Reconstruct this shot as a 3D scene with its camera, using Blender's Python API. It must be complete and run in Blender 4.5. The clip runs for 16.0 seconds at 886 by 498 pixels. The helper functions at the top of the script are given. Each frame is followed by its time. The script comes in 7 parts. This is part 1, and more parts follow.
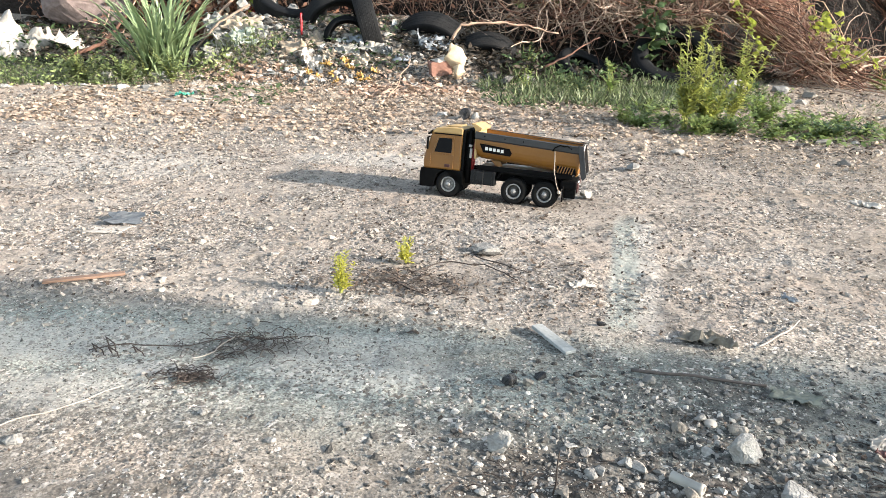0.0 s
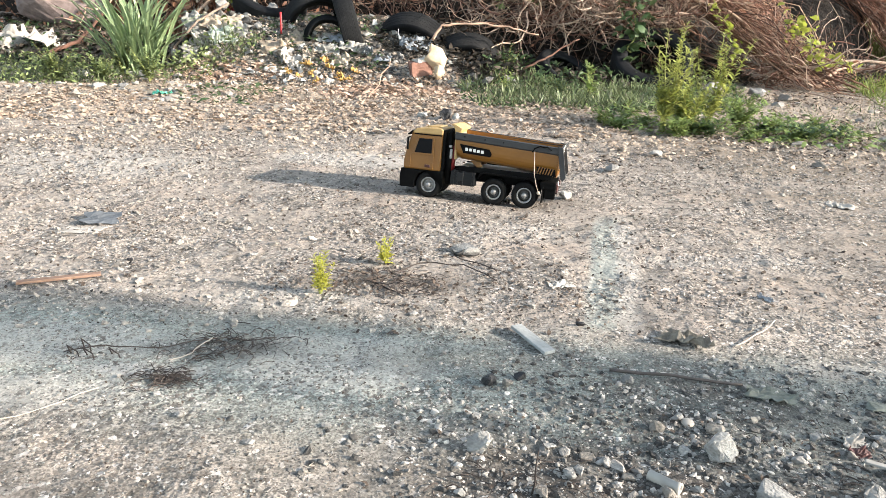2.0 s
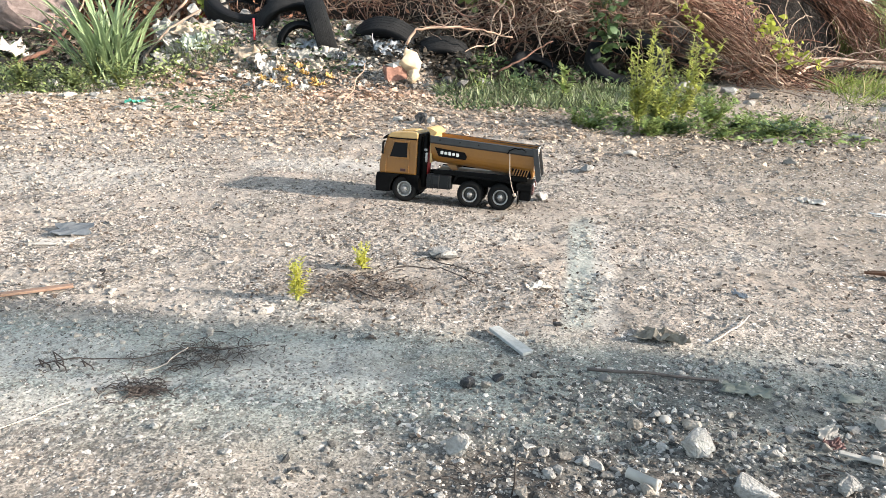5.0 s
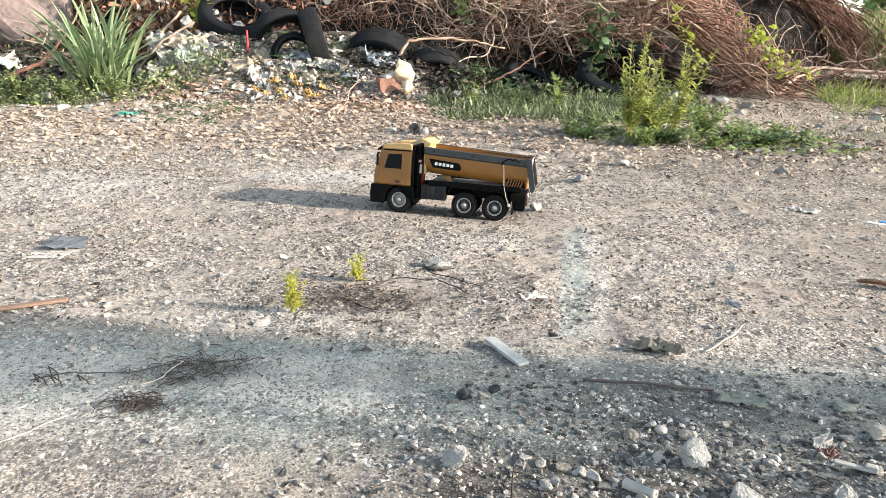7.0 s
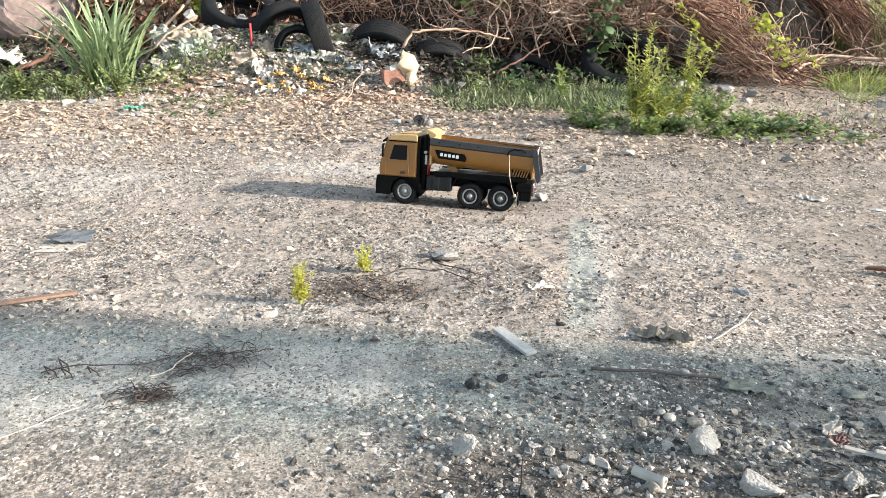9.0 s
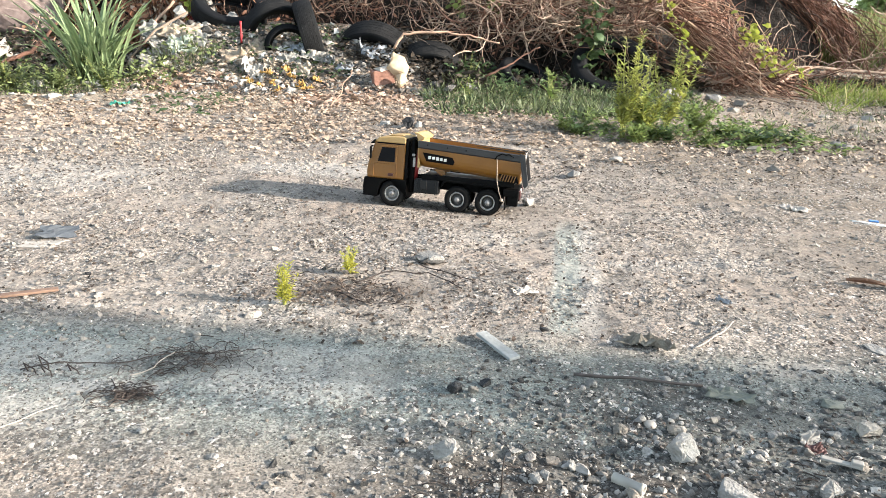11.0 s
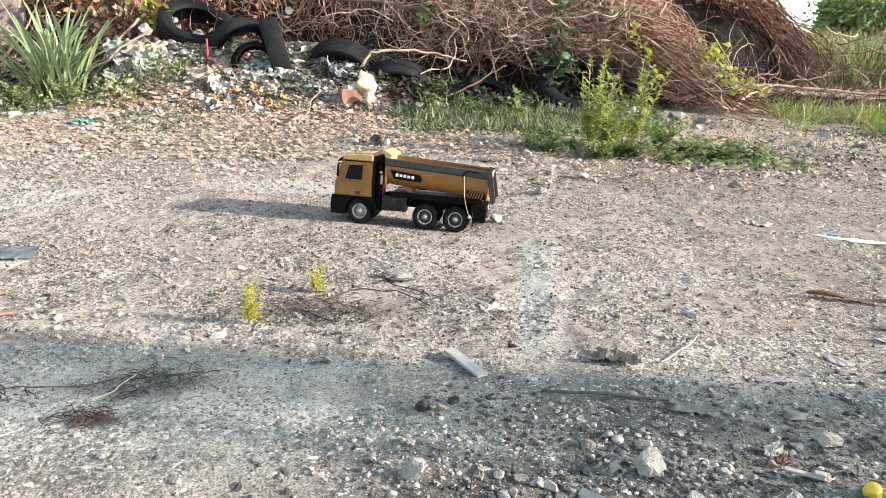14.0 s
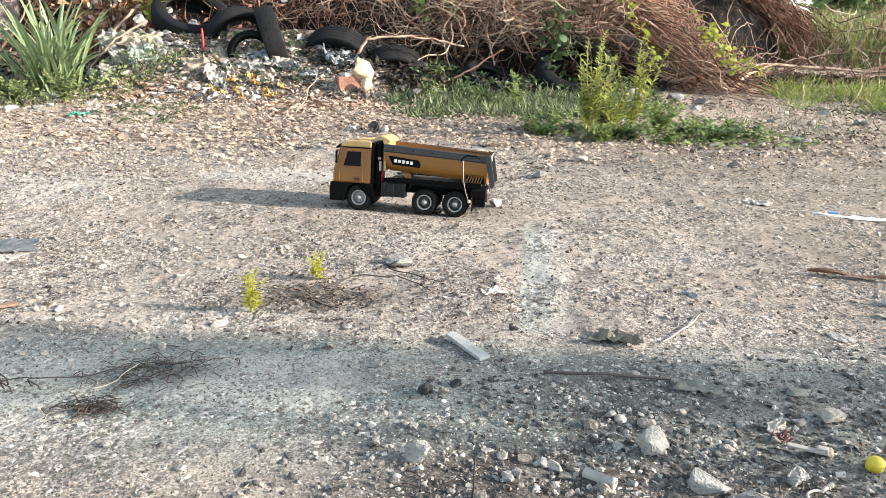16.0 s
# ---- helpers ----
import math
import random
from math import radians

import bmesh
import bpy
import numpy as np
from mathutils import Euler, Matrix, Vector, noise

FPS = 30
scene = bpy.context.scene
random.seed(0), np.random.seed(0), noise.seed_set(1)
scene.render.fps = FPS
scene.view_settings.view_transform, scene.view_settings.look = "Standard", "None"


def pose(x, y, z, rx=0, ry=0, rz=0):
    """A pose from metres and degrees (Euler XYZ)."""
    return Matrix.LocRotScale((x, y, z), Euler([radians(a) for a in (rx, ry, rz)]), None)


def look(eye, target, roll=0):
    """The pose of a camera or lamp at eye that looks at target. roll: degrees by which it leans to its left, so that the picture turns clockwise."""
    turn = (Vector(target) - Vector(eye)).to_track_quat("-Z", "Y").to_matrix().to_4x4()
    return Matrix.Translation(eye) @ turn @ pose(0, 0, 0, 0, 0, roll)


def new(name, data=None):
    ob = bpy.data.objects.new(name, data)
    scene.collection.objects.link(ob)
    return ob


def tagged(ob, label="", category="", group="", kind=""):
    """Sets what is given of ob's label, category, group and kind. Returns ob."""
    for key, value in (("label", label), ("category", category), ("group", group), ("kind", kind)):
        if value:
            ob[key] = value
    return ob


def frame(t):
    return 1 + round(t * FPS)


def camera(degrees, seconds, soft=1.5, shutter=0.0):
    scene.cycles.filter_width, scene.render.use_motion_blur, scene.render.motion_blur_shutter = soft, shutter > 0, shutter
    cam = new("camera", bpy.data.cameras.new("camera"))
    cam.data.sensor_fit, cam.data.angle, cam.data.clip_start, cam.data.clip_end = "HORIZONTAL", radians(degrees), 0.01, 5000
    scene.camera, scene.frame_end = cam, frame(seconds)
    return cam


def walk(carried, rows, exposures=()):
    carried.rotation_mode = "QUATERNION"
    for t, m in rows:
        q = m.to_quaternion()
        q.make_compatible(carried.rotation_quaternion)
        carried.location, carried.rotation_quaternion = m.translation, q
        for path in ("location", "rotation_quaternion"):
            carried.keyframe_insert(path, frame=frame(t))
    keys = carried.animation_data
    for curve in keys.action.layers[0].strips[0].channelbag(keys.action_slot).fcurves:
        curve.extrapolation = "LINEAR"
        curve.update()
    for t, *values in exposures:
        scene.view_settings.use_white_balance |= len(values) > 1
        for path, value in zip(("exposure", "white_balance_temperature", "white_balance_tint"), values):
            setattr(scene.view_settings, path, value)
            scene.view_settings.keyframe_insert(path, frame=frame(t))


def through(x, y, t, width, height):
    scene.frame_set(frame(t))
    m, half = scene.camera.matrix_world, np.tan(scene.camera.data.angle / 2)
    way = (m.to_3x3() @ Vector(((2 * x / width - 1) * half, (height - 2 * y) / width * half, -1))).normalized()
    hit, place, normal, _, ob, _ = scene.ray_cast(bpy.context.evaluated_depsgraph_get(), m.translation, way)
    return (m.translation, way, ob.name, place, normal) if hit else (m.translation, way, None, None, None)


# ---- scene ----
SUN_DIR = Vector((0.972 * math.cos(radians(19.5)), -0.235 * math.cos(radians(19.5)), math.sin(radians(19.5))))
cam = camera(62.58, 16.0, soft=0.5)
PATH = [
    (0.0, pose(-0.0077, 0.0024, 0.6188, 70.505, -1.483, 0.533)),
    (0.5, pose(-0.0056, 0.0036, 0.6182, 70.676, -1.134, 0.173)),
    (1.0, pose(-0.0033, 0.0031, 0.6198, 70.923, -1.341, -0.622)),
    (1.5, pose(-0.0030, 0.0025, 0.6182, 70.766, -1.578, -1.109)),
    (2.0, pose(-0.0059, 0.0026, 0.6188, 70.586, -2.012, -0.892)),
    (2.5, pose(-0.0011, 0.0022, 0.6177, 70.497, -1.659, -1.420)),
    (3.0, pose(-0.0029, 0.0019, 0.6205, 70.578, -1.737, -1.287)),
    (3.5, pose(-0.0009, 0.0027, 0.6220, 70.917, -2.041, -1.529)),
    (4.0, pose(0.0041, 0.0029, 0.6174, 70.896, -1.555, -2.750)),
    (6.5, pose(-0.0035, 0.0016, 0.6223, 71.371, -0.967, -2.802)),
    (7.0, pose(-0.0015, -0.0004, 0.6234, 71.687, -1.136, -3.378)),
    (7.5, pose(-0.0040, 0.0009, 0.6225, 71.635, -1.406, -2.855)),
    (8.0, pose(-0.0040, -0.0005, 0.6201, 71.059, -0.553, -3.076)),
    (8.5, pose(-0.0036, -0.0014, 0.6176, 70.731, 0.146, -3.139)),
    (9.0, pose(-0.0058, -0.0019, 0.6195, 71.085, -0.583, -3.167)),
    (9.2, pose(-0.0012, -0.0019, 0.6195, 71.140, -0.700, -3.400)),
    (11.5, pose(-0.0035, -0.0023, 0.6232, 71.266, -2.081, -3.767)),
    (12.0, pose(-0.0039, -0.0014, 0.6232, 71.229, -2.079, -4.043)),
    (12.5, pose(0.0055, -0.0017, 0.6229, 72.461, -2.148, -6.607)),
    (13.0, pose(0.0072, -0.0022, 0.6222, 72.358, -1.442, -6.720)),
    (13.5, pose(0.0053, -0.0038, 0.6234, 72.462, -1.741, -6.418)),
    (14.0, pose(0.0033, -0.0018, 0.6240, 72.658, -2.178, -6.154)),
    (14.5, pose(0.0102, -0.0025, 0.6154, 71.687, -0.427, -6.824)),
    (15.0, pose(0.0123, -0.0038, 0.6167, 71.590, 0.213, -7.449)),
    (15.5, pose(0.0076, -0.0012, 0.6159, 71.684, -0.606, -6.797)),
    (16.0, pose(0.0057, -0.0015, 0.6166, 71.674, -1.120, -6.418)),
]
walk(cam, PATH, exposures=((0.0, 1.82), (16.0, 1.82)))

# ---- daylight ----
world = bpy.data.worlds.new("sky")
scene.world = world
world.use_nodes = True
_n = world.node_tree.nodes
_sky = _n.new("ShaderNodeTexSky")
_sky.sky_type = "NISHITA"
_sky.sun_disc = False
_sky.sun_elevation = radians(19.5)
_sky.sun_rotation = math.atan2(SUN_DIR.x, SUN_DIR.y)
_sky.dust_density = 0.9
_sky.air_density = 0.7
_sky.ozone_density = 0.15
_bg = _n["Background"]
_bg.inputs["Strength"].default_value = 0.15
# a hazy sky: part of its blue is washed out
_haze = _n.new("ShaderNodeHueSaturation")
_haze.inputs["Saturation"].default_value = 0.55
_tone = _n.new("ShaderNodeMix")
_tone.data_type, _tone.blend_type = "RGBA", "MULTIPLY"
_tone.inputs["Factor"].default_value = 1.0
_tone.inputs["B"].default_value = (0.92, 1.0, 0.99, 1)
for _a, _b in ((_sky.outputs["Color"], _haze.inputs["Color"]), (_haze.outputs["Color"], _tone.inputs["A"]), (_tone.outputs["Result"], _bg.inputs["Color"])):
    world.node_tree.links.new(_a, _b)
_sun = bpy.data.lights.new("sun", "SUN")
_sun.energy, _sun.angle, _sun.color = 4.0, radians(0.7), (1.0, 0.885, 0.775)
sun = new("sun", _sun)
sun.matrix_world = look(SUN_DIR * 30, (0, 0, 0))

rng = np.random.default_rng(7)


# ---- materials ----
def material(name, low, high, rough=0.8, metal=0.0, scale=12.0, fine=120.0, bump=0.3, distance=0.002, vary=0.0, island=False, spec=0.4, sheen=0.0):
    """Two colours mixed by noise at two scales, with fine relief; vary: how far pieces differ in brightness."""
    m = bpy.data.materials.new(name)
    m.use_nodes = True
    n, l = m.node_tree.nodes, m.node_tree.links
    b = n["Principled BSDF"]
    b.inputs["Roughness"].default_value, b.inputs["Metallic"].default_value = rough, metal
    b.inputs["Specular IOR Level"].default_value = spec
    co = n.new("ShaderNodeTexCoord")
    big, small = n.new("ShaderNodeTexNoise"), n.new("ShaderNodeTexNoise")
    for t, s in ((big, scale), (small, fine)):
        t.inputs["Scale"].default_value, t.inputs["Detail"].default_value = s, 4
        l.new(co.outputs["Object"], t.inputs["Vector"])
    mix = n.new("ShaderNodeMath")
    mix.operation = "MULTIPLY_ADD"
    l.new(small.outputs["Fac"], mix.inputs[0])
    mix.inputs[1].default_value = 0.6
    half = n.new("ShaderNodeMath")
    half.operation = "MULTIPLY_ADD"
    l.new(big.outputs["Fac"], half.inputs[0])
    half.inputs[1].default_value, half.inputs[2].default_value = 1.4, -0.5
    l.new(half.outputs[0], mix.inputs[2])
    ramp = n.new("ShaderNodeMix")
    ramp.data_type = "RGBA"
    l.new(mix.outputs[0], ramp.inputs["Factor"])
    ramp.inputs["A"].default_value, ramp.inputs["B"].default_value = (*low, 1), (*high, 1)
    out = ramp.outputs["Result"]
    if vary:
        if island:
            pick = n.new("ShaderNodeNewGeometry").outputs["Random Per Island"]
        else:
            pick = n.new("ShaderNodeObjectInfo").outputs["Random"]
        rng_ = n.new("ShaderNodeMapRange")
        l.new(pick, rng_.inputs["Value"])
        rng_.inputs["To Min"].default_value, rng_.inputs["To Max"].default_value = 1 - vary, 1 + vary
        hsv = n.new("ShaderNodeHueSaturation")
        l.new(out, hsv.inputs["Color"])
        l.new(rng_.outputs["Result"], hsv.inputs["Value"])
        out = hsv.outputs["Color"]
    l.new(out, b.inputs["Base Color"])
    if bump:
        bp = n.new("ShaderNodeBump")
        bp.inputs["Strength"].default_value, bp.inputs["Distance"].default_value = bump, distance
        l.new(small.outputs["Fac"], bp.inputs["Height"])
        l.new(bp.outputs["Normal"], b.inputs["Normal"])
    return m


def leaf_material(name, low, high, vary=0.45, through=0.35, rough=0.55):
    """A leaf that lets some light through, each leaf a little different."""
    m = material(name, low, high, rough, scale=6, fine=60, bump=0.1, vary=vary, island=True)
    n, l = m.node_tree.nodes, m.node_tree.links
    b = n["Principled BSDF"]
    t = n.new("ShaderNodeBsdfTranslucent")
    l.new(b.inputs["Base Color"].links[0].from_socket, t.inputs["Color"])
    x = n.new("ShaderNodeMixShader")
    x.inputs["Fac"].default_value = through
    l.new(b.outputs["BSDF"], x.inputs[1])
    l.new(t.outputs["BSDF"], x.inputs[2])
    l.new(x.outputs[0], n["Material Output"].inputs["Surface"])
    return m


def ground_material():
    """Dry crushed soil: grit of several sizes, dusty and dark patches, some of them painted shade."""
    m = bpy.data.materials.new("dry_gritty_soil")
    m.use_nodes = True
    n, l = m.node_tree.nodes, m.node_tree.links
    b = n["Principled BSDF"]
    b.inputs["Roughness"].default_value = 0.92
    b.inputs["Specular IOR Level"].default_value = 0.2
    co = n.new("ShaderNodeTexCoord").outputs["Object"]

    def noise_tex(scale, detail=5, rough=0.6):
        t = n.new("ShaderNodeTexNoise")
        t.inputs["Scale"].default_value, t.inputs["Detail"].default_value, t.inputs["Roughness"].default_value = scale, detail, rough
        l.new(co, t.inputs["Vector"])
        return t.outputs["Fac"]

    def grit(scale):
        t = n.new("ShaderNodeTexVoronoi")
        t.inputs["Scale"].default_value = scale
        l.new(co, t.inputs["Vector"])
        return t

    def mixed(fac, a, c, mode="MIX"):
        x = n.new("ShaderNodeMix")
        x.data_type, x.blend_type = "RGBA", mode
        for key, v in (("Factor", fac), ("A", a), ("B", c)):
            if hasattr(v, "is_linked"):
                l.new(v, x.inputs[key])
            elif key == "Factor":
                x.inputs[key].default_value = v
            else:
                x.inputs[key].default_value = (*v, 1)
        return x.outputs["Result"]

    def ramped(v, lo, hi):
        r = n.new("ShaderNodeMapRange")
        r.inputs["From Min"].default_value, r.inputs["From Max"].default_value = lo, hi
        l.new(v, r.inputs["Value"])
        return r.outputs["Result"]

    def attribute(name):
        a = n.new("ShaderNodeAttribute")
        a.attribute_name = name
        return a.outputs["Fac"]

    rough_ = ramped(noise_tex(3.6, 6, 0.72), 0.42, 0.56)

    def held(v, lo, hi, k):
        t = n.new("ShaderNodeMath")
        t.operation = "MULTIPLY"
        l.new(ramped(v, lo, hi), t.inputs[0])
        u = n.new("ShaderNodeMapRange")
        u.inputs["To Min"].default_value, u.inputs["To Max"].default_value = k, 1.0
        l.new(rough_, u.inputs["Value"])
        l.new(u.outputs["Result"], t.inputs[1])
        return t.outputs[0]

    base = mixed(ramped(noise_tex(1.7), 0.35, 0.65), (0.28, 0.240, 0.203), (0.36, 0.314, 0.268))
    base = mixed(ramped(noise_tex(9), 0.45, 0.72), base, (0.20, 0.178, 0.152))
    base = mixed(held(noise_tex(40), 0.54, 0.78, 0.3), base, (0.22, 0.195, 0.17))
    base = mixed(held(noise_tex(110, 4, 0.7), 0.58, 0.70, 0.2), base, (0.11, 0.095, 0.085))
    base = mixed(ramped(noise_tex(3.1, 5, 0.7), 0.48, 0.62), base, (0.325, 0.268, 0.22))
    base = mixed(ramped(noise_tex(16, 5, 0.7), 0.53, 0.65), base, (0.135, 0.118, 0.10))
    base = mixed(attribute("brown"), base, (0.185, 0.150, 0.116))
    # grey-green of cement dust, also painted over near soil as shade tone
    base = mixed(attribute("cement_shade"), base, (0.222, 0.25, 0.228))
    crumbs = noise_tex(62, 3, 0.55)
    fine = noise_tex(150, 1, 0.5)
    for v, lo, hi, dark, light, k in ((crumbs, 0.34, 0.52, 0.46, 1.06, 0.30), (fine, 0.38, 0.62, 0.86, 1.05, 0.3)):
        grain = n.new("ShaderNodeMapRange")
        grain.inputs["From Min"].default_value, grain.inputs["From Max"].default_value = lo, hi
        grain.inputs["To Min"].default_value, grain.inputs["To Max"].default_value = dark, light
        l.new(v, grain.inputs["Value"])
        amount = n.new("ShaderNodeMapRange")
        amount.inputs["To Min"].default_value, amount.inputs["To Max"].default_value = k, 1.0
        l.new(rough_, amount.inputs["Value"])
        base = mixed(amount.outputs["Result"], base, grain.outputs["Result"], "MULTIPLY")
    close = noise_tex(240, 2, 0.6)
    grain = n.new("ShaderNodeMapRange")
    grain.inputs["From Min"].default_value, grain.inputs["From Max"].default_value = 0.38, 0.60
    grain.inputs["To Min"].default_value, grain.inputs["To Max"].default_value = 0.58, 1.31
    l.new(close, grain.inputs["Value"])
    base = mixed(attribute("even"), base, grain.outputs["Result"], "MULTIPLY")
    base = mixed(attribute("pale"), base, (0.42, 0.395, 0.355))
    # dark soil, and shade painted in at some of the patches
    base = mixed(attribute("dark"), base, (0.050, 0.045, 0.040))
    base = mixed(attribute("litter"), base, (0.355, 0.28, 0.212))
    base = mixed(attribute("moss"), base, (0.20, 0.21, 0.15))
    g1, g2 = grit(120), grit(240)
    bright = n.new("ShaderNodeSeparateColor")
    l.new(g1.outputs["Color"], bright.inputs["Color"])
    base = mixed(held(bright.outputs["Red"], 0.94, 0.98, 0.2), base, (0.50, 0.46, 0.415))
    base = mixed(held(bright.outputs["Green"], 0.88, 0.94, 0.3), base, (0.11, 0.096, 0.083))
    bright2 = n.new("ShaderNodeSeparateColor")
    l.new(g2.outputs["Color"], bright2.inputs["Color"])
    base = mixed(held(bright2.outputs["Red"], 0.90, 0.95, 0.3), base, (0.17, 0.15, 0.132))
    base = mixed(held(bright2.outputs["Green"], 0.87, 0.93, 0.5), base, (0.10, 0.095, 0.086))
    base = mixed(held(bright2.outputs["Blue"], 0.955, 0.98, 0.2), base, (0.50, 0.46, 0.415))
    l.new(base, b.inputs["Base Color"])
    h = None
    for v, k in ((g1.outputs["Distance"], -0.25), (fine, 0.12), (noise_tex(22, 4, 0.6), 1.9), (crumbs, 0.8), (close, 0.22)):
        a = n.new("ShaderNodeMath")
        a.operation = "MULTIPLY_ADD"
        l.new(v, a.inputs[0])
        a.inputs[1].default_value = k
        if h is not None:
            l.new(h, a.inputs[2])
        h = a.outputs[0]
    bp = n.new("ShaderNodeBump")
    bp.inputs["Strength"].default_value, bp.inputs["Distance"].default_value = 1.0, 0.012
    l.new(h, bp.inputs["Height"])
    even = n.new("ShaderNodeMapRange")
    even.inputs["To Min"].default_value, even.inputs["To Max"].default_value = 0.009, 0.0045
    l.new(attribute("even"), even.inputs["Value"])
    l.new(even.outputs["Result"], bp.inputs["Distance"])
    smooth_ = n.new("ShaderNodeMapRange")
    smooth_.inputs["To Min"].default_value, smooth_.inputs["To Max"].default_value = 0.35, 1.0
    l.new(rough_, smooth_.inputs["Value"])
    l.new(smooth_.outputs["Result"], bp.inputs["Strength"])
    l.new(bp.outputs["Normal"], b.inputs["Normal"])
    return m


def stone_material(name, low, high, vary=0.5):
    return material(name, low, high, 0.88, scale=25, fine=220, bump=0.8, distance=0.005, vary=vary, island=True, spec=0.3)


SOIL = ground_material()
STONE = stone_material("pale_limestone_rubble", (0.205, 0.18, 0.15), (0.35, 0.316, 0.272), 0.35)
STONE_GREY = stone_material("grey_stone", (0.15, 0.143, 0.132), (0.34, 0.33, 0.308), 0.35)
STONE_WHITE = stone_material("whitish_stone", (0.17, 0.16, 0.145), (0.40, 0.385, 0.355), 0.2)
STONE_MIX = stone_material("mixed_rubble_chip", (0.15, 0.136, 0.119), (0.43, 0.40, 0.358), 0.75)
STONE_DARK = stone_material("blackened_stone", (0.028, 0.027, 0.025), (0.15, 0.142, 0.13), 0.6)
CRUMB = stone_material("soil_crumb", (0.19, 0.17, 0.145), (0.32, 0.292, 0.255), 0.3)
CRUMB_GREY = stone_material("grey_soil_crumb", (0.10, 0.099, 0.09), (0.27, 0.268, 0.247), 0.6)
COAL = material("charcoal", (0.008, 0.008, 0.009), (0.03, 0.03, 0.032), 0.6, scale=40, fine=200, bump=0.8, distance=0.004)
CHIP_PALE = leaf_material("pale_flaked_chip", (0.20, 0.168, 0.138), (0.37, 0.325, 0.28), 0.4, 0.05, 0.85)
WARM_LEAF = leaf_material("tan_fallen_leaf", (0.22, 0.155, 0.11), (0.46, 0.37, 0.285), 0.45, 0.12, 0.7)
DRY_LEAF = leaf_material("dry_fallen_leaf", (0.29, 0.22, 0.16), (0.48, 0.395, 0.31), 0.4, 0.12, 0.7)
BROWN_LEAF = leaf_material("dark_leaf_crumbs", (0.028, 0.020, 0.015), (0.10, 0.072, 0.052), 0.5, 0.05, 0.8)
LOG = material("weathered_log", (0.13, 0.09, 0.065), (0.31, 0.235, 0.18), 0.85, scale=9, fine=100, bump=0.6)
PINK_LEAF = leaf_material("pinkish_withered_leaf", (0.24, 0.145, 0.10), (0.52, 0.385, 0.29), 0.5, 0.15, 0.7)
# leaf colour taken down to black to stand in for shade
SHADE_LEAF = leaf_material("shade_black_leaf", (0.012, 0.010, 0.007), (0.06, 0.045, 0.03), 0.5, 0.03, 0.8)
RED_LEAF = leaf_material("withered_reddish_leaf", (0.20, 0.085, 0.05), (0.42, 0.22, 0.13), 0.5, 0.25, 0.7)
VINE = material("dead_vine_bark", (0.022, 0.009, 0.006), (0.26, 0.132, 0.087), 0.85, scale=8, fine=90, bump=0.5, vary=0.75, island=True)
VINE_PALE = material("bleached_stalk", (0.22, 0.135, 0.093), (0.54, 0.37, 0.265), 0.8, scale=10, fine=120, bump=0.4, vary=0.3, island=True)
TWIG_TAN = material("bleached_tan_twig", (0.20, 0.13, 0.092), (0.60, 0.455, 0.35), 0.8, scale=8, fine=110, bump=0.4, vary=0.5, island=True)
BLEACHED = material("sun_bleached_stalk", (0.27, 0.235, 0.195), (0.47, 0.42, 0.365), 0.85, scale=12, fine=120, bump=0.3)
TWIG = material("dark_twig_bark", (0.018, 0.014, 0.012), (0.075, 0.056, 0.046), 0.85, scale=20, fine=150, bump=0.5, vary=0.3)
# near-black, so the colour itself gives the deep shade between the vines
BANK_SHADE = material("shade_black_earth", (0.006, 0.0045, 0.003), (0.020, 0.014, 0.010), 0.95, scale=5, fine=40, bump=1.0, distance=0.03)
GREEN = leaf_material("weed_leaf_green", (0.11, 0.165, 0.045), (0.26, 0.32, 0.11), 0.5)
SEEDLING = leaf_material("seedling_leaf", (0.36, 0.36, 0.05), (0.58, 0.55, 0.11), 0.3, 0.45)
GREEN_DARK = leaf_material("creeper_leaf_dark_green", (0.032, 0.065, 0.026), (0.105, 0.155, 0.062))
GREEN_YELLOW = leaf_material("yellow_green_leaf", (0.20, 0.25, 0.035), (0.42, 0.45, 0.085), 0.35, 0.45)
GRASS = leaf_material("grass_blade", (0.09, 0.13, 0.045), (0.25, 0.29, 0.115), 0.6, 0.35)
WEED_TALL = leaf_material("tall_weed_leaf", (0.22, 0.26, 0.055), (0.46, 0.46, 0.14), 0.5, 0.4)
GRASS_LUSH = leaf_material("lush_grass_blade", (0.07, 0.105, 0.022), (0.24, 0.285, 0.07), 0.5, 0.4)
GRASS_DUSTY = leaf_material("dusty_grass_blade", (0.04, 0.062, 0.026), (0.19, 0.22, 0.105), 0.7, 0.3)
GRASS_TALL = leaf_material("tall_olive_grass_blade", (0.07, 0.095, 0.025), (0.21, 0.24, 0.075), 0.6, 0.35)
GRASS_DRY = leaf_material("straw_grass", (0.20, 0.17, 0.075), (0.36, 0.31, 0.15), 0.4, 0.3)
STRAP = leaf_material("strap_leaf_green", (0.15, 0.22, 0.10), (0.36, 0.44, 0.24), 0.3, 0.3, 0.45)
STEM = material("weed_stem", (0.16, 0.19, 0.05), (0.33, 0.33, 0.10), 0.7, scale=20, fine=150, bump=0.2)
TRUNK = material("tree_bark", (0.09, 0.065, 0.05), (0.24, 0.19, 0.15), 0.9, scale=6, fine=60, bump=0.9, distance=0.01)
RUBBER = material("old_tyre_rubber", (0.004, 0.0045, 0.005), (0.013, 0.014, 0.016), 0.65, scale=5, fine=80, bump=0.5, distance=0.003, spec=0.11)
RUBBER_DUSTY = material("dusty_tyre_tread", (0.003, 0.0033, 0.004), (0.024, 0.024, 0.024), 0.75, scale=7, fine=60, bump=0.6, distance=0.004, spec=0.10)
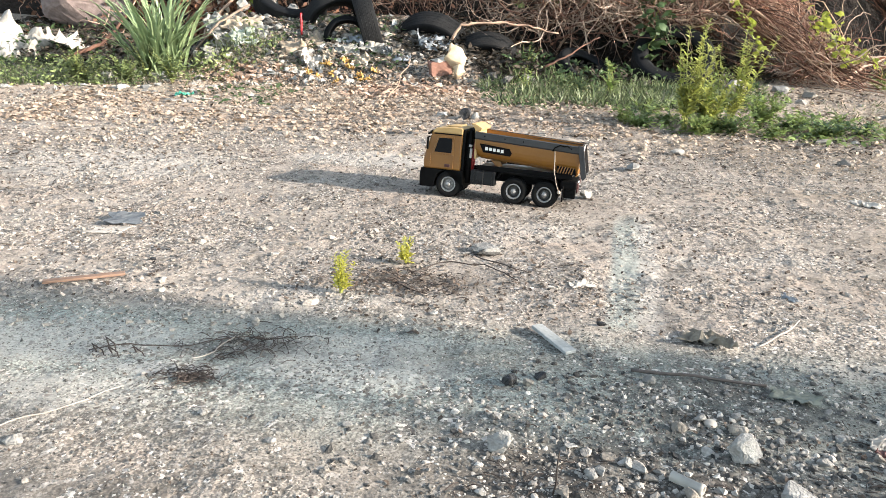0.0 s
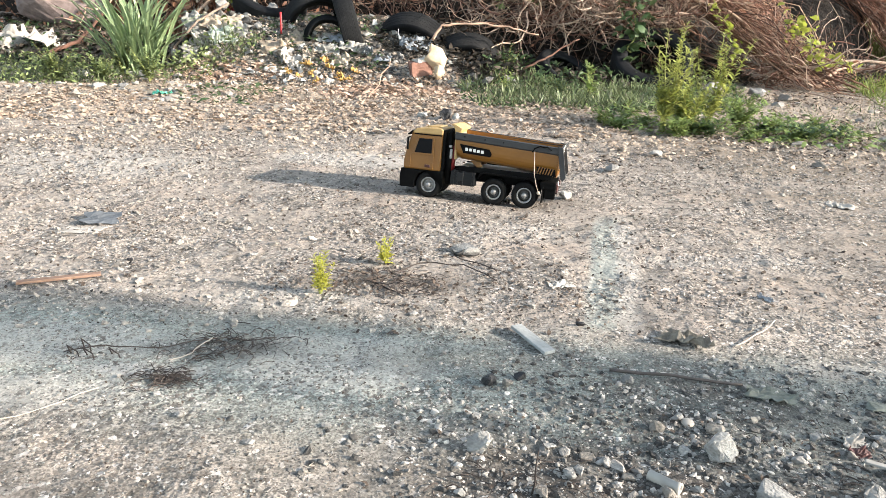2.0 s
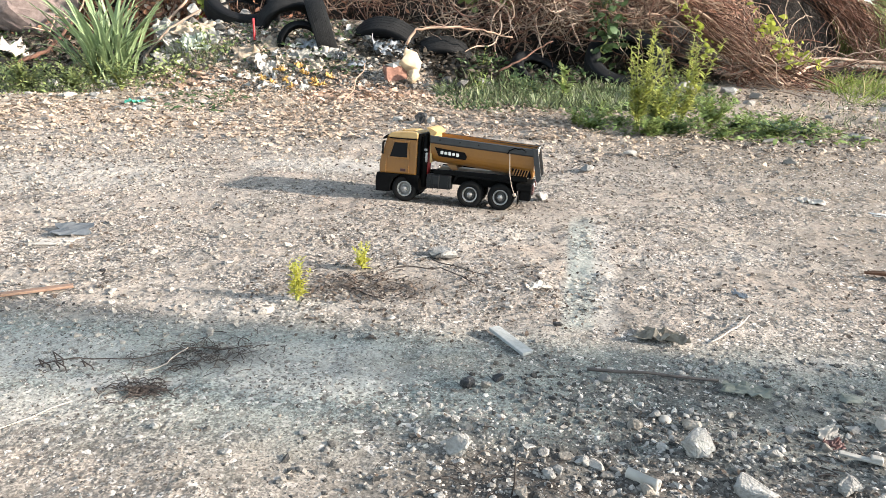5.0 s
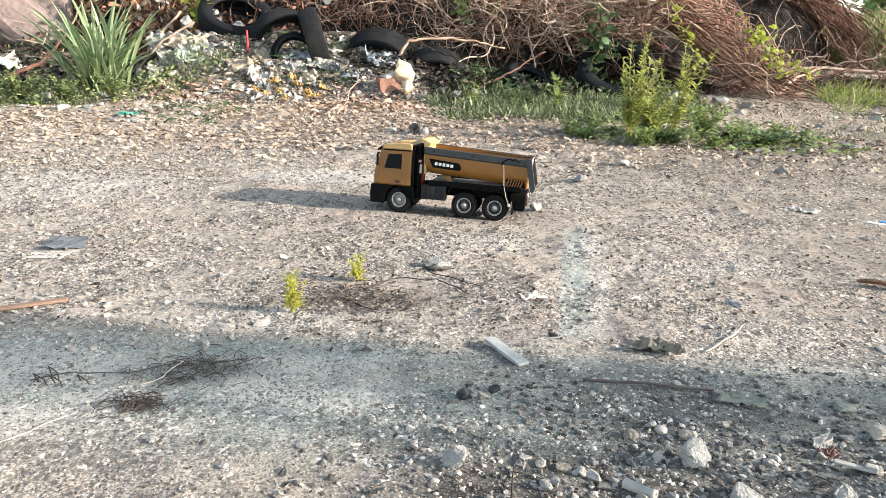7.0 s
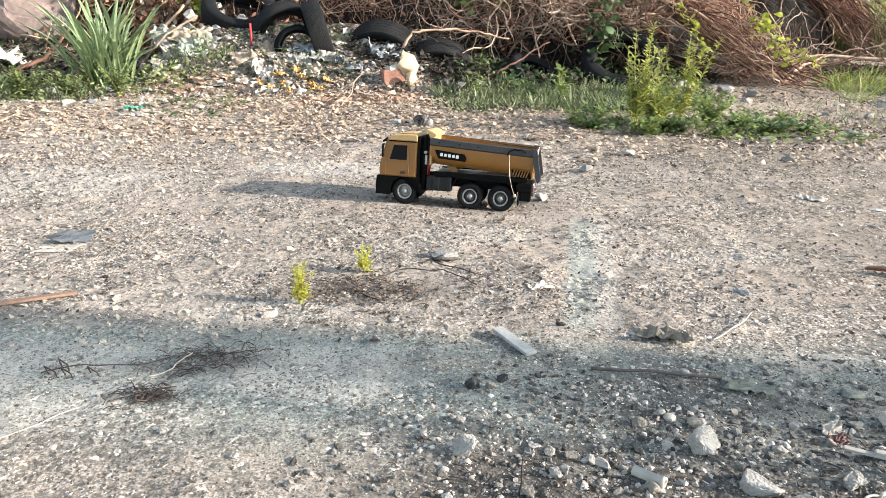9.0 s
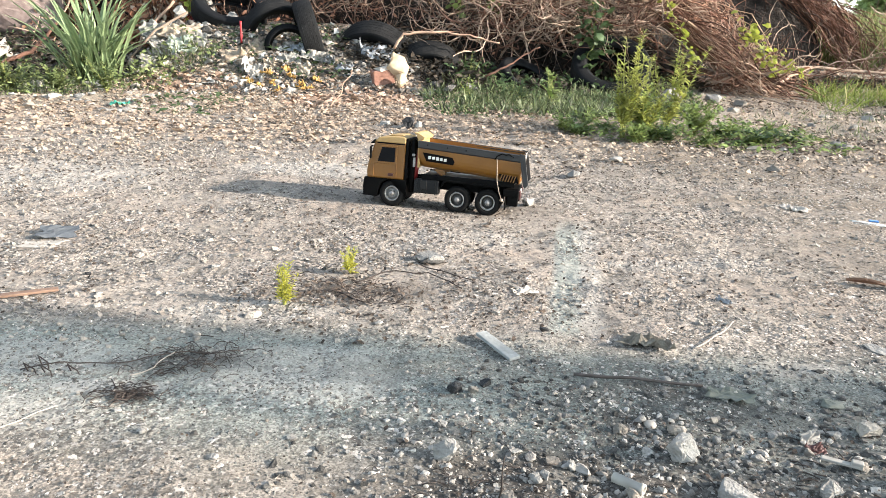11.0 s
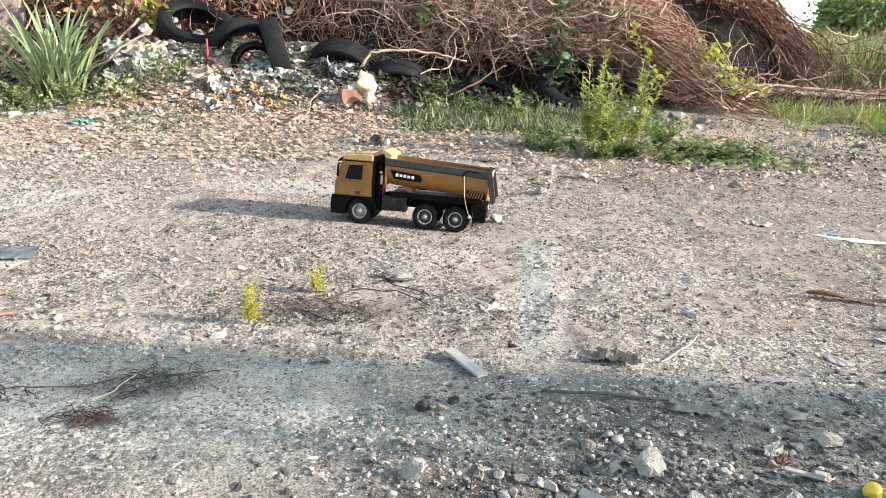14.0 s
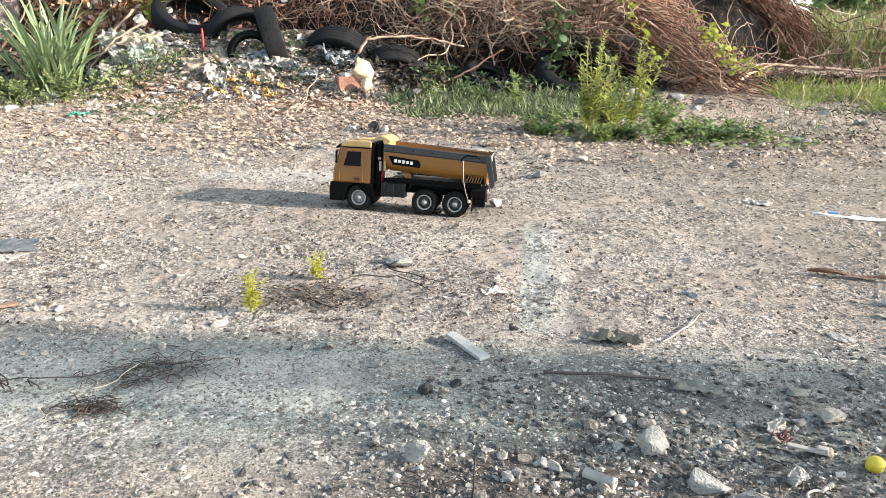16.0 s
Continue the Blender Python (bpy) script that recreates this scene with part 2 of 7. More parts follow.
WOOD_GREY = material("weathered_grey_wood", (0.18, 0.187, 0.182), (0.36, 0.37, 0.36), 0.85, scale=18, fine=140, bump=0.5)
WOOD_BROWN = material("reddish_wood_strip", (0.13, 0.075, 0.05), (0.27, 0.175, 0.125), 0.8, scale=15, fine=120, bump=0.4)
BARK = material("rotten_bark", (0.055, 0.048, 0.038), (0.25, 0.225, 0.185), 0.95, scale=22, fine=90, bump=1.0, distance=0.006)
PAPER = material("dirty_white_paper", (0.26, 0.236, 0.205), (0.50, 0.463, 0.41), 0.75, scale=14, fine=60, bump=0.2)
PLASTIC_WHITE = material("white_plastic", (0.21, 0.194, 0.17), (0.44, 0.415, 0.37), 0.6, scale=10, fine=60, bump=0.15)
PLASTIC_GREY = material("greyish_plastic_film", (0.13, 0.128, 0.115), (0.32, 0.31, 0.28), 0.6, scale=14, fine=80, bump=0.2)
SAGE_FILM = material("pale_green_plastic_film", (0.20, 0.23, 0.19), (0.40, 0.45, 0.375), 0.45, scale=14, fine=80, bump=0.2)
TAN_FILM = material("tan_plastic_film", (0.24, 0.185, 0.13), (0.50, 0.425, 0.33), 0.5, scale=14, fine=80, bump=0.2)
BROWN_FILM = material("brownish_plastic_film", (0.13, 0.10, 0.07), (0.36, 0.30, 0.23), 0.5, scale=16, fine=80, bump=0.2)
PLASTIC_BLUE = material("blue_plastic", (0.05, 0.16, 0.42), (0.12, 0.30, 0.60), 0.4, scale=10, fine=60, bump=0.1)
PLASTIC_TEAL = material("green_plastic_scrap", (0.03, 0.25, 0.17), (0.10, 0.42, 0.30), 0.4, scale=10, fine=60, bump=0.1)
PLASTIC_RED = material("red_plastic", (0.45, 0.02, 0.03), (0.62, 0.06, 0.06), 0.45, scale=10, fine=60, bump=0.1)
PLASTIC_YELLOW = material("yellow_plastic", (0.46, 0.34, 0.02), (0.60, 0.47, 0.05), 0.5, scale=20, fine=100, bump=0.1)
ORANGE_PEEL = material("orange_yellow_scrap", (0.38, 0.21, 0.05), (0.60, 0.37, 0.12), 0.6, scale=20, fine=100, bump=0.2)
FOAM = material("yellowed_foam", (0.32, 0.235, 0.145), (0.53, 0.425, 0.295), 0.9, scale=12, fine=90, bump=0.5)
BRICK_RED = material("pinkish_brick", (0.15, 0.070, 0.05), (0.31, 0.17, 0.125), 0.9, scale=14, fine=90, bump=0.5)
SLATE_DARK = material("dark_grey_sheet", (0.05, 0.055, 0.062), (0.13, 0.14, 0.15), 0.6, scale=12, fine=90, bump=0.2)
PLASTIC_BRIGHT = material("bright_white_plastic", (0.50, 0.49, 0.47), (0.78, 0.77, 0.74), 0.5, scale=10, fine=60, bump=0.15)
SLATE = material("grey_sheet", (0.12, 0.135, 0.15), (0.30, 0.32, 0.34), 0.6, scale=12, fine=90, bump=0.2)
RUST = material("rusty_metal", (0.035, 0.03, 0.027), (0.12, 0.10, 0.09), 0.7, 0.2, scale=30, fine=150, bump=0.4)
# the toy truck
TOY_YELLOW = material("toy_ochre_paint", (0.150, 0.061, 0.0065), (0.215, 0.091, 0.011), 0.42, scale=9, fine=160, bump=0.06, distance=0.0005, spec=0.5)
TOY_DARK = material("toy_dark_grey_plastic", (0.002, 0.002, 0.0022), (0.006, 0.0058, 0.0055), 0.6, scale=30, fine=200, bump=0.1, distance=0.0005, spec=0.05)
TOY_ROOF = material("toy_dusty_roof", (0.30, 0.185, 0.065), (0.42, 0.29, 0.13), 0.6, scale=14, fine=120, bump=0.1, distance=0.0005)
TOY_DECK = material("toy_dusty_deck", (0.50, 0.46, 0.42), (0.70, 0.66, 0.60), 0.6, scale=20, fine=120, bump=0.1, distance=0.0005)
TOY_GREY = material("toy_grey_rim_paint", (0.017, 0.017, 0.018), (0.034, 0.034, 0.034), 0.55, scale=30, fine=200, bump=0.1, distance=0.0005)
TOY_TANK = material("toy_black_tank", (0.006, 0.006, 0.0065), (0.016, 0.016, 0.016), 0.5, scale=30, fine=200, bump=0.1, distance=0.0005, spec=0.2)
TOY_TYRE = material("toy_tyre_rubber", (0.003, 0.003, 0.003), (0.012, 0.0115, 0.011), 0.85, scale=40, fine=250, bump=0.4, distance=0.001, spec=0.12)
TOY_SILVER = material("toy_silver_rim", (0.22, 0.21, 0.20), (0.36, 0.345, 0.33), 0.42, 0.5, scale=40, fine=200, bump=0.1, distance=0.0004)
TOY_GLASS = material("toy_black_window", (0.004, 0.004, 0.005), (0.006, 0.006, 0.007), 0.3, scale=20, fine=100, bump=0.0, spec=0.08)
TOY_RED = material("toy_red_plastic", (0.13, 0.008, 0.008), (0.20, 0.014, 0.014), 0.45, scale=20, fine=100, bump=0.05)
TOY_MAROON = material("toy_dark_maroon", (0.03, 0.008, 0.007), (0.06, 0.016, 0.013), 0.5, scale=20, fine=100, bump=0.05)
TOY_DISH = material("toy_dull_wheel_dish", (0.05, 0.048, 0.045), (0.13, 0.125, 0.12), 0.5, 0.3, scale=40, fine=200, bump=0.1, distance=0.0004)
TOY_WHITE = material("toy_white_print", (0.45, 0.45, 0.44), (0.60, 0.60, 0.58), 0.5, scale=20, fine=100, bump=0.0)
TOY_BRIGHT = material("toy_glossy_tailgate", (0.62, 0.60, 0.56), (0.78, 0.76, 0.72), 0.22, 0.5, scale=12, fine=100, bump=0.03)
CORD = material("pale_tan_cord", (0.24, 0.19, 0.145), (0.44, 0.37, 0.30), 0.8, scale=60, fine=300, bump=0.3)


# ---- mesh helpers ----
def part(name, bm, mat, parent=None, label="", smooth=False, kind=""):
    """One mesh object from a bmesh, under a thing or under a part."""
    me = bpy.data.meshes.new(name)
    bm.to_mesh(me)
    bm.free()
    me.materials.append(mat)
    if smooth:
        me.polygons.foreach_set("use_smooth", [True] * len(me.polygons))
    ob = new(name, me)
    if parent is not None:
        ob.parent = parent
    return tagged(ob, label, kind=kind)


def thing(name, label, category, m=None, group="", kind=""):
    ob = new(name)
    ob.empty_display_size = 0.05
    if m is not None:
        ob.matrix_world = m
    return tagged(ob, label, category, group, kind)


def bulk(name, verts, faces, mat, parent=None, smooth=False):
    """One mesh object from arrays; all faces have the same count of corners."""
    verts, faces = np.asarray(verts, np.float32), np.asarray(faces, np.int32)
    me = bpy.data.meshes.new(name)
    k = faces.shape[1]
    me.vertices.add(len(verts))
    me.vertices.foreach_set("co", verts.ravel())
    me.loops.add(faces.size)
    me.loops.foreach_set("vertex_index", faces.ravel())
    me.polygons.add(len(faces))
    me.polygons.foreach_set("loop_start", np.arange(0, faces.size, k, dtype=np.int32))
    me.polygons.foreach_set("use_smooth", np.full(len(faces), smooth))
    me.update(calc_edges=True)
    me.materials.append(mat)
    ob = new(name, me)
    if parent is not None:
        ob.parent = parent
    return ob


def box(sx, sy, sz, x=0, y=0, z=0, bevel=0.0, m=None, bm=None):
    out = bm or bmesh.new()
    made = bmesh.ops.create_cube(out, size=1, matrix=(m or Matrix()) @ Matrix.LocRotScale((x, y, z), None, (sx, sy, sz)))
    if bevel:
        edges = list({e for v in made["verts"] for e in v.link_edges})
        bmesh.ops.bevel(out, geom=edges, offset=bevel, segments=2, profile=0.5, affect="EDGES")
    return out


def prism(outline, depth, bevel=0.0, bm=None, at=0.0):
    """A plate: the outline lies in x and z, and goes from at to at + depth in y."""
    out = bm or bmesh.new()
    a = [out.verts.new((x, at, z)) for x, z in outline]
    c = [out.verts.new((x, at + depth, z)) for x, z in outline]
    k = len(outline)
    faces = [out.faces.new(a), out.faces.new(c[::-1])]
    for i in range(k):
        faces.append(out.faces.new((a[(i + 1) % k], a[i], c[i], c[(i + 1) % k])))
    bmesh.ops.recalc_face_normals(out, faces=faces)
    if bevel:
        bmesh.ops.bevel(out, geom=list({e for f in faces for e in f.edges}), offset=bevel, segments=2, profile=0.5, affect="EDGES")
    return out


def lathe(profile, steps=32, closed=True, bm=None, m=None):
    """Turns (radius, y) round the y axis."""
    out = bm or bmesh.new()
    rings = []
    for i in range(steps):
        a = 2 * math.pi * i / steps
        rings.append([out.verts.new((m or Matrix()) @ Vector((r * math.cos(a), y, r * math.sin(a)))) for r, y in profile])
    k = len(profile)
    faces = []
    for i in range(steps):
        p, q = rings[i], rings[(i + 1) % steps]
        for j in range(k if closed else k - 1):
            faces.append(out.faces.new((p[j], p[(j + 1) % k], q[(j + 1) % k], q[j])))
    bmesh.ops.recalc_face_normals(out, faces=faces)
    return out


def tube(points, radii, sides=6, bm=None):
    """A tapered round rod through the points, closed at its ends."""
    out = bm or bmesh.new()
    pts = [Vector(p) for p in points]
    rings = []
    for i, p in enumerate(pts):
        d = (pts[min(i + 1, len(pts) - 1)] - pts[max(i - 1, 0)]).normalized()
        s = d.cross(Vector((0.31, 0.17, 0.93))).normalized()
        u = s.cross(d)
        r = radii[i] if hasattr(radii, "__len__") else radii
        rings.append([out.verts.new(p + r * (s * math.cos(2 * math.pi * k / sides) + u * math.sin(2 * math.pi * k / sides))) for k in range(sides)])
    for a, c in zip(rings, rings[1:]):
        for k in range(sides):
            out.faces.new((a[k], a[(k + 1) % sides], c[(k + 1) % sides], c[k]))
    out.faces.new(rings[0][::-1])
    out.faces.new(rings[-1])
    return out


def rods(paths, radii, sides=4):
    """Many rods at once: paths (n, k, 3), radii (n, k). Returns verts and quads."""
    paths = np.asarray(paths, float)
    n, k, _ = paths.shape
    d = np.gradient(paths, axis=1)
    d /= np.linalg.norm(d, axis=2, keepdims=True) + 1e-9
    s = np.cross(d, np.array([0.31, 0.17, 0.93]))
    s /= np.linalg.norm(s, axis=2, keepdims=True) + 1e-9
    u = np.cross(s, d)
    a = np.arange(sides) * 2 * np.pi / sides
    v = paths[:, :, None] + radii[:, :, None, None] * (s[:, :, None] * np.cos(a)[:, None] + u[:, :, None] * np.sin(a)[:, None])
    idx = np.arange(n * k * sides).reshape(n, k, sides)
    nxt = np.roll(idx, -1, axis=2)
    f = np.stack([idx[:, :-1], nxt[:, :-1], nxt[:, 1:], idx[:, 1:]], -1)
    return v.reshape(-1, 3), f.reshape(-1, 4)


def turns(n, tilt=math.pi):
    """Random turns, (n, 3, 3): any heading, leaning by up to tilt."""
    a, t, w = rng.uniform(0, 2 * np.pi, n), rng.uniform(-tilt, tilt, n), rng.uniform(-tilt, tilt, n)
    z, o = np.zeros(n), np.ones(n)
    rz = np.stack([np.cos(a), -np.sin(a), z, np.sin(a), np.cos(a), z, z, z, o], 1).reshape(n, 3, 3)
    rx = np.stack([o, z, z, z, np.cos(t), -np.sin(t), z, np.sin(t), np.cos(t)], 1).reshape(n, 3, 3)
    ry = np.stack([np.cos(w), z, np.sin(w), z, o, z, -np.sin(w), z, np.cos(w)], 1).reshape(n, 3, 3)
    return rz @ rx @ ry


def strewn(shape, faces, places, sizes, tilt=math.pi, uneven=0.0):
    """Copies of a shape (k, 3) at the places, each turned, scaled and dented in its own way."""
    shape, faces = np.asarray(shape, float), np.asarray(faces)
    n, k = len(places), len(shape)
    v = np.repeat(shape[None], n, 0)
    if uneven:
        v = v * (1 + rng.uniform(-uneven, uneven, (n, k, 1)))
    v = v * np.asarray(sizes).reshape(n, 1, -1)
    v = np.einsum("nij,nkj->nki", turns(n, tilt), v) + np.asarray(places)[:, None]
    f = faces[None] + (np.arange(n) * k)[:, None, None]
    return v.reshape(-1, 3), f.reshape(-1, faces.shape[1])


def ico():
    b = bmesh.new()
    bmesh.ops.create_icosphere(b, subdivisions=1, radius=1)
    v = np.array([x.co[:] for x in b.verts])
    f = np.array([[x.index for x in y.verts] for y in b.faces])
    b.free()
    return v, f


ICO = ico()
CHIP = (np.array([(x, y, z) for x in (-0.62, 0.62) for y in (-0.62, 0.62) for z in (-0.62, 0.62)]),
        np.array([(0, 1, 3), (0, 3, 2), (4, 6, 7), (4, 7, 5), (0, 4, 5), (0, 5, 1), (2, 3, 7), (2, 7, 6), (0, 2, 6), (0, 6, 4), (1, 5, 7), (1, 7, 3)]))
OCT = (np.array([(1.0, 0, 0), (-0.9, 0.2, 0), (0.1, 0.9, 0.1), (-0.1, -1.0, 0), (0.1, 0, 0.8), (0, 0, -0.8)]),
       np.array([(0, 2, 4), (2, 1, 4), (1, 3, 4), (3, 0, 4), (2, 0, 5), (1, 2, 5), (3, 1, 5), (0, 3, 5)]))
LEAF = (np.array([(-0.5, 0, 0), (-0.15, -0.2, 0.06), (-0.15, 0.2, 0.06), (0.25, -0.17, 0.05), (0.25, 0.17, 0.05), (0.55, 0, -0.08)]),
        np.array([(0, 1, 2), (1, 3, 4), (1, 4, 2), (3, 5, 4)]))
FLAKE = (np.array([(-0.5, -0.2, 0.08), (-0.35, 0.22, -0.04), (0.05, 0.3, 0.1), (0.5, 0.05, -0.06), (0.12, -0.3, 0.05)]),
         np.array([(0, 4, 1), (4, 2, 1), (4, 3, 2)]))
BLADE = (np.array([(-0.03, 0, 0), (0.03, 0, 0), (-0.025, 0.06, 0.45), (0.025, 0.06, 0.45), (0.0, 0.32, 0.95)]),
         np.array([(0, 1, 3), (0, 3, 2), (2, 3, 4)]))


def lattice(ix, iy, seed):
    h = np.sin(ix * 127.1 + iy * 311.7 + seed * 74.7) * 43758.5453
    return h - np.floor(h)


def value_noise(x, y, seed=0):
    ix, iy = np.floor(x), np.floor(y)
    fx, fy = x - ix, y - iy
    fx, fy = fx * fx * (3 - 2 * fx), fy * fy * (3 - 2 * fy)
    a, b_ = lattice(ix, iy, seed), lattice(ix + 1, iy, seed)
    c, d = lattice(ix, iy + 1, seed), lattice(ix + 1, iy + 1, seed)
    return (a * (1 - fx) + b_ * fx) * (1 - fy) + (c * (1 - fx) + d * fx) * fy


def fbm(x, y, scale, octaves=4, seed=0):
    total, amp = 0.0, 0.5
    for o in range(octaves):
        total = total + amp * (value_noise(x * scale, y * scale, seed + o) - 0.5)
        scale, amp = scale * 2.1, amp * 0.5
    return total


def lumps(x, y):
    """Irregular small lumps and crevices, with no lattice to be seen."""
    wx, wy = x + 0.05 * fbm(x, y, 19, 3, 51), y + 0.05 * fbm(x, y, 19, 3, 52)
    total, amp, s, turn = 0.0, 0.5, 33.0, 0.5
    for o in range(4):
        c, d = math.cos(turn), math.sin(turn)
        total = total + amp * (value_noise((wx * c - wy * d) * s, (wx * d + wy * c) * s * 1.35, 90 + o) - 0.5)
        s, amp, turn = s * 1.83, amp * 0.62, turn + 1.1
    low = -0.03
    return np.where(total > low, total, low + 0.25 * (total - low)) * 1.25


def step(lo, hi, v):
    t = np.clip((v - lo) / (hi - lo), 0, 1)
    return t * t * (3 - 2 * t)


def rise(x, y):
    """The large shape of the ground: flat, with a low rubble bank behind."""
    left = step(1.1, -0.1, x)
    heap = step(-2.05, -1.5, x)
    bank = 0.36 * step(4.92, 5.95, y) * heap + 0.26 * step(5.6, 6.8, y) * (1 - heap)
    return bank * left * step(14, 9, y) + 0.05 * step(5.0, 6.5, y) * step(14, 9, y)


TRUCK = (0.019, 2.325)


def height(x, y):
    x, y = np.asarray(x, float), np.asarray(y, float)
    near = step(7, 3, y)
    z = rise(x, y) + 0.035 * fbm(x, y, 1.1, 3, 3) * step(0.0, 2.5, np.abs(y - 2.2) + np.abs(x - 0.2))
    rough = (0.25 + 0.75 * step(-0.06, 0.16, fbm(x, y, 2.6, 4, 88))) * step(0.25, 0.6, y) * step(3.4, 2.4, np.abs(x - 0.15))
    near = near * (0.3 + 0.7 * step(-0.4, 0.4, y)) * (0.3 + 0.7 * step(6, 4, np.abs(x)))
    z = z + (0.016 * fbm(x, y, 7, 4, 5) + 0.013 * rough * (0.3 + 0.7 * step(1.15, 1.6, y)) * lumps(x, y)) * (0.35 + 0.65 * near)
    z = z + 0.030 * step(0.35, 0.75, x) * step(1.05, 0.75, y) * step(0.3, 0.6, y) * step(2.4, 1.6, x) * (0.4 + fbm(x, y, 9, 3, 2))
    z = z + 0.022 * fbm(x, y, 13, 3, 27) * step(2.4, 3.4, y) * step(9, 6, y)
    z = z + 0.05 * fbm(x, y, 4, 3, 21) * step(3.2, 4.6, y) * step(12, 8, y)
    z = z + 0.014 * fbm(x * 0.55 + 0.25 * y, y * 5.0, 1.6, 3, 61) * step(0.2, 0.9, x) * step(1.25, 1.6, y) * step(3.4, 2.8, y)
    # the patch under the toy truck leans a little to the bank
    fx, fy = x - TRUCK[0] - 0.155 * 0.972, y - TRUCK[1] + 0.155 * 0.235
    w = np.exp(-((fx * fx + fy * fy) / 0.075) ** 2)
    far_, fore = (x - TRUCK[0]) * 0.235 + (y - TRUCK[1]) * 0.972, -(x - TRUCK[0]) * 0.972 + (y - TRUCK[1]) * 0.235
    return z * (1 - 0.75 * w) + w * (-0.009 - 0.113 * far_ + 0.024 * fore)


def ground(x, y, lift=0.0):
    return Vector((x, y, float(height(x, y)) + lift))


def spread(lo, hi, first, grow, far):
    """Grid lines: even between lo and hi, wider and wider past them."""
    mid = list(np.arange(lo, hi + first / 2, first))
    s, p = first, hi
    while p < far[1]:
        s *= grow
        p += s
        mid.append(p)
    s, p = first, lo
    while p > far[0]:
        s *= grow
        p -= s
        mid.insert(0, p)
    return np.array(mid)


# ---- the ground: one sheet to the horizon ----
def make_ground():
    gx = spread(-1.3, 1.6, 0.0115, 1.04, (-900, 900))
    gy = spread(0.65, 2.7, 0.0105, 1.025, (-300, 1500))
    x, y = np.meshgrid(gx, gy)
    z = height(x, y)
    v = np.stack([x, y, z], -1).reshape(-1, 3)
    i = np.arange(len(gx) * len(gy)).reshape(len(gy), len(gx))
    f = np.stack([i[:-1, :-1], i[:-1, 1:], i[1:, 1:], i[1:, :-1]], -1).reshape(-1, 4)
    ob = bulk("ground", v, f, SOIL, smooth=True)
    tagged(ob, "dry gritty waste ground of pale soil, cement dust and rubble", "ground", kind="structure")
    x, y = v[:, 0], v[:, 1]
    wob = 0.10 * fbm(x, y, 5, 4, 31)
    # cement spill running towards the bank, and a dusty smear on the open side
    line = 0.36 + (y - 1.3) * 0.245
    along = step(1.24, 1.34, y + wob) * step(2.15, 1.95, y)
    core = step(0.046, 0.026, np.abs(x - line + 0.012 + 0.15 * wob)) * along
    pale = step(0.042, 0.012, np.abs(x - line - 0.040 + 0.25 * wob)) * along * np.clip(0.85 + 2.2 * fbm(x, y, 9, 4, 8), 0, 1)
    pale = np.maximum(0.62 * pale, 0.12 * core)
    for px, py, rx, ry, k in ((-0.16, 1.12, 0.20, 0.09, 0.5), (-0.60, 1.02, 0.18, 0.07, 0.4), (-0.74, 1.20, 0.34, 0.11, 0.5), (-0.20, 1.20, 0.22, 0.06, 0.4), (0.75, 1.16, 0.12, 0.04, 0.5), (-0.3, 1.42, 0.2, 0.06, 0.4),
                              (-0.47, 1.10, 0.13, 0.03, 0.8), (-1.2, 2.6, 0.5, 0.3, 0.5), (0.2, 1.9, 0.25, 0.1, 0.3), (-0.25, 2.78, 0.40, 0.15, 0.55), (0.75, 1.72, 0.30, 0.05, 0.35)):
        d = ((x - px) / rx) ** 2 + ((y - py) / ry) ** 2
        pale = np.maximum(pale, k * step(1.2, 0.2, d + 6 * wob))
    # dark soil; near-left corner, sunken tyre and grass patches also paint shade
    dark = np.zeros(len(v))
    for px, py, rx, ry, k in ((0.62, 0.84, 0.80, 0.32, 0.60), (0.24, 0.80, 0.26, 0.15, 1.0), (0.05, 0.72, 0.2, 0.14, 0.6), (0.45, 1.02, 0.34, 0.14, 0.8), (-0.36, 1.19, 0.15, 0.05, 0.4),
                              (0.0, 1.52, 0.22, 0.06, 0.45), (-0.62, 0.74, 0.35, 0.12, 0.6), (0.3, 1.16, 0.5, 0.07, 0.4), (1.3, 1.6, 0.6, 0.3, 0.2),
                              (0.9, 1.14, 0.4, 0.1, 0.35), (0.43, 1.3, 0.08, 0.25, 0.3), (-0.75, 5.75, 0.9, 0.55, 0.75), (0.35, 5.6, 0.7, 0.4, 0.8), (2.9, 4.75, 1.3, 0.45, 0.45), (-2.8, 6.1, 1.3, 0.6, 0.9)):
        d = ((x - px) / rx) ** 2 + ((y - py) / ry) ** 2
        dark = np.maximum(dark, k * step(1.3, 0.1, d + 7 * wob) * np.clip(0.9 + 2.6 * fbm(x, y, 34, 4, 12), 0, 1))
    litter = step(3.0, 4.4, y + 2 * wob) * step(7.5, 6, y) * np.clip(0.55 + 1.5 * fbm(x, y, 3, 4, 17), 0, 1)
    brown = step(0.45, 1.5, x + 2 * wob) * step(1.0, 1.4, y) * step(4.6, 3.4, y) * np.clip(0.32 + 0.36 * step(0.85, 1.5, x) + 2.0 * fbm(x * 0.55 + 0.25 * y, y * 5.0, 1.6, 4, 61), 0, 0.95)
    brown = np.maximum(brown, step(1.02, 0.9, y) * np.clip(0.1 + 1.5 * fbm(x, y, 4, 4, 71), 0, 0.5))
    # near soil: shade tone painted below the shade edge; the core is cement
    cement_shade = step(1.36, 1.22, y + 0.12 * x + 0.5 * wob) * np.clip(0.8 + 0.6 * fbm(x, y, 3, 3, 77), 0, 0.95) * (0.12 + 0.88 * step(0.80, 1.04, y + 0.16 * x + wob))
    cement_shade = np.maximum(cement_shade, 0.8 * core)
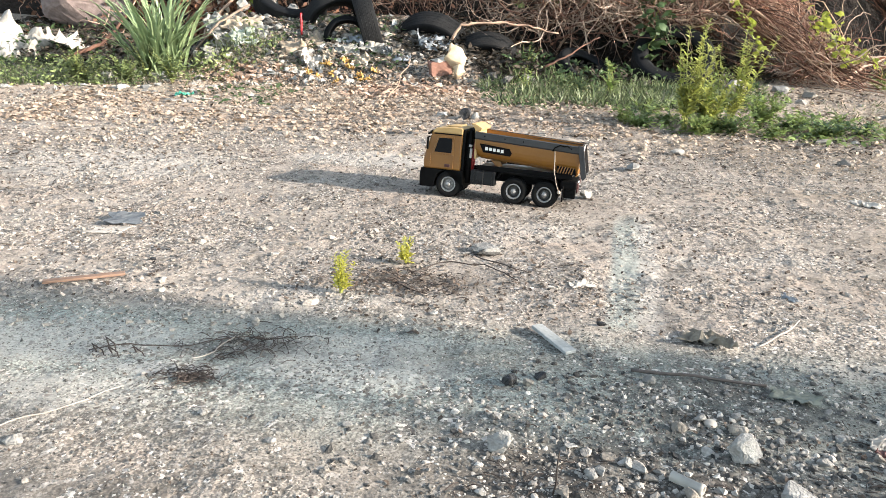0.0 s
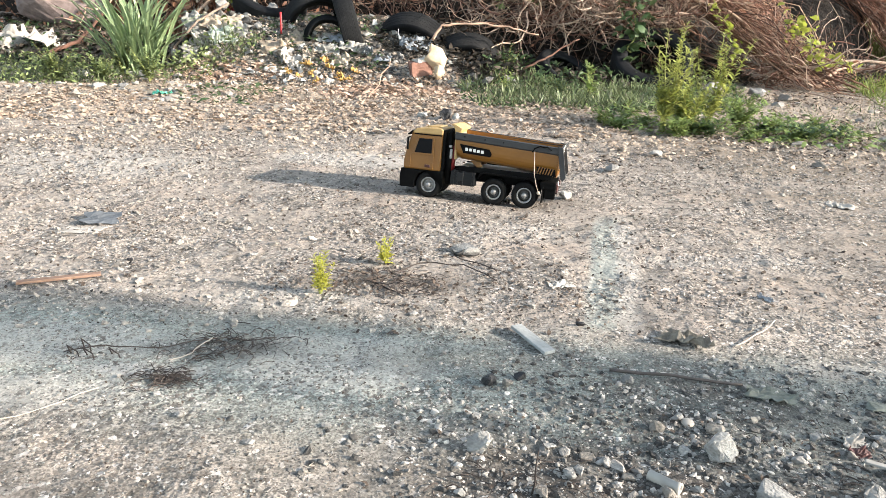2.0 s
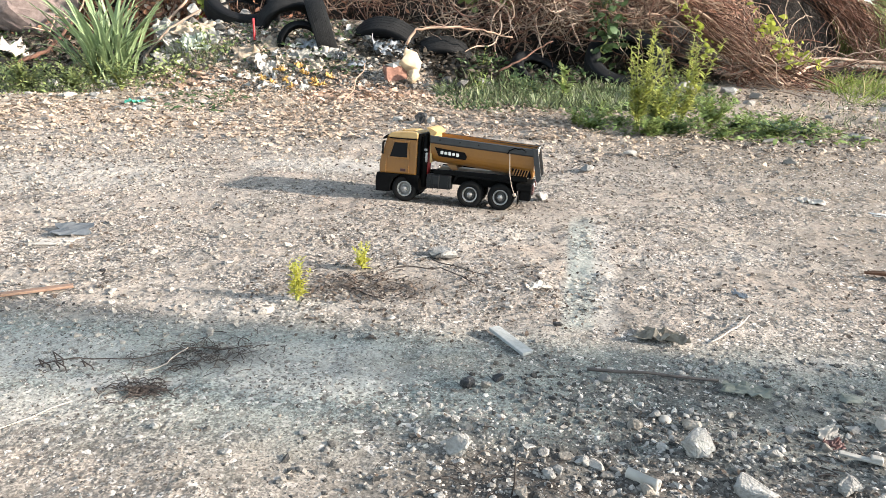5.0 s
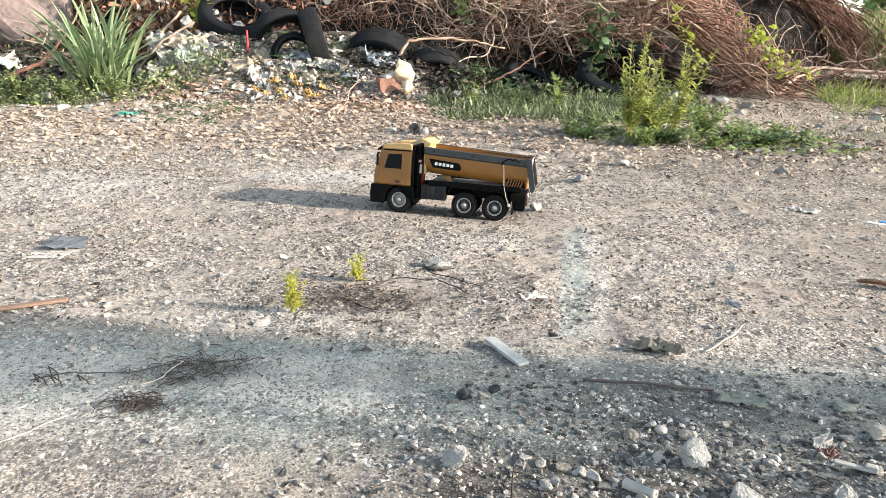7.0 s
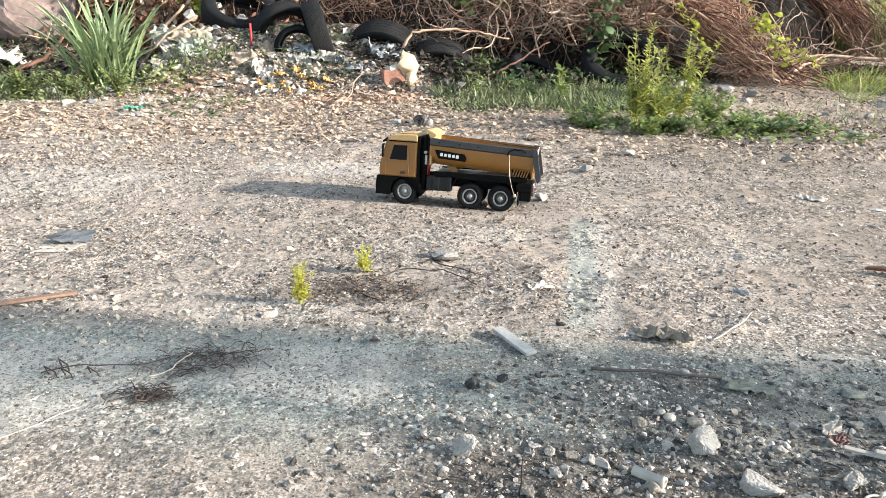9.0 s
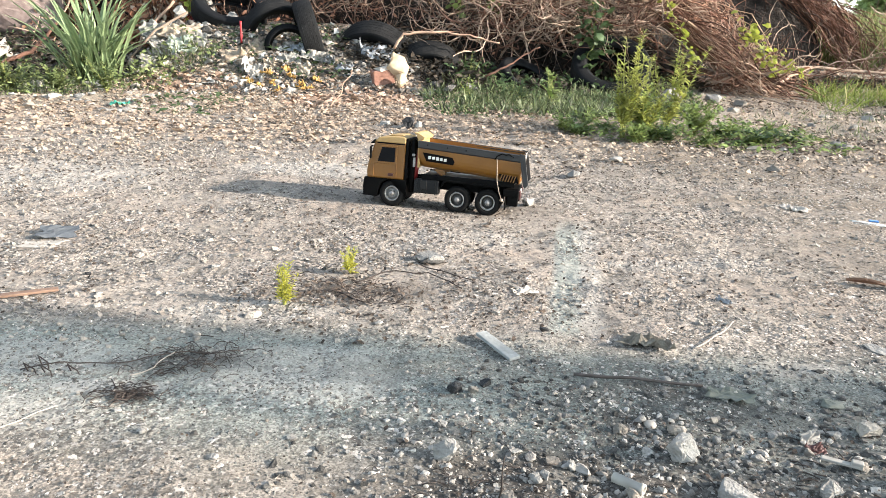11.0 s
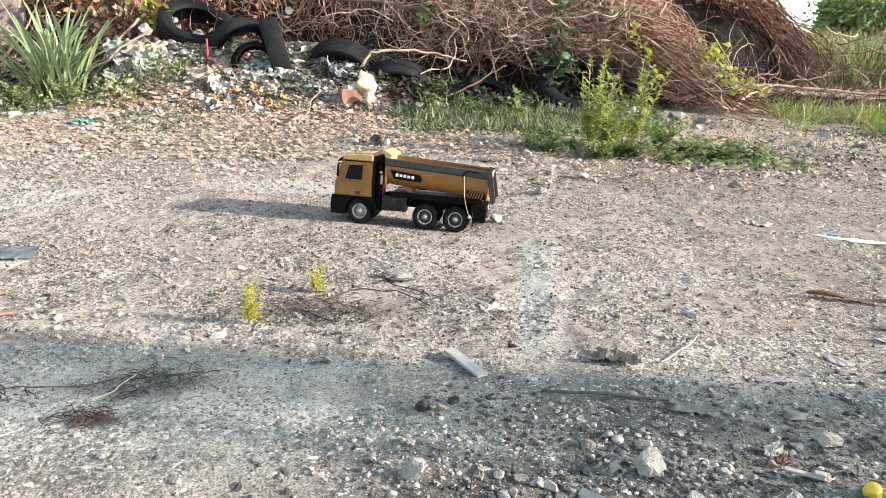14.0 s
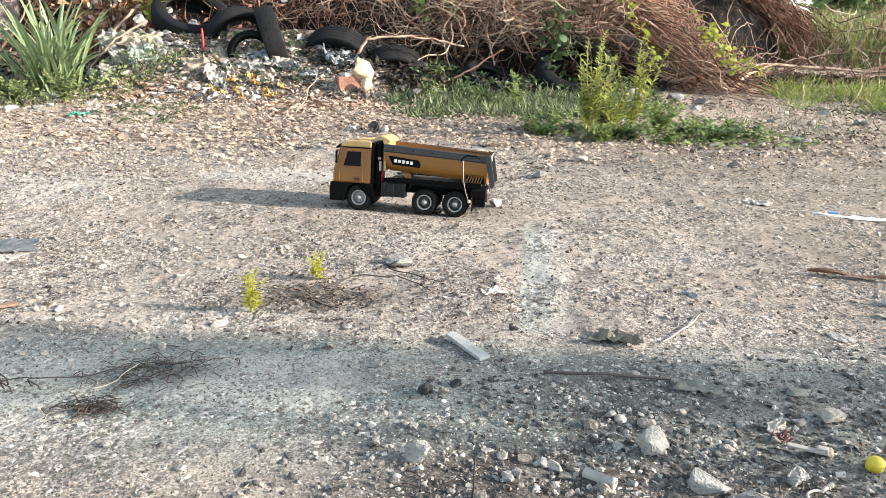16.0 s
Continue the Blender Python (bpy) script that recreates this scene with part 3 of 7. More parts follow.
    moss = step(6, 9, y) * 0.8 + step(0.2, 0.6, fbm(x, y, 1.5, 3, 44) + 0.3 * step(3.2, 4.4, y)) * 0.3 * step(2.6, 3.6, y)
    for key, val in (("pale", pale), ("dark", dark), ("litter", litter), ("moss", moss), ("brown", brown), ("cement_shade", cement_shade), ("even", step(1.55, 1.15, y + 0.4 * wob))):
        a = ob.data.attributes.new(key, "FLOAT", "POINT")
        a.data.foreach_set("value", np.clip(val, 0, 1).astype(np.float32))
    return ob


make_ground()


# ---- the toy dump truck ----
def toy_wheel(truck, x, side, width):
    """A wheel with its rubber tyre, silver rim and hub; side 1 is the truck's left."""
    hub = part("wheel", lathe([(0.0, 0.0), (0.009, 0.0), (0.009, 0.006), (0.006, 0.009), (0.0, 0.010)], 12, False), TOY_SILVER, truck, "toy wheel with silver rim and black tyre", True)
    hub.matrix_local = Matrix.Translation((x, side * 0.086, 0.0415)) @ (Matrix() if side > 0 else Matrix.Rotation(math.pi, 4, "Z")) @ Matrix.Translation((0, -0.010, 0))
    w = width
    b = lathe([(0.0238, 0.006), (0.026, 0.0085), (0.0355, 0.009), (0.0395, 0.006), (0.0415, 0.002), (0.0415, -w + 0.004), (0.039, -w), (0.0238, -w)], 40)
    for i in range(40):
        a = 2 * math.pi * (i + 0.5) / 40
        box(0.0025, w * 0.42, 0.003, 0, 0, 0, bm=b, m=Matrix.Rotation(-a, 4, "Y") @ Matrix.Translation((0.0412, -w * (0.25 if i % 2 else 0.6), 0)))
    part("tyre", b, TOY_TYRE, hub, "black rubber tyre", True)
    r = lathe([(0.0242, 0.0078), (0.0205, 0.0074), (0.0195, -0.002), (0.0242, -0.010)], 32)
    part("rim", r, TOY_SILVER, hub, "silver wheel rim", True)
    r = lathe([(0.0198, -0.002 if width < 0.04 else -0.006), (0.013, -0.001), (0.009, 0.001), (0.009, -0.010), (0.0198, -0.012)], 24)
    for i in range(8):
        a = 2 * math.pi * i / 8
        lathe([(0.0, 0.0035), (0.0012, 0.003), (0.0014, -0.003), (0.0, -0.003)], 6, False, r, Matrix.Translation((0.0125 * math.cos(a), 0, 0.0125 * math.sin(a))))
    part("wheel_dish", r, TOY_SILVER if width < 0.04 else TOY_DISH, hub, "wheel dish with bolts", True)


def bed_section(u, top, bottom, w, t=0.0):
    """Half-pipe cross-section of the tipper at u behind the front axle, set in by t."""
    w, bottom = w - t, bottom + t
    d = top - bottom
    pts = [(w, top), (w, top - 0.30 * d), (w * 0.985, top - 0.55 * d)]
    for k in range(1, 6):
        a = k / 6 * math.pi / 2
        pts.append((w * (0.985 - 0.52 * (1 - math.cos(a))), top - d * (0.55 + 0.45 * math.sin(a))))
    pts.append((w * 0.44, bottom))
    pts = pts + [(-y, z) for y, z in pts[::-1]]
    return [Vector((-u, y, z)) for y, z in pts]


def toy_truck(m):
    t = thing("toy_dump_truck", "ochre and black toy dump truck with empty tipper on gritty ground", "toy truck", m)
    # cab: side outline in x (forward) and z
    cab = [(0.087, 0.086), (0.089, 0.110), (0.084, 0.140), (0.069, 0.190), (0.065, 0.205), (0.055, 0.212), (0.000, 0.217), (-0.030, 0.217), (-0.036, 0.212), (-0.036, 0.086)]
    part("cab", prism(cab, 0.164, 0.005, at=-0.082), TOY_YELLOW, t, "ochre painted cab shell")
    b = prism([(0.096, 0.028), (0.098, 0.060), (0.095, 0.087), (-0.046, 0.087), (-0.046, 0.050), (-0.052, 0.036), (-0.050, 0.030), (-0.046, 0.045), (-0.040, 0.070), (-0.020, 0.084), (0.015, 0.085), (0.038, 0.072), (0.046, 0.050), (0.048, 0.028)], 0.170, 0.002, at=-0.085)
    part("bumper", b, TOY_DARK, t, "black lower cab and bumper")
    for s in (1, -1):
        y = s * 0.0835
        fr = prism([(0.060, 0.134), (0.044, 0.190), (-0.010, 0.191), (-0.010, 0.134)], 0.003, 0.0012, at=y - 0.0015)
        win = part("window_frame", fr, TOY_YELLOW, t, "ochre raised window surround")
        part("side_window", prism([(0.053, 0.140), (0.040, 0.185), (-0.004, 0.186), (-0.004, 0.140)], 0.003, 0.0004, at=y - 0.0015 + s * 0.0012), TOY_GLASS, win, "black side window")
        b = box(0.052, 0.0022, 0.003, 0.018, y, 0.1350, 0.0006)
        box(0.002, 0.0022, 0.055, -0.010, y, 0.118, 0.0006, bm=b)
        box(0.002, 0.0022, 0.045, 0.066, y, 0.112, 0.0006, bm=b)
        part("door_seam", b, TOY_YELLOW, t)
        part("door_handle", box(0.018, 0.004, 0.009, 0.008, y, 0.100, 0.0015), TOY_MAROON, t, "dark red door handle recess")
        b = box(0.007, 0.008, 0.040, 0.076, s * 0.088, 0.166, 0.003)
        box(0.006, 0.010, 0.004, 0.073, s * 0.085, 0.186, 0.001, bm=b)
        part("mirror", b, TOY_DARK, t, "black side mirror")
        part("headlight", box(0.006, 0.030, 0.020, 0.0945, s * 0.060, 0.068, 0.003), TOY_WHITE, t, "clear headlight")
    w = prism([(0.0882, 0.122), (0.0896, 0.122), (0.0715, 0.188), (0.0702, 0.188)], 0.140, at=-0.070)
    part("windscreen", w, TOY_GLASS, t, "black windscreen")
    b = prism([(0.066, 0.195), (0.078, 0.192), (0.079, 0.196), (0.066, 0.207)], 0.168, 0.0012, at=-0.082)
    part("sun_visor", b, TOY_DARK, t, "black sun visor")
    part("roof_panel", prism([(0.060, 0.199), (0.064, 0.204), (0.052, 0.215), (0.0, 0.2205), (-0.030, 0.2205), (-0.036, 0.216), (-0.036, 0.200)], 0.168, 0.003, at=-0.084), TOY_ROOF, t, "dusty pale ochre roof panel")
    part("roof_gap", box(0.092, 0.166, 0.004, 0.012, 0, 0.1975, 0.0008), TOY_DARK, t, "black gap below the roof")
    part("roof_fairing", prism([(0.030, 0.219), (0.020, 0.223), (-0.018, 0.225), (-0.028, 0.219)], 0.10, 0.002, at=-0.05), TOY_ROOF, t)
    # behind the cab
    b = box(0.010, 0.158, 0.128, -0.041, 0, 0.152, 0.003)
    back = part("cab_back", b, TOY_DARK, t, "black ribbed cab back")
    for y in (-0.06, -0.03, 0.0, 0.03, 0.06):
        part("rib", box(0.004, 0.010, 0.11, -0.048, y, 0.152, 0.001), TOY_DARK, back)
    b = tube([(-0.060, 0.068, 0.05), (-0.060, 0.068, 0.16), (-0.060, 0.067, 0.208), (-0.066, 0.066, 0.216)], [0.009, 0.009, 0.006, 0.006], 10)
    part("exhaust_pipe", b, TOY_DARK, t, "black exhaust stack", True)
    b = tube([(-0.068, 0.060, 0.09), (-0.072, 0.060, 0.13), (-0.080, 0.058, 0.205)], [0.009, 0.008, 0.006], 10)
    part("lift_cylinder", b, TOY_RED, t, "red lift cylinder", True)
    b = box(0.008, 0.012, 0.030, -0.066, 0.072, 0.145, 0.002)
    box(0.010, 0.010, 0.008, -0.063, 0.074, 0.168, 0.002, bm=b)
    part("valve", b, TOY_SILVER, t, "small silver valve")
    # chassis
    b = bmesh.new()
    for y in (-0.032, 0.032):
        box(0.470, 0.012, 0.034, -0.150, y, 0.080, 0.002, bm=b)
    for x in (-0.10, -0.18, -0.27, -0.36):
        box(0.014, 0.064, 0.020, x, 0, 0.080, 0.002, bm=b)
    for x in (0.0, -0.216, -0.3155):
        box(0.018, 0.120, 0.016, x, 0, 0.0415, 0.003, bm=b)
    part("chassis", b, TOY_DARK, t, "black chassis rails and axles")
    b = box(0.300, 0.150, 0.010, -0.245, 0, 0.103, 0.002)
    part("deck", b, TOY_DECK, t, "pale dusty deck under the tipper")
    for s in (1, -1):
        part("deck_rail", box(0.304, 0.004, 0.016, -0.245, s * 0.0775, 0.104, 0.001), TOY_DARK, t, "black deck edge rail")
    for s in (1, -1):
        b = box(0.082, 0.034, 0.044, -0.113, s * 0.068, 0.073, 0.004)
        for dx in (-0.030, 0.0, 0.018, 0.030):
            box(0.003, 0.004, 0.046, -0.113 + dx, s * 0.0855, 0.073, 0.0008, bm=b)
        box(0.022, 0.006, 0.028, -0.104, s * 0.085, 0.077, 0.002, bm=b)
        part("fuel_tank", b, TOY_TANK, t, "dark grey ribbed tank box")
        b = prism([(-0.160, 0.078), (-0.166, 0.094), (-0.180, 0.100), (-0.330, 0.096), (-0.352, 0.086), (-0.366, 0.050), (-0.362, 0.050), (-0.348, 0.082), (-0.330, 0.091), (-0.180, 0.095), (-0.170, 0.090), (-0.164, 0.078)], 0.050, 0.0008, at=0.036 if s > 0 else -0.086)
        part("mudguard", b, TOY_DARK, t, "black rear mudguard")
        b = box(0.004, 0.050, 0.050, -0.372, s * 0.062, 0.050, 0.001)
        box(0.036, 0.030, 0.052, -0.394, s * 0.064, 0.064, 0.003, bm=b)
        part("mud_flap", b, TOY_DARK, t, "black mud flap")
        toy_wheel(t, 0.0, s, 0.028)
        for x in (-0.216, -0.3155):
            toy_wheel(t, x, s, 0.050)
        b = box(0.008, 0.034, 0.016, -0.414, s * 0.062, 0.078, 0.002)
        part("tail_lamp", b, TOY_MAROON, t, "dark red tail lamp")
    b = box(0.050, 0.165, 0.024, -0.388, 0, 0.078, 0.003)
    part("rear_bumper", b, TOY_DARK, t, "black rear bumper")
    part("number_plate", box(0.003, 0.045, 0.013, -0.4145, 0, 0.078, 0.0008), TOY_WHITE, t, "blank white plate")
    part("bumper_strip", box(0.008, 0.100, 0.010, -0.412, 0, 0.060, 0.001), TOY_MAROON, t, "dark red lower strip")
    # tipper
    stations = [(0.080, 0.2135, 0.138, 0.083), (0.098, 0.2127, 0.130, 0.085), (0.20, 0.2075, 0.124, 0.0855), (0.32, 0.2012, 0.115, 0.086), (0.412, 0.1965, 0.107, 0.086)]
    b = bmesh.new()
    loops = []
    for u, top, bot, w in stations:
        o = [b.verts.new(p) for p in bed_section(u, top, bot, w)]
        i = [b.verts.new(p) for p in bed_section(u, top, bot, w, 0.004)]
        loops.append(o + i[::-1])
    k = len(loops[0])
    for p, q in zip(loops, loops[1:]):
        for j in range(k):
            b.faces.new((p[j], p[(j + 1) % k], q[(j + 1) % k], q[j]))
    b.faces.new(loops[0]), b.faces.new(loops[-1][::-1])
    bmesh.ops.recalc_face_normals(b, faces=b.faces)
    part("tipper_body", b, TOY_YELLOW, t, "ochre half-pipe tipper body", False)
    b = prism([(-0.078, 0.130), (-0.075, 0.215), (-0.069, 0.230), (-0.062, 0.234), (-0.062, 0.238), (-0.074, 0.237), (-0.096, 0.226), (-0.094, 0.218), (-0.084, 0.214), (-0.084, 0.130)], 0.158, 0.0012, at=-0.079)
    part("headboard", b, TOY_ROOF, t, "ochre tipper headboard and cab guard")
    for s in (1, -1):
        b = bmesh.new()
        va = []
        for (u, top) in ((0.078, 0.2155), (0.200, 0.2095), (0.414, 0.1985)):
            va.append([b.verts.new((-u, s * y, z)) for y, z in ((0.0845, top), (0.0905, top - 0.002), (0.0905, top - 0.020), (0.0865, top - 0.024), (0.0815, top - 0.006))])
        for p, q in zip(va, va[1:]):
            for j in range(5):
                b.faces.new((p[j], p[(j + 1) % 5], q[(j + 1) % 5], q[j]))
        b.faces.new(va[0]), b.faces.new(va[-1][::-1])
        bmesh.ops.recalc_face_normals(b, faces=b.faces)
        rail = part("top_rail", b, TOY_GREY, t, "grey top rail")
        for u in (0.110, 0.175, 0.235, 0.385):
            r = lathe([(0.0, 0.0018), (0.0022, 0.001), (0.0022, -0.001), (0.0, -0.001)], 8, False)
            rv = part("rivet", r, TOY_DARK, rail)
            rv.location = (-u, s * 0.0912, 0.2035 - 0.051 * (u - 0.11))
        # side plate with its bars of lettering
        ys = 0.0868 * s
        b = prism([(-0.094, 0.180), (-0.192, 0.171), (-0.200, 0.158), (-0.196, 0.148), (-0.108, 0.153)], 0.0022, 0.0004, at=ys - 0.0011)
        plate = part("side_plate", b, TOY_DARK, t, "black side plate with white bars of lettering")
        for j in range(5):
            lb = box(0.0090, 0.0012, 0.0085 if j % 2 else 0.0098, -0.118 - 0.0128 * j, ys + s * 0.0014, 0.1655 - 0.0010 * j, 0.0006)
            part("white_bar", lb, TOY_WHITE, plate)
        # warning stripes low at the rear
        stripes = part("stripe_panel", prism([(-0.344, 0.136), (-0.403, 0.131), (-0.409, 0.110), (-0.352, 0.114)], 0.0016, 0.0, at=s * 0.0862 - 0.0008), TOY_DARK, t, "black panel with slanted yellow stripes")
        for j in range(6):
            x = -0.3475 - 0.0086 * j
            z = 0.1355 - 0.0005 * j
            part("stripe", prism([(x - 0.0066, z), (x - 0.0100, z), (x - 0.0034, z - 0.0205), (x, z - 0.0205)], 0.0014, at=s * 0.0874 - 0.0007), TOY_YELLOW, stripes)
        # side ribs under the body
        b = prism([(-0.128, 0.128), (-0.160, 0.127), (-0.168, 0.112), (-0.152, 0.108), (-0.140, 0.116)], 0.010, 0.001, at=s * 0.045 - 0.005)
        part("hinge_rib", b, TOY_YELLOW, t)
    # tailgate: a frame, a bright U-shaped panel, a dark seal
    sec = bed_section(0, 0.2065, 0.112, 0.089)
    b = prism([(p.y, p.z) for p in sec], 0.006, 0.0008)
    lean = Matrix.Translation((-0.414, 0, -0.010)) @ Matrix(((1, 0, -0.12, 0.0247), (0, 1, 0, 0), (0, 0, 1, 0), (0, 0, 0, 1))) @ Matrix.Rotation(math.pi / 2, 4, "Z")
    bmesh.ops.transform(b, matrix=lean, verts=b.verts)
    gate = part("tailgate", b, TOY_YELLOW, t, "ochre tailgate frame")
    for nm, w, bot, off, mt, lb in (("seal", 0.072, 0.132, 0.0065, TOY_DARK, "dark seal"), ("gate_panel", 0.067, 0.137, 0.008, TOY_BRIGHT, "glossy pale tailgate panel")):
        b = prism([(p.y, p.z) for p in bed_section(0, 0.2085, bot, w)], 0.003, 0.0004, at=off - 0.003)
        bmesh.ops.transform(b, matrix=lean @ Matrix.Scale(1, 4), verts=b.verts)
        part(nm, b, mt, gate, lb)
    for s in (1, -1):
        b = prism([(-0.404, 0.202), (-0.422, 0.199), (-0.440, 0.110), (-0.431, 0.098), (-0.424, 0.104)], 0.006, 0.001, at=s * 0.089 - 0.003)
        part("tailgate_post", b, TOY_GREY, t, "grey tailgate post")
    # a loose cord hung over the rail with a wire hook
    b = tube([(-0.335, 0.0925, 0.180), (-0.338, 0.0945, 0.150), (-0.341, 0.095, 0.115), (-0.350, 0.096, 0.082), (-0.360, 0.097, 0.058)], 0.0013, 6)
    part("cord", b, CORD, t, "thin pale cord hanging down the side", True)
    b = lathe([(0.0, 0.004), (0.005, 0.003), (0.006, -0.003), (0.0, -0.004)], 10, False, None, Matrix.Translation((-0.361, 0.097, 0.056)))
    part("cord_end", b, CORD, t, "pale knob on the cord", True)
    b = tube([(-0.328, 0.093, 0.178), (-0.334, 0.094, 0.189), (-0.350, 0.095, 0.198), (-0.362, 0.094, 0.195), (-0.372, 0.093, 0.198), (-0.382, 0.0925, 0.192)], 0.0022, 6)
    part("wire_hook", b, TOY_DARK, t, "dark wire hook", True)
    return t


toy_truck(pose(TRUCK[0], TRUCK[1], -0.0085, 6.5, -1.4, 166.4) @ Matrix.Diagonal((0.968, 1, 1, 1)))


# ---- tyres dumped along the bank ----
def tyre(outer, width, m, label, steps=56):
    t = thing("tyre", label, "tyre", m, group="old tyres dumped along the bank")
    r, w, q = outer, width / 2, outer - width * 0.62
    side = [(r * 0.965, w * 0.92), (r * 0.88, w * 1.0), (q + 0.03, w * 0.9), (q, w * 0.72), (q + 0.004, w * 0.62), (q + 0.05, w * 0.80), (r * 0.90, w * 0.86), (r * 0.945, w * 0.6),
            (r * 0.945, -w * 0.6), (r * 0.90, -w * 0.86), (q + 0.05, -w * 0.80), (q + 0.004, -w * 0.62), (q, -w * 0.72), (q + 0.03, -w * 0.9), (r * 0.88, -w * 1.0), (r * 0.965, -w * 0.92)]
    part("casing", lathe(side, steps), RUBBER, t, "black tyre casing with open hollow", True)
    tread = []
    for k in range(5):
        y0, y1 = w * 0.92 - k * w * 0.368, w * 0.92 - (k + 1) * w * 0.368
        a, c = r * (0.968 + 0.032 * (1 - (y0 / w) ** 2)), r * (0.968 + 0.032 * (1 - (y1 / w) ** 2))
        tread += [(a - 0.0014, y0), (a, y0 - w * 0.03), (c, y1 + w * 0.03), (c - 0.0014, y1)]
    tread += [(r * 0.94, -w * 0.9), (r * 0.94, w * 0.9)]
    part("tread", lathe(tread, steps), RUBBER_DUSTY, t, "worn grooved tread dusted with soil")
    return t


# ---- stones, loose things ----
def rock_bmesh(size, seed, rough=0.25, detail=2):
    """A broken stone: the hull of scattered points, its edges slightly worn."""
    r = np.random.default_rng(int(seed) + 500)
    b = bmesh.new()
    n = 15 if detail < 3 else 24
    for p in r.normal(0, 1, (n, 3)):
        p = p / np.linalg.norm(p)
        p = p * (0.80 + 0.42 / max(abs(p).max(), 0.5) * 0.55 + r.uniform(-rough, rough) * 0.5)
        b.verts.new((p[0] * size[0] / 2, p[1] * size[1] / 2, p[2] * size[2] / 2))
    made = bmesh.ops.convex_hull(b, input=b.verts[:])
    bmesh.ops.delete(b, geom=[g for g in made["geom_interior"] if isinstance(g, bmesh.types.BMVert)], context="VERTS")
    bmesh.ops.bevel(b, geom=b.edges[:], offset=min(size) * 0.045, segments=1, profile=0.5, affect="EDGES")
    bmesh.ops.triangulate(b, faces=b.faces[:])
    bmesh.ops.subdivide_edges(b, edges=b.edges[:], cuts=2 if max(size) > 0.03 and seed >= 200 else 1)
    k = 9.0 / max(size)
    for v in b.verts:
        v.co += (noise.noise_vector(v.co * k * 0.5 + Vector((seed, 3, 0))) * 0.08 + noise.noise_vector(v.co * k + Vector((seed, 0, 0))) * 0.045 + noise.noise_vector(v.co * k * 2.7) * 0.02) * min(size)
    return b


def rock(name, x, y, size, mat, label, seed, category="stone", sink=0.25, rz=0.0, group="", smooth=False, rough=0.25):
    ob = part(name, rock_bmesh(size, seed, rough, 2 if max(size) < 0.2 else 3), mat, None, "", smooth)
    ob.matrix_world = Matrix.Translation(ground(x, y, size[2] * (0.5 - sink))) @ Matrix.Rotation(radians(rz), 4, "Z")
    return tagged(ob, label, category, group)


def crumple(name, x, y, size, mat, label, seed, category, lift=0.0, rz=0.0, tilt=(0, 0), amount=0.5, cells=24, z=None):
    """A crumpled sheet: folded film or paper with a thickness."""
    b = bmesh.new()
    bmesh.ops.create_grid(b, x_segments=cells, y_segments=cells, size=0.5)
    for v in b.verts:
        p = v.co * 3.0 + Vector((seed, seed * 0.7, 0))
        f = noise.noise(p) + 0.5 * noise.noise(p * 2.3) + 0.16 * noise.noise(p * 5)
        r = 1 + 0.35 * noise.noise(v.co.normalized() * 2 + Vector((seed, 0, 0)))
        v.co = Vector((v.co.x * size[0] * r + noise.noise(p + Vector((9, 0, 0))) * size[0] * 0.15, v.co.y * size[1] * r, (math.sqrt(f * f + 0.03) - 0.15) * size[2] * amount * 1.4 + 0.002))
    bmesh.ops.solidify(b, geom=b.faces[:], thickness=0.0015)
    ob = part(name, b, mat, None, "", cells >= 14)
    p = ground(x, y, lift) if z is None else Vector((x, y, z))
    ob.matrix_world = Matrix.Translation(p) @ Euler((radians(tilt[0]), radians(tilt[1]), radians(rz))).to_matrix().to_4x4()
    return tagged(ob, label, category)


def rod(name, pts, radii, mat, label, category, sides=7, jitter=0.0, seed=0, fine=6):
    """A stick, wire or branch through points that lie on the ground or at a given height (x, y, lift)."""
    base = [ground(x, y, z) for x, y, z in pts]
    out = []
    for i in range(len(base) - 1):
        for k in range(fine):
            out.append(base[i].lerp(base[i + 1], k / fine))
    out.append(base[-1])
    if jitter:
        out = [p + jitter * Vector((noise.noise(p * 20 + Vector((seed, 0, 0))), noise.noise(p * 20 + Vector((0, seed, 5))), 0.5 * noise.noise(p * 20 + Vector((3, 0, seed))))) for p in out]
    n = len(out)
    rr = [radii[0] + (radii[1] - radii[0]) * i / (n - 1) for i in range(n)]
    ob = part(name, tube(out, rr, sides), mat, None, "", True)
    return tagged(ob, label, category)


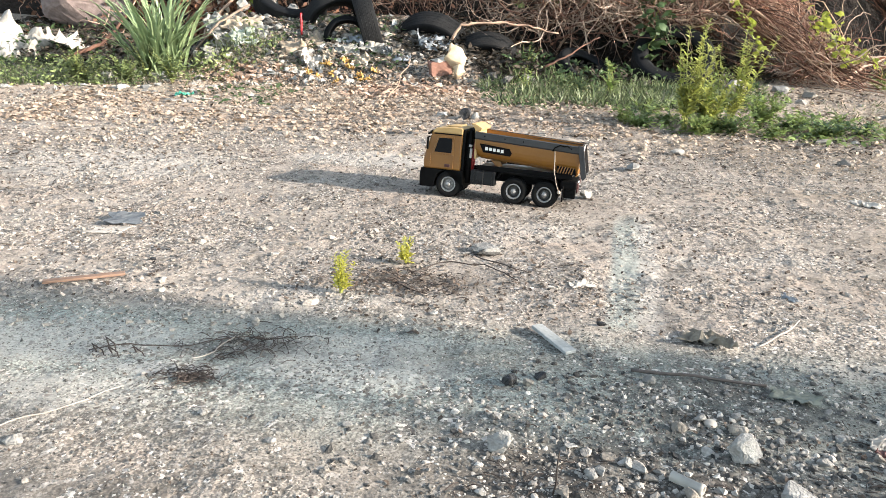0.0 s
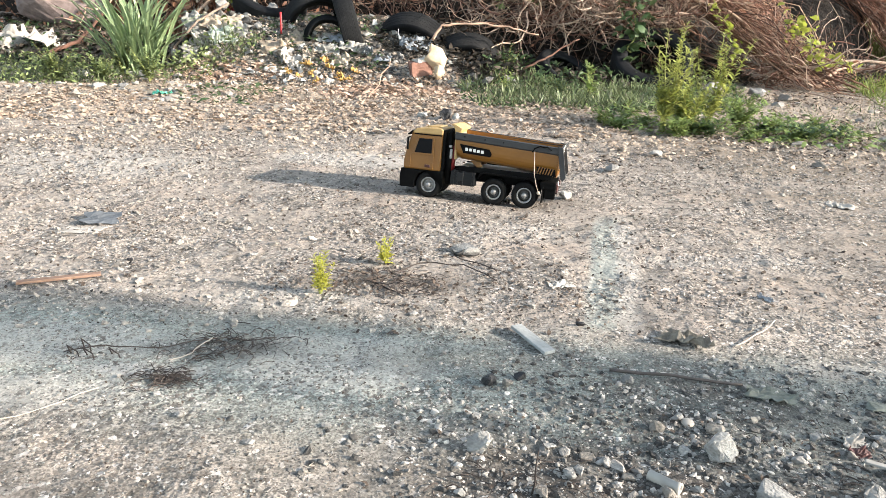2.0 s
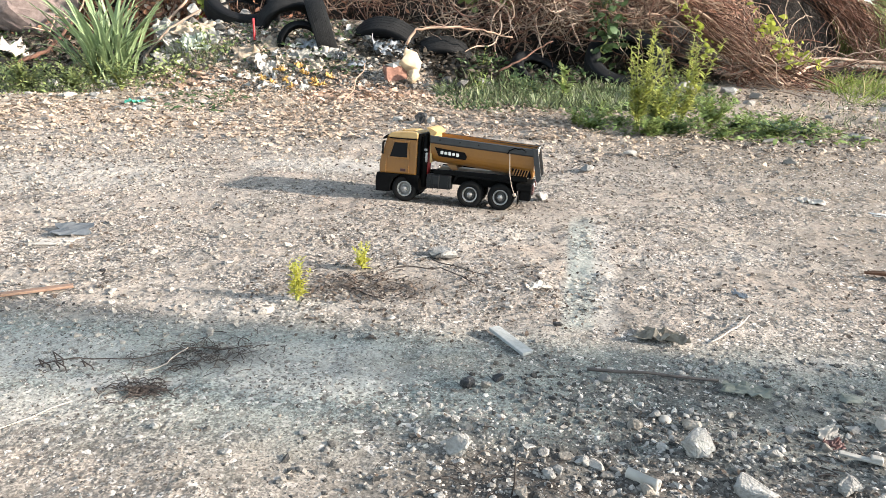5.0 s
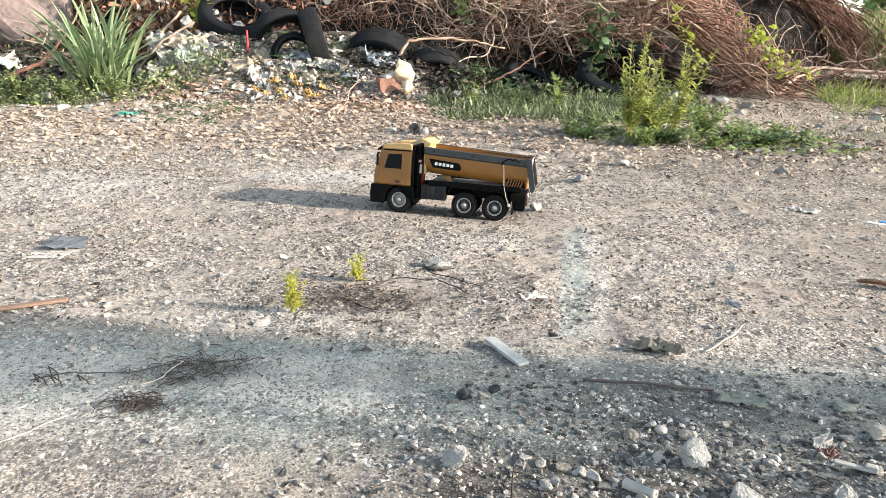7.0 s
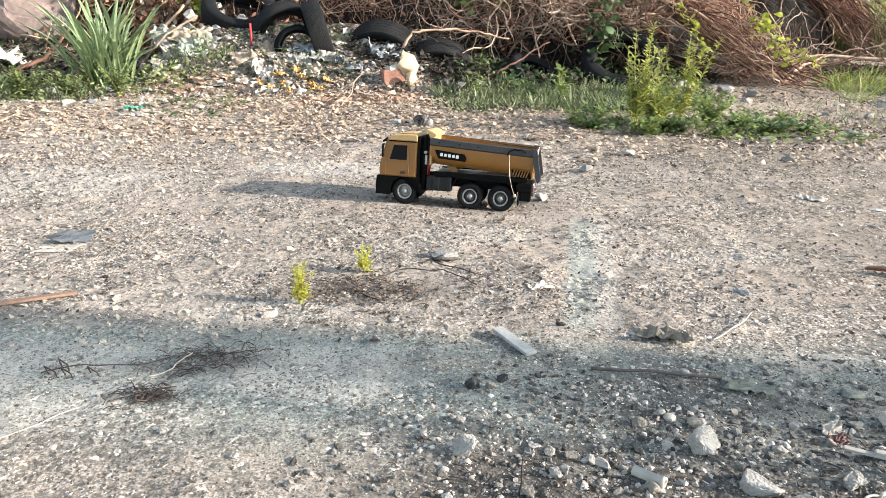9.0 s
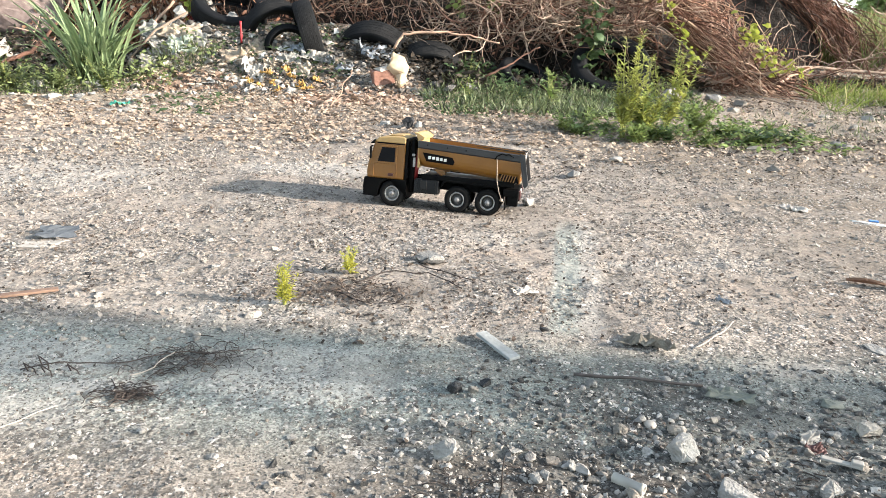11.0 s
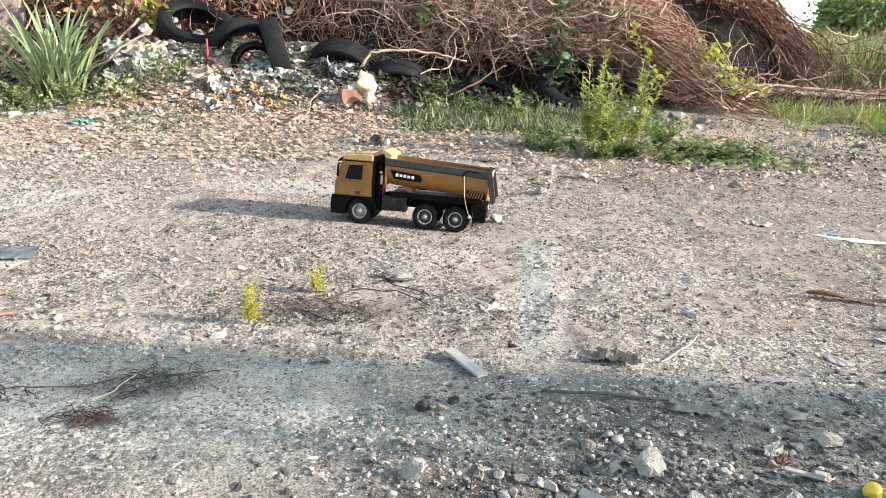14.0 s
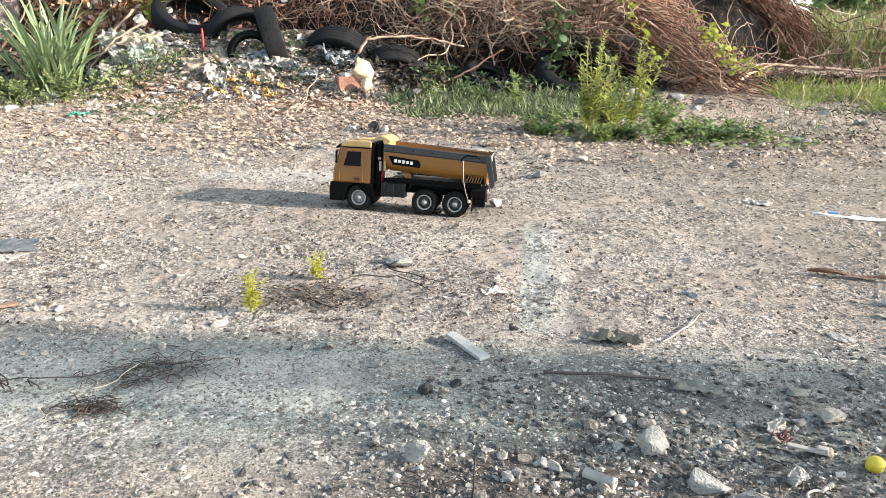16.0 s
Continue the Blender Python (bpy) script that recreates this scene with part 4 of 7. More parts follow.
def weed(x, y, tall, wide, stems, leaves, mat, label, leaf=0.03, name="weed", group="", spire=False, seed=0, category="weed", lift=0.0):
    """An upright weed: bundled stems with narrow leaves set round them."""
    r = np.random.default_rng(seed + 100)
    t = thing(name, label, category, Matrix.Translation(ground(x, y, lift - 0.005)), group)
    paths = []
    for i in range(stems):
        a, spread_ = r.uniform(0, 2 * np.pi), r.uniform(0.1, 1.0) * wide / 2
        h = tall * r.uniform(0.65, 1.0) if i else tall
        k = np.linspace(0, 1, 8)
        px = np.cos(a) * spread_ * k ** 1.3 + 0.02 * tall * np.sin(k * 5 + a)
        py = np.sin(a) * spread_ * k ** 1.3 + 0.02 * tall * np.cos(k * 4 + a)
        paths.append(np.stack([px, py, k * h], 1))
    paths = np.array(paths)
    rad = np.linspace(1.0, 0.3, 8)[None].repeat(stems, 0) * max(0.0012, tall * 0.009)
    v, f = rods(paths, rad, 5)
    tagged(bulk("stem", v, f, STEM, t, True), kind="stuff")
    si, k = r.integers(0, stems, leaves), r.uniform(0.1, 1.0, leaves) ** 0.8
    idx = np.clip((k * 7).astype(int), 0, 6)
    fr = (k * 7 - idx)[:, None]
    base = paths[si, idx] * (1 - fr) + paths[si, idx + 1] * fr
    a = r.uniform(0, 2 * np.pi, leaves)
    up = r.uniform(-0.1, 0.9, leaves)
    size = leaf * r.uniform(0.5, 1.2, leaves) * (1.15 - 0.6 * k)
    d = np.stack([np.cos(a), np.sin(a), up], 1)
    d /= np.linalg.norm(d, axis=1, keepdims=True)
    s = np.cross(d, [0, 0, 1.0])
    s /= np.linalg.norm(s, axis=1, keepdims=True)
    nrm = np.cross(s, d)
    wdt = 0.13 if spire else 0.2
    shape = np.array([(0, 0, 0), (0.35, -wdt, 0.03), (0.35, wdt, 0.03), (0.7, -wdt * 0.8, 0.02), (0.7, wdt * 0.8, 0.02), (1.05, 0, -0.10)])
    faces = np.array([(0, 1, 2), (1, 3, 4), (1, 4, 2), (3, 5, 4)])
    vv = base[:, None] + size[:, None, None] * (shape[None, :, 0:1] * d[:, None] + shape[None, :, 1:2] * s[:, None] + shape[None, :, 2:3] * nrm[:, None])
    ff = faces[None] + (np.arange(leaves) * 6)[:, None, None]
    tagged(bulk("foliage", vv.reshape(-1, 3), ff.reshape(-1, 3), mat, t), kind="stuff")
    return t


def grass_patch(name, x0, x1, y0, y1, count, tall, mat, label, edge=0.25, seed=1, lean=0.5, category="grass", slim=1.0):
    r = np.random.default_rng(seed)
    x, y = r.uniform(x0, x1, count), r.uniform(y0, y1, count)
    cx, cy = (x0 + x1) / 2, (y0 + y1) / 2
    d = ((x - cx) / (x1 - x0) * 2) ** 2 + ((y - cy) / (y1 - y0) * 2) ** 2 + 2.5 * fbm(x, y, 3, 3, seed)
    keep = d < 1.0
    x, y = x[keep], y[keep]
    p = np.stack([x, y, height(x, y) - 0.004], 1)
    s = tall * r.uniform(0.35, 1.1, len(x)) * (0.55 + 0.9 * np.clip(fbm(x, y, 5, 2, seed + 3) + 0.5, 0, 1))
    v, f = strewn(BLADE[0], BLADE[1], p, np.stack([np.maximum(s, tall * 0.6) * slim, s, s], 1), lean)
    return tagged(bulk(name, v, f, mat), label, category, kind="stuff")


def leaf_carpet(name, x0, x1, y0, y1, count, size, mat, label, lift, seed=1, tilt=0.6, shape=LEAF, category="plants"):
    r = np.random.default_rng(seed)
    x, y = r.uniform(x0, x1, count), r.uniform(y0, y1, count)
    cx, cy = (x0 + x1) / 2, (y0 + y1) / 2
    d = ((x - cx) / (x1 - x0) * 2) ** 2 + ((y - cy) / (y1 - y0) * 2) ** 2 + 2.8 * fbm(x, y, 2.5, 3, seed)
    keep = d < 0.9
    x, y, d = x[keep], y[keep], d[keep]
    p = np.stack([x, y, height(x, y) + 0.004 + lift * r.uniform(0, 1, len(x)) ** 1.5 * np.clip(1.2 - d, 0.1, 1)], 1)
    v, f = strewn(shape[0], shape[1], p, size * r.uniform(0.5, 1.3, len(x)), tilt)
    return tagged(bulk(name, v, f, mat), label, category, kind="stuff")


def leafy_vine(pts, count, leaf, mat, label, seed, droop=0.04):
    """A creeper along a line in the air, with leaves on both sides."""
    r = np.random.default_rng(seed)
    pts = np.array(pts, float)
    t = thing("creeper", label, "creeper", Matrix.Translation(pts[0]))
    u = np.linspace(0, len(pts) - 1.001, 26)
    i = u.astype(int)
    line = pts[i] * (1 - (u - i))[:, None] + pts[i + 1] * (u - i)[:, None] - pts[0] + r.normal(0, 0.012, (26, 3))
    part("stem", tube(line, [0.005] * 26, 5), STEM, t, "", True)
    p = line[r.integers(0, 26, count)] + r.normal(0, droop, (count, 3))
    v, f = strewn(LEAF[0] * [1, 1.9, 1], LEAF[1], p, leaf * r.uniform(0.55, 1.2, count), 1.0)
    tagged(bulk("foliage", v, f, mat, t), kind="stuff")
    return t


def gravel(name, places, sizes, mat, label, flat=0.65, category="gravel"):
    n = len(places)
    s = np.asarray(sizes)[:, None] * np.stack([rng.uniform(0.8, 1.3, n), rng.uniform(0.7, 1.1, n), rng.uniform(flat - 0.2, flat + 0.2, n)], 1)
    chip = np.arange(n) % 3 == 0
    big = ~chip & (np.asarray(sizes) > 0.0045)
    vs, fs, base = [], [], 0
    for shape, pick, rough in ((ICO, big, 0.30), (OCT, ~chip & ~big, 0.32), (CHIP, chip, 0.38)):
        if pick.any():
            v, f = strewn(shape[0], shape[1], places[pick], s[pick], 0.6, rough)
            vs.append(v)
            fs.append(f + base)
            base += len(v)
    v, f = np.concatenate(vs), np.concatenate(fs)
    return tagged(bulk(name, v, f, mat), label, category, kind="stuff")


def sprinkle(count, x0, x1, y0, y1, clump=1.5, seed=5, power=1.0):
    """Random places on the ground, thinned into clumps."""
    x, y = rng.uniform(x0, x1, count), y0 + (y1 - y0) * rng.uniform(0, 1, count) ** power
    keep = rng.uniform(0, 1, count) < np.clip(0.5 + clump * fbm(x, y, 2.2, 4, seed), 0.04, 1)
    x, y = x[keep], y[keep]
    return np.stack([x, y, height(x, y)], 1)


# ---- the dumped tyres ----
def ring(outer, width, x, y, z, tilt, spin, label, lean=0):
    """A tyre whose axle starts along y; tilt lays it back, spin turns it."""
    return tyre(outer, width, pose(x, y, z, tilt, lean, spin), label)


ring(0.29, 0.18, -1.27, 6.10, 0.50, -58, 14, "old black car tyre leaning back on the rubble bank", 6)
ring(0.25, 0.12, -0.90, 5.92, 0.36, 28, 32, "black tyre standing half buried in the rubble", 4)
ring(0.16, 0.06, -0.76, 5.60, 0.26, 8, 15, "small worn tyre ring half buried in rubble")
ring(0.27, 0.14, -0.61, 5.74, 0.34, -16, 97, "black tyre standing on edge beside the rubble")
ring(0.30, 0.17, -0.13, 5.82, 0.19, 34, -12, "black tyre lying tilted under dead vines", 5)
ring(0.26, 0.15, 0.27, 5.70, 0.11, 40, 10, "dark tyre sunk beneath the dry branches", 12)
ring(0.30, 0.19, 1.66, 5.60, 0.17, -50, -15, "black tyre lying tilted among green weeds", 4)
ring(0.25, 0.15, 1.02, 5.62, 0.05, -60, 20, "dark tyre sunk among creepers", 14)


# ---- brush piles: dead vines over a bank coloured shade-black ----
def mound_z(x, y, shape):
    z = np.zeros_like(x)
    for cx, cy, rx, ry, h in shape:
        d = ((x - cx) / rx) ** 2 + ((y - cy) / ry) ** 2
        z = np.maximum(z, h * np.sqrt(np.clip(1 - d, 0, 1)))
    return z


def brush_pile(label, shape, x0, x1, y0, y1, strands, seed, flow=(0.25, -1.0), leaf_mat=RED_LEAF, leaves=6000, length=(0.5, 1.6), thick=0.0045, front=5.0, low=0.0, low_x=(2.4, 2.0), under=0.0, hollow=None, curl=1.0, sink=0.32):
    """hollow: tells of x and z where no vine hangs, so that the shade-black bank shows."""
    r = np.random.default_rng(seed)
    t = thing("brush_pile", label, "brush pile", Matrix())
    nx, ny = int((x1 - x0) / 0.06), int((y1 - y0) / 0.06)
    gx, gy = np.meshgrid(np.linspace(x0, x1, nx), np.linspace(y0, y1, ny))
    # bank sheet: its black stands in for shade inside the heap
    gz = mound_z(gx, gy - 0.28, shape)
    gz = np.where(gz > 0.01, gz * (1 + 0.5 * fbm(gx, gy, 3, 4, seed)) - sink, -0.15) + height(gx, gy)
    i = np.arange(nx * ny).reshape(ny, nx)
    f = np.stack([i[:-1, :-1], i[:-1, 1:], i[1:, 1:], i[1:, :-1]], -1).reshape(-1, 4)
    bulk("bank", np.stack([gx, gy, gz], -1).reshape(-1, 3), f, BANK_SHADE, t, True)
    # vines that spill over the bank
    k = 16
    n = strands * 3
    x, y = r.uniform(x0, x1, n), r.uniform(y0, y1, n)
    keep = np.where((mound_z(x, y, shape) > 0.12 + low * step(*low_x, x)))[0][:strands]
    x, y = x[keep], y[keep]
    n = len(x)
    a = np.where(r.uniform(0, 1, n) < 0.45, r.uniform(0, 6.28, n), np.arctan2(flow[1], flow[0]) + r.normal(0, 0.8, n))
    ln = r.uniform(*length, n)
    off = -0.12 + 0.34 * r.uniform(0, 1, n) ** 1.3
    bend, ph = curl * r.normal(0, 0.9, n), r.uniform(0, 6.28, n)
    pts = np.zeros((n, k, 3))
    pz = None
    px, py = x.copy(), y.copy()
    zz = np.maximum(mound_z(px, py, shape), 0) + height(px, py) + off
    vz = r.uniform(0.0, 0.25, n)
    for j in range(k):
        pts[:, j] = np.stack([px, py, zz], 1)
        s = ln / k
        ang = a + bend * (j / k) + 0.5 * curl * np.sin(ph + j * 0.8)
        px, py = px + np.cos(ang) * s, py + np.sin(ang) * s
        surf = np.maximum(mound_z(px, py, shape), 0) + height(px, py) + off * (1 - 0.3 * j / k) + 0.03 * np.sin(ph * 2 + j)
        zz = np.maximum(np.maximum(surf, zz - s * 1.3), under * step(2.5, 2.1, px) * step(-0.7, -0.2, px) * (0.75 + 0.5 * np.sin(ph)))
        py = np.maximum(py, front)
    pts += r.normal(0, 0.014, pts.shape)
    if hollow:
        pts = pts[~hollow(pts[:, :, 0], pts[:, :, 2]).any(1)]
        n = len(pts)
    rad = thick * (0.35 + 1.5 * r.uniform(0, 1, n) ** 2.5)[:, None] * np.linspace(1, 0.45, k)[None]
    cut = int(n * 0.74)
    v, f = rods(pts[:cut], rad[:cut], 3)
    tagged(bulk("dead_vine_mass", v, f, VINE, t), kind="stuff")
    v, f = rods(pts[cut:], rad[cut:] * 1.2, 3)
    tagged(bulk("bleached_stalk_mass", v, f, VINE_PALE, t), "paler bleached stalks", kind="stuff")
    pick = r.integers(0, n, leaves), r.integers(2, k, leaves)
    p = pts[pick] + r.normal(0, 0.04, (leaves, 3))
    v, f = strewn(LEAF[0], LEAF[1], p, 0.05 * r.uniform(0.4, 1.2, leaves), 1.4)
    tagged(bulk("withered_foliage", v, f, leaf_mat, t), "withered reddish-brown leaves", kind="stuff")
    return t


MAIN = ((1.1, 7.6, 2.1, 1.6, 1.25), (1.9, 7.3, 1.25, 1.5, 1.05), (0.3, 7.6, 1.3, 1.3, 1.15), (2.30, 6.45, 0.75, 0.8, 0.66))
brush_pile("heap of tangled dead brown vines over a bank coloured shade-black", MAIN, -1.2, 4.2, 5.4, 9.2, 2300, 3, (0.35, -1.0), leaves=2600, front=5.85, low=0.45, under=0.34, curl=1.9, thick=0.0040, hollow=lambda x, z: (x > 1.2) & (x < 2.85) & (z < 0.92 - 0.75 * (x - 1.75) - 0.16))
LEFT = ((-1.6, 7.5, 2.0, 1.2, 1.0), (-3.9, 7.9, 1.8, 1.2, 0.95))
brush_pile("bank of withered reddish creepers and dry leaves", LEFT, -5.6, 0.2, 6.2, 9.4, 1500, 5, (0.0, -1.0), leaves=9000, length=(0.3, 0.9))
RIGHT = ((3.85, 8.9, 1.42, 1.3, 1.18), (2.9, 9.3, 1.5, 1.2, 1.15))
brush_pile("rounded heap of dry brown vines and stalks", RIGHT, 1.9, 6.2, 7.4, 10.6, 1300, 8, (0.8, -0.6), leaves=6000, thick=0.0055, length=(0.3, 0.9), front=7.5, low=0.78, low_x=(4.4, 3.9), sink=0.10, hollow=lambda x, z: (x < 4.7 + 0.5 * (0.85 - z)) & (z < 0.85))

def twig_tangle(label, x0, x1, y0, y1, z0, z1, count, seed, thick, length=(0.3, 0.9), dark=0.52):
    """Loose crooked twigs heaped before the bank."""
    r = np.random.default_rng(seed)
    k = 14
    p = np.stack([r.uniform(x0, x1, count), r.uniform(y0, y1, count), r.uniform(z0, z1, count)], 1)
    d = r.normal(0, 1, (count, 3)) * [1.0, 0.6, 0.55]
    d /= np.linalg.norm(d, axis=1, keepdims=True)
    turn = r.normal(0, 0.16, (count, 3))
    ln = r.uniform(*length, count)[:, None] / k
    pts = np.zeros((count, k, 3))
    for j in range(k):
        pts[:, j] = p
        p = p + d * ln
        p[:, 2] = np.maximum(p[:, 2], height(p[:, 0], p[:, 1]) + 0.01)
        d = d + turn + r.normal(0, 0.26, (count, 3))
        d /= np.linalg.norm(d, axis=1, keepdims=True)
    rad = thick * (0.4 + 1.4 * r.uniform(0, 1, count) ** 3)[:, None] * np.linspace(1, 0.4, k)[None]
    cut = int(count * dark)
    t = thing("twig_heap", label, "twigs", Matrix())
    v, f = rods(pts[:cut], rad[:cut], 4)
    tagged(bulk("twig_mass", v, f, VINE, t), kind="stuff")
    v, f = rods(pts[cut:], rad[cut:], 4)
    tagged(bulk("pale_twig_mass", v, f, TWIG_TAN, t), "bleached twigs", kind="stuff")
    return t


twig_tangle("tangle of crooked dry twigs before the heap", 0.2, 2.2, 5.75, 6.4, 0.36, 0.90, 620, 4, 0.0048)
twig_tangle("loose dry stalks at the foot of the heap", 2.5, 3.0, 5.5, 6.0, 0.03, 0.26, 220, 5, 0.005)
twig_tangle("dry twigs tangled behind the tyres", -2.2, 0.3, 6.5, 6.95, 0.50, 1.0, 380, 6, 0.005, (0.2, 0.6))
twig_tangle("bleached twigs sticking out of the heap", 0.7, 2.1, 5.7, 6.1, 0.42, 0.95, 640, 11, 0.0046, (0.3, 0.8), 0.35)
twig_tangle("dark dead stalks under the fallen log", 3.1, 5.4, 6.0, 6.5, 0.0, 0.10, 200, 12, 0.006, (0.2, 0.5), 0.95)
twig_tangle("dry stalks along the fallen log", 3.2, 5.4, 6.3, 6.9, 0.02, 0.18, 220, 7, 0.005)

def slope_stalks(label, top, foot, width, count, seed, thick, dark=0.74, under=9.0):
    """Stalks that lie side by side down the flank of the heap."""
    r = np.random.default_rng(seed)
    k = 12
    a = np.array(top) + np.outer(r.normal(0, 1, count), width) + r.normal(0, 0.06, (count, 3))
    c = np.array(foot) + np.outer(r.normal(0, 1, count), width) + r.normal(0, 0.10, (count, 3))
    s0 = r.uniform(-0.2, 0.55, count)[:, None]
    s1 = s0 + r.uniform(0.25, 0.7, count)[:, None]
    u = np.linspace(0, 1, k)[None, :, None]
    s = s0[:, None] + (s1 - s0)[:, None] * u
    pts = a[:, None] * (1 - s) + c[:, None] * s
    pts = pts + np.cumsum(r.normal(0, 0.018, (count, k, 3)), axis=1) + np.sin(u * 3.1) * r.normal(0, 0.07, (count, 1, 3))
    pts[..., 2] = np.maximum(pts[..., 2], height(pts[..., 0], pts[..., 1]) + 0.005)
    pts = pts[~((pts[..., 2] < top[2] - under - 0.75 * (pts[..., 0] - top[0])) & (pts[..., 0] < foot[0] - 0.15)).any(1)]
    count = len(pts)
    rad = thick * (0.4 + 1.3 * r.uniform(0, 1, count) ** 3)[:, None] * np.linspace(1, 0.5, k)[None]
    t = thing("stalk_heap", label, "dry stalks", Matrix())
    cut = int(count * dark)
    v, f = rods(pts[:cut], rad[:cut], 3)
    tagged(bulk("stalk_mass", v, f, VINE, t), kind="stuff")
    v, f = rods(pts[cut:], rad[cut:], 3)
    tagged(bulk("pale_stalk_mass", v, f, VINE_PALE, t), "bleached tan stalks", kind="stuff")


slope_stalks("dry tan stalks lying down the flank of the heap", (1.75, 6.20, 0.92), (2.95, 5.62, 0.02), (0.09, 0.18, 0.05), 900, 3, 0.0038, 0.80, 0.13)
slope_stalks("dry brown stalks lying down the far heap", (4.35, 8.5, 1.08), (5.5, 8.1, 0.05), (0.16, 0.28, 0.06), 520, 4, 0.006, 0.95)

# larger branches lying in the heap
BRANCHES = "dead branches stuck in the heap"
for pts, r0, r1, mat, lab in (
    (((0.02, 5.42, 0.13), (0.08, 5.45, 0.22), (0.33, 5.45, 0.29), (0.52, 5.48, 0.29), (0.78, 5.5, 0.29)), 0.011, 0.006, VINE_PALE, "bleached forked branch poking out of the brush"),
    (((-0.45, 6.1, 0.37), (0.1, 6.1, 0.38), (0.62, 6.1, 0.52)), 0.024, 0.018, TRUNK, "long brown pole lying across the brush"),
    (((0.66, 5.28, 0.08), (0.88, 5.4, 0.20), (1.08, 5.5, 0.32)), 0.009, 0.005, VINE, "brown broken branch leaning on the brush"),
    (((2.2, 5.75, 0.56), (2.5, 5.68, 0.36), (2.98, 5.55, 0.06)), 0.010, 0.006, VINE_PALE, "sloping brown limb at the foot of the heap"),
    (((2.2, 5.8, 0.42), (2.7, 5.6, 0.20), (3.2, 5.45, 0.03)), 0.014, 0.008, VINE, "sloping brown stalk at the foot of the heap"),
    (((3.3, 6.15, 0.15), (3.7, 6.3, 0.16), (5.1, 6.6, 0.05), (6.2, 6.9, 0.05)), 0.015, 0.011, LOG, "long bleached log lying behind the grass"),
    (((2.9, 5.5, 0.03), (3.3, 6.0, 0.10), (3.6, 6.2, 0.16)), 0.014, 0.008, VINE_PALE, "dry pale stalk in front of the log"),
    (((-2.95, 5.7, 0.02), (-2.75, 5.95, 0.06), (-2.62, 6.2, 0.20)), 0.020, 0.010, VINE, "dry brown branch stub beside the strap-leaved plant"),
    (((-1.95, 5.75, 0.06), (-1.86, 5.85, 0.17), (-1.65, 5.95, 0.22)), 0.014, 0.010, VINE_PALE, "curved bleached stalk over the rubble"),
    (((-0.36, 4.36, 0.0), (-0.30, 4.5, 0.09), (-0.24, 4.66, 0.21)), 0.0045, 0.003, VINE_PALE, "thin brown stick standing in the litter"),
):
    tagged(rod("branch", pts, (r0, r1), mat, lab, "branch", jitter=0.025, seed=len(lab)), group=BRANCHES)
for i in range(14):
    x = 1.0 + 0.085 * i + rng.uniform(-0.2, 0.2)
    yy = 5.9 + rng.uniform(-0.15, 0.5)
    pts = ((x, yy + 0.5, 0.65 - 0.02 * i), (x + 0.35, yy + 0.1, 0.50 - 0.03 * i), (x + 0.8, yy - 0.35, 0.10))
    tagged(rod("branch", pts, (0.009, 0.004), VINE if i % 3 else VINE_PALE, "thin dry stalk drooping over the heap", "branch", 5, 0.07, i), group=BRANCHES)


# ---- plants ----
def strap_plant(x, y, tall, count, label, seed):
    """A clump of long pointed leaves, each a leaf of its own."""
    r = np.random.default_rng(seed)
    t = thing("strap_leaved_plant", label, "plant", Matrix.Translation(ground(x, y, -0.01)))
    shapes = []
    for s in range(6):
        b = bmesh.new()
        bend = r.uniform(0.15, 0.7)
        rows = []
        for j in range(9):
            k = j / 8
            w = 0.020 * (0.55 + 0.9 * k) * (1 - k ** 3.5) + 0.0008
            c = Vector((bend * k ** 2.2 * 0.6, 0, k - 0.25 * bend * k ** 3))
            rows.append([b.verts.new(c + Vector((0, -w, 0))), b.verts.new(c + Vector((-w * 0.35 - 0.001, 0, 0))), b.verts.new(c + Vector((0, w, 0)))])
        for p, q in zip(rows, rows[1:]):
            b.faces.new((p[0], p[1], q[1], q[0])), b.faces.new((p[1], p[2], q[2], q[1]))
        me = bpy.data.meshes.new("leaf")
        b.to_mesh(me)
        b.free()
        me.materials.append(STRAP)
        shapes.append(me)
    for i in range(count):
        ob = new("leaf", shapes[i % 6])
        ob.parent = t
        a = r.uniform(0, 360)
        h = tall * r.uniform(0.6, 1.05)
        ob.matrix_local = Matrix.Translation((r.normal(0, 0.06), r.normal(0, 0.05), 0)) @ Matrix.Rotation(radians(a), 4, "Z") @ Matrix.Rotation(radians(r.uniform(1, 33)), 4, "Y") @ Matrix.Scale(h, 4)
    return t


strap_plant(-2.06, 5.28, 0.78, 110, "clump of long pointed green leaves before the bank", 4)
weed(1.15, 3.56, 0.52, 0.25, 9, 820, WEED_TALL, "tall yellowing weed with narrow leaves in green undergrowth", 0.060, spire=True, seed=1)
weed(1.43, 3.72, 0.47, 0.34, 9, 720, WEED_TALL, "tall yellow-green weed with narrow leaves", 0.060, spire=True, seed=2)
weed(1.28, 3.66, 0.24, 0.42, 14, 800, GREEN, "bushy green weed in the undergrowth", 0.055, seed=3)
weed(1.62, 3.80, 0.17, 0.36, 12, 700, GREEN, "low bushy green weed", 0.055, seed=4)
weed(1.28, 3.62, 0.28, 0.40, 8, 300, WEED_TALL, "bushy yellow-green weed between two taller ones", 0.065, spire=True, seed=21)
weed(1.02, 4.7, 0.26, 0.16, 6, 60, GREEN, "young green weed with spiky leaves", 0.09, seed=5)
weed(-0.225, 1.448, 0.100, 0.075, 10, 330, SEEDLING, "small yellow-green seedling on bare soil", 0.021, seed=6, name="seedling", group="two seedlings", spire=True)
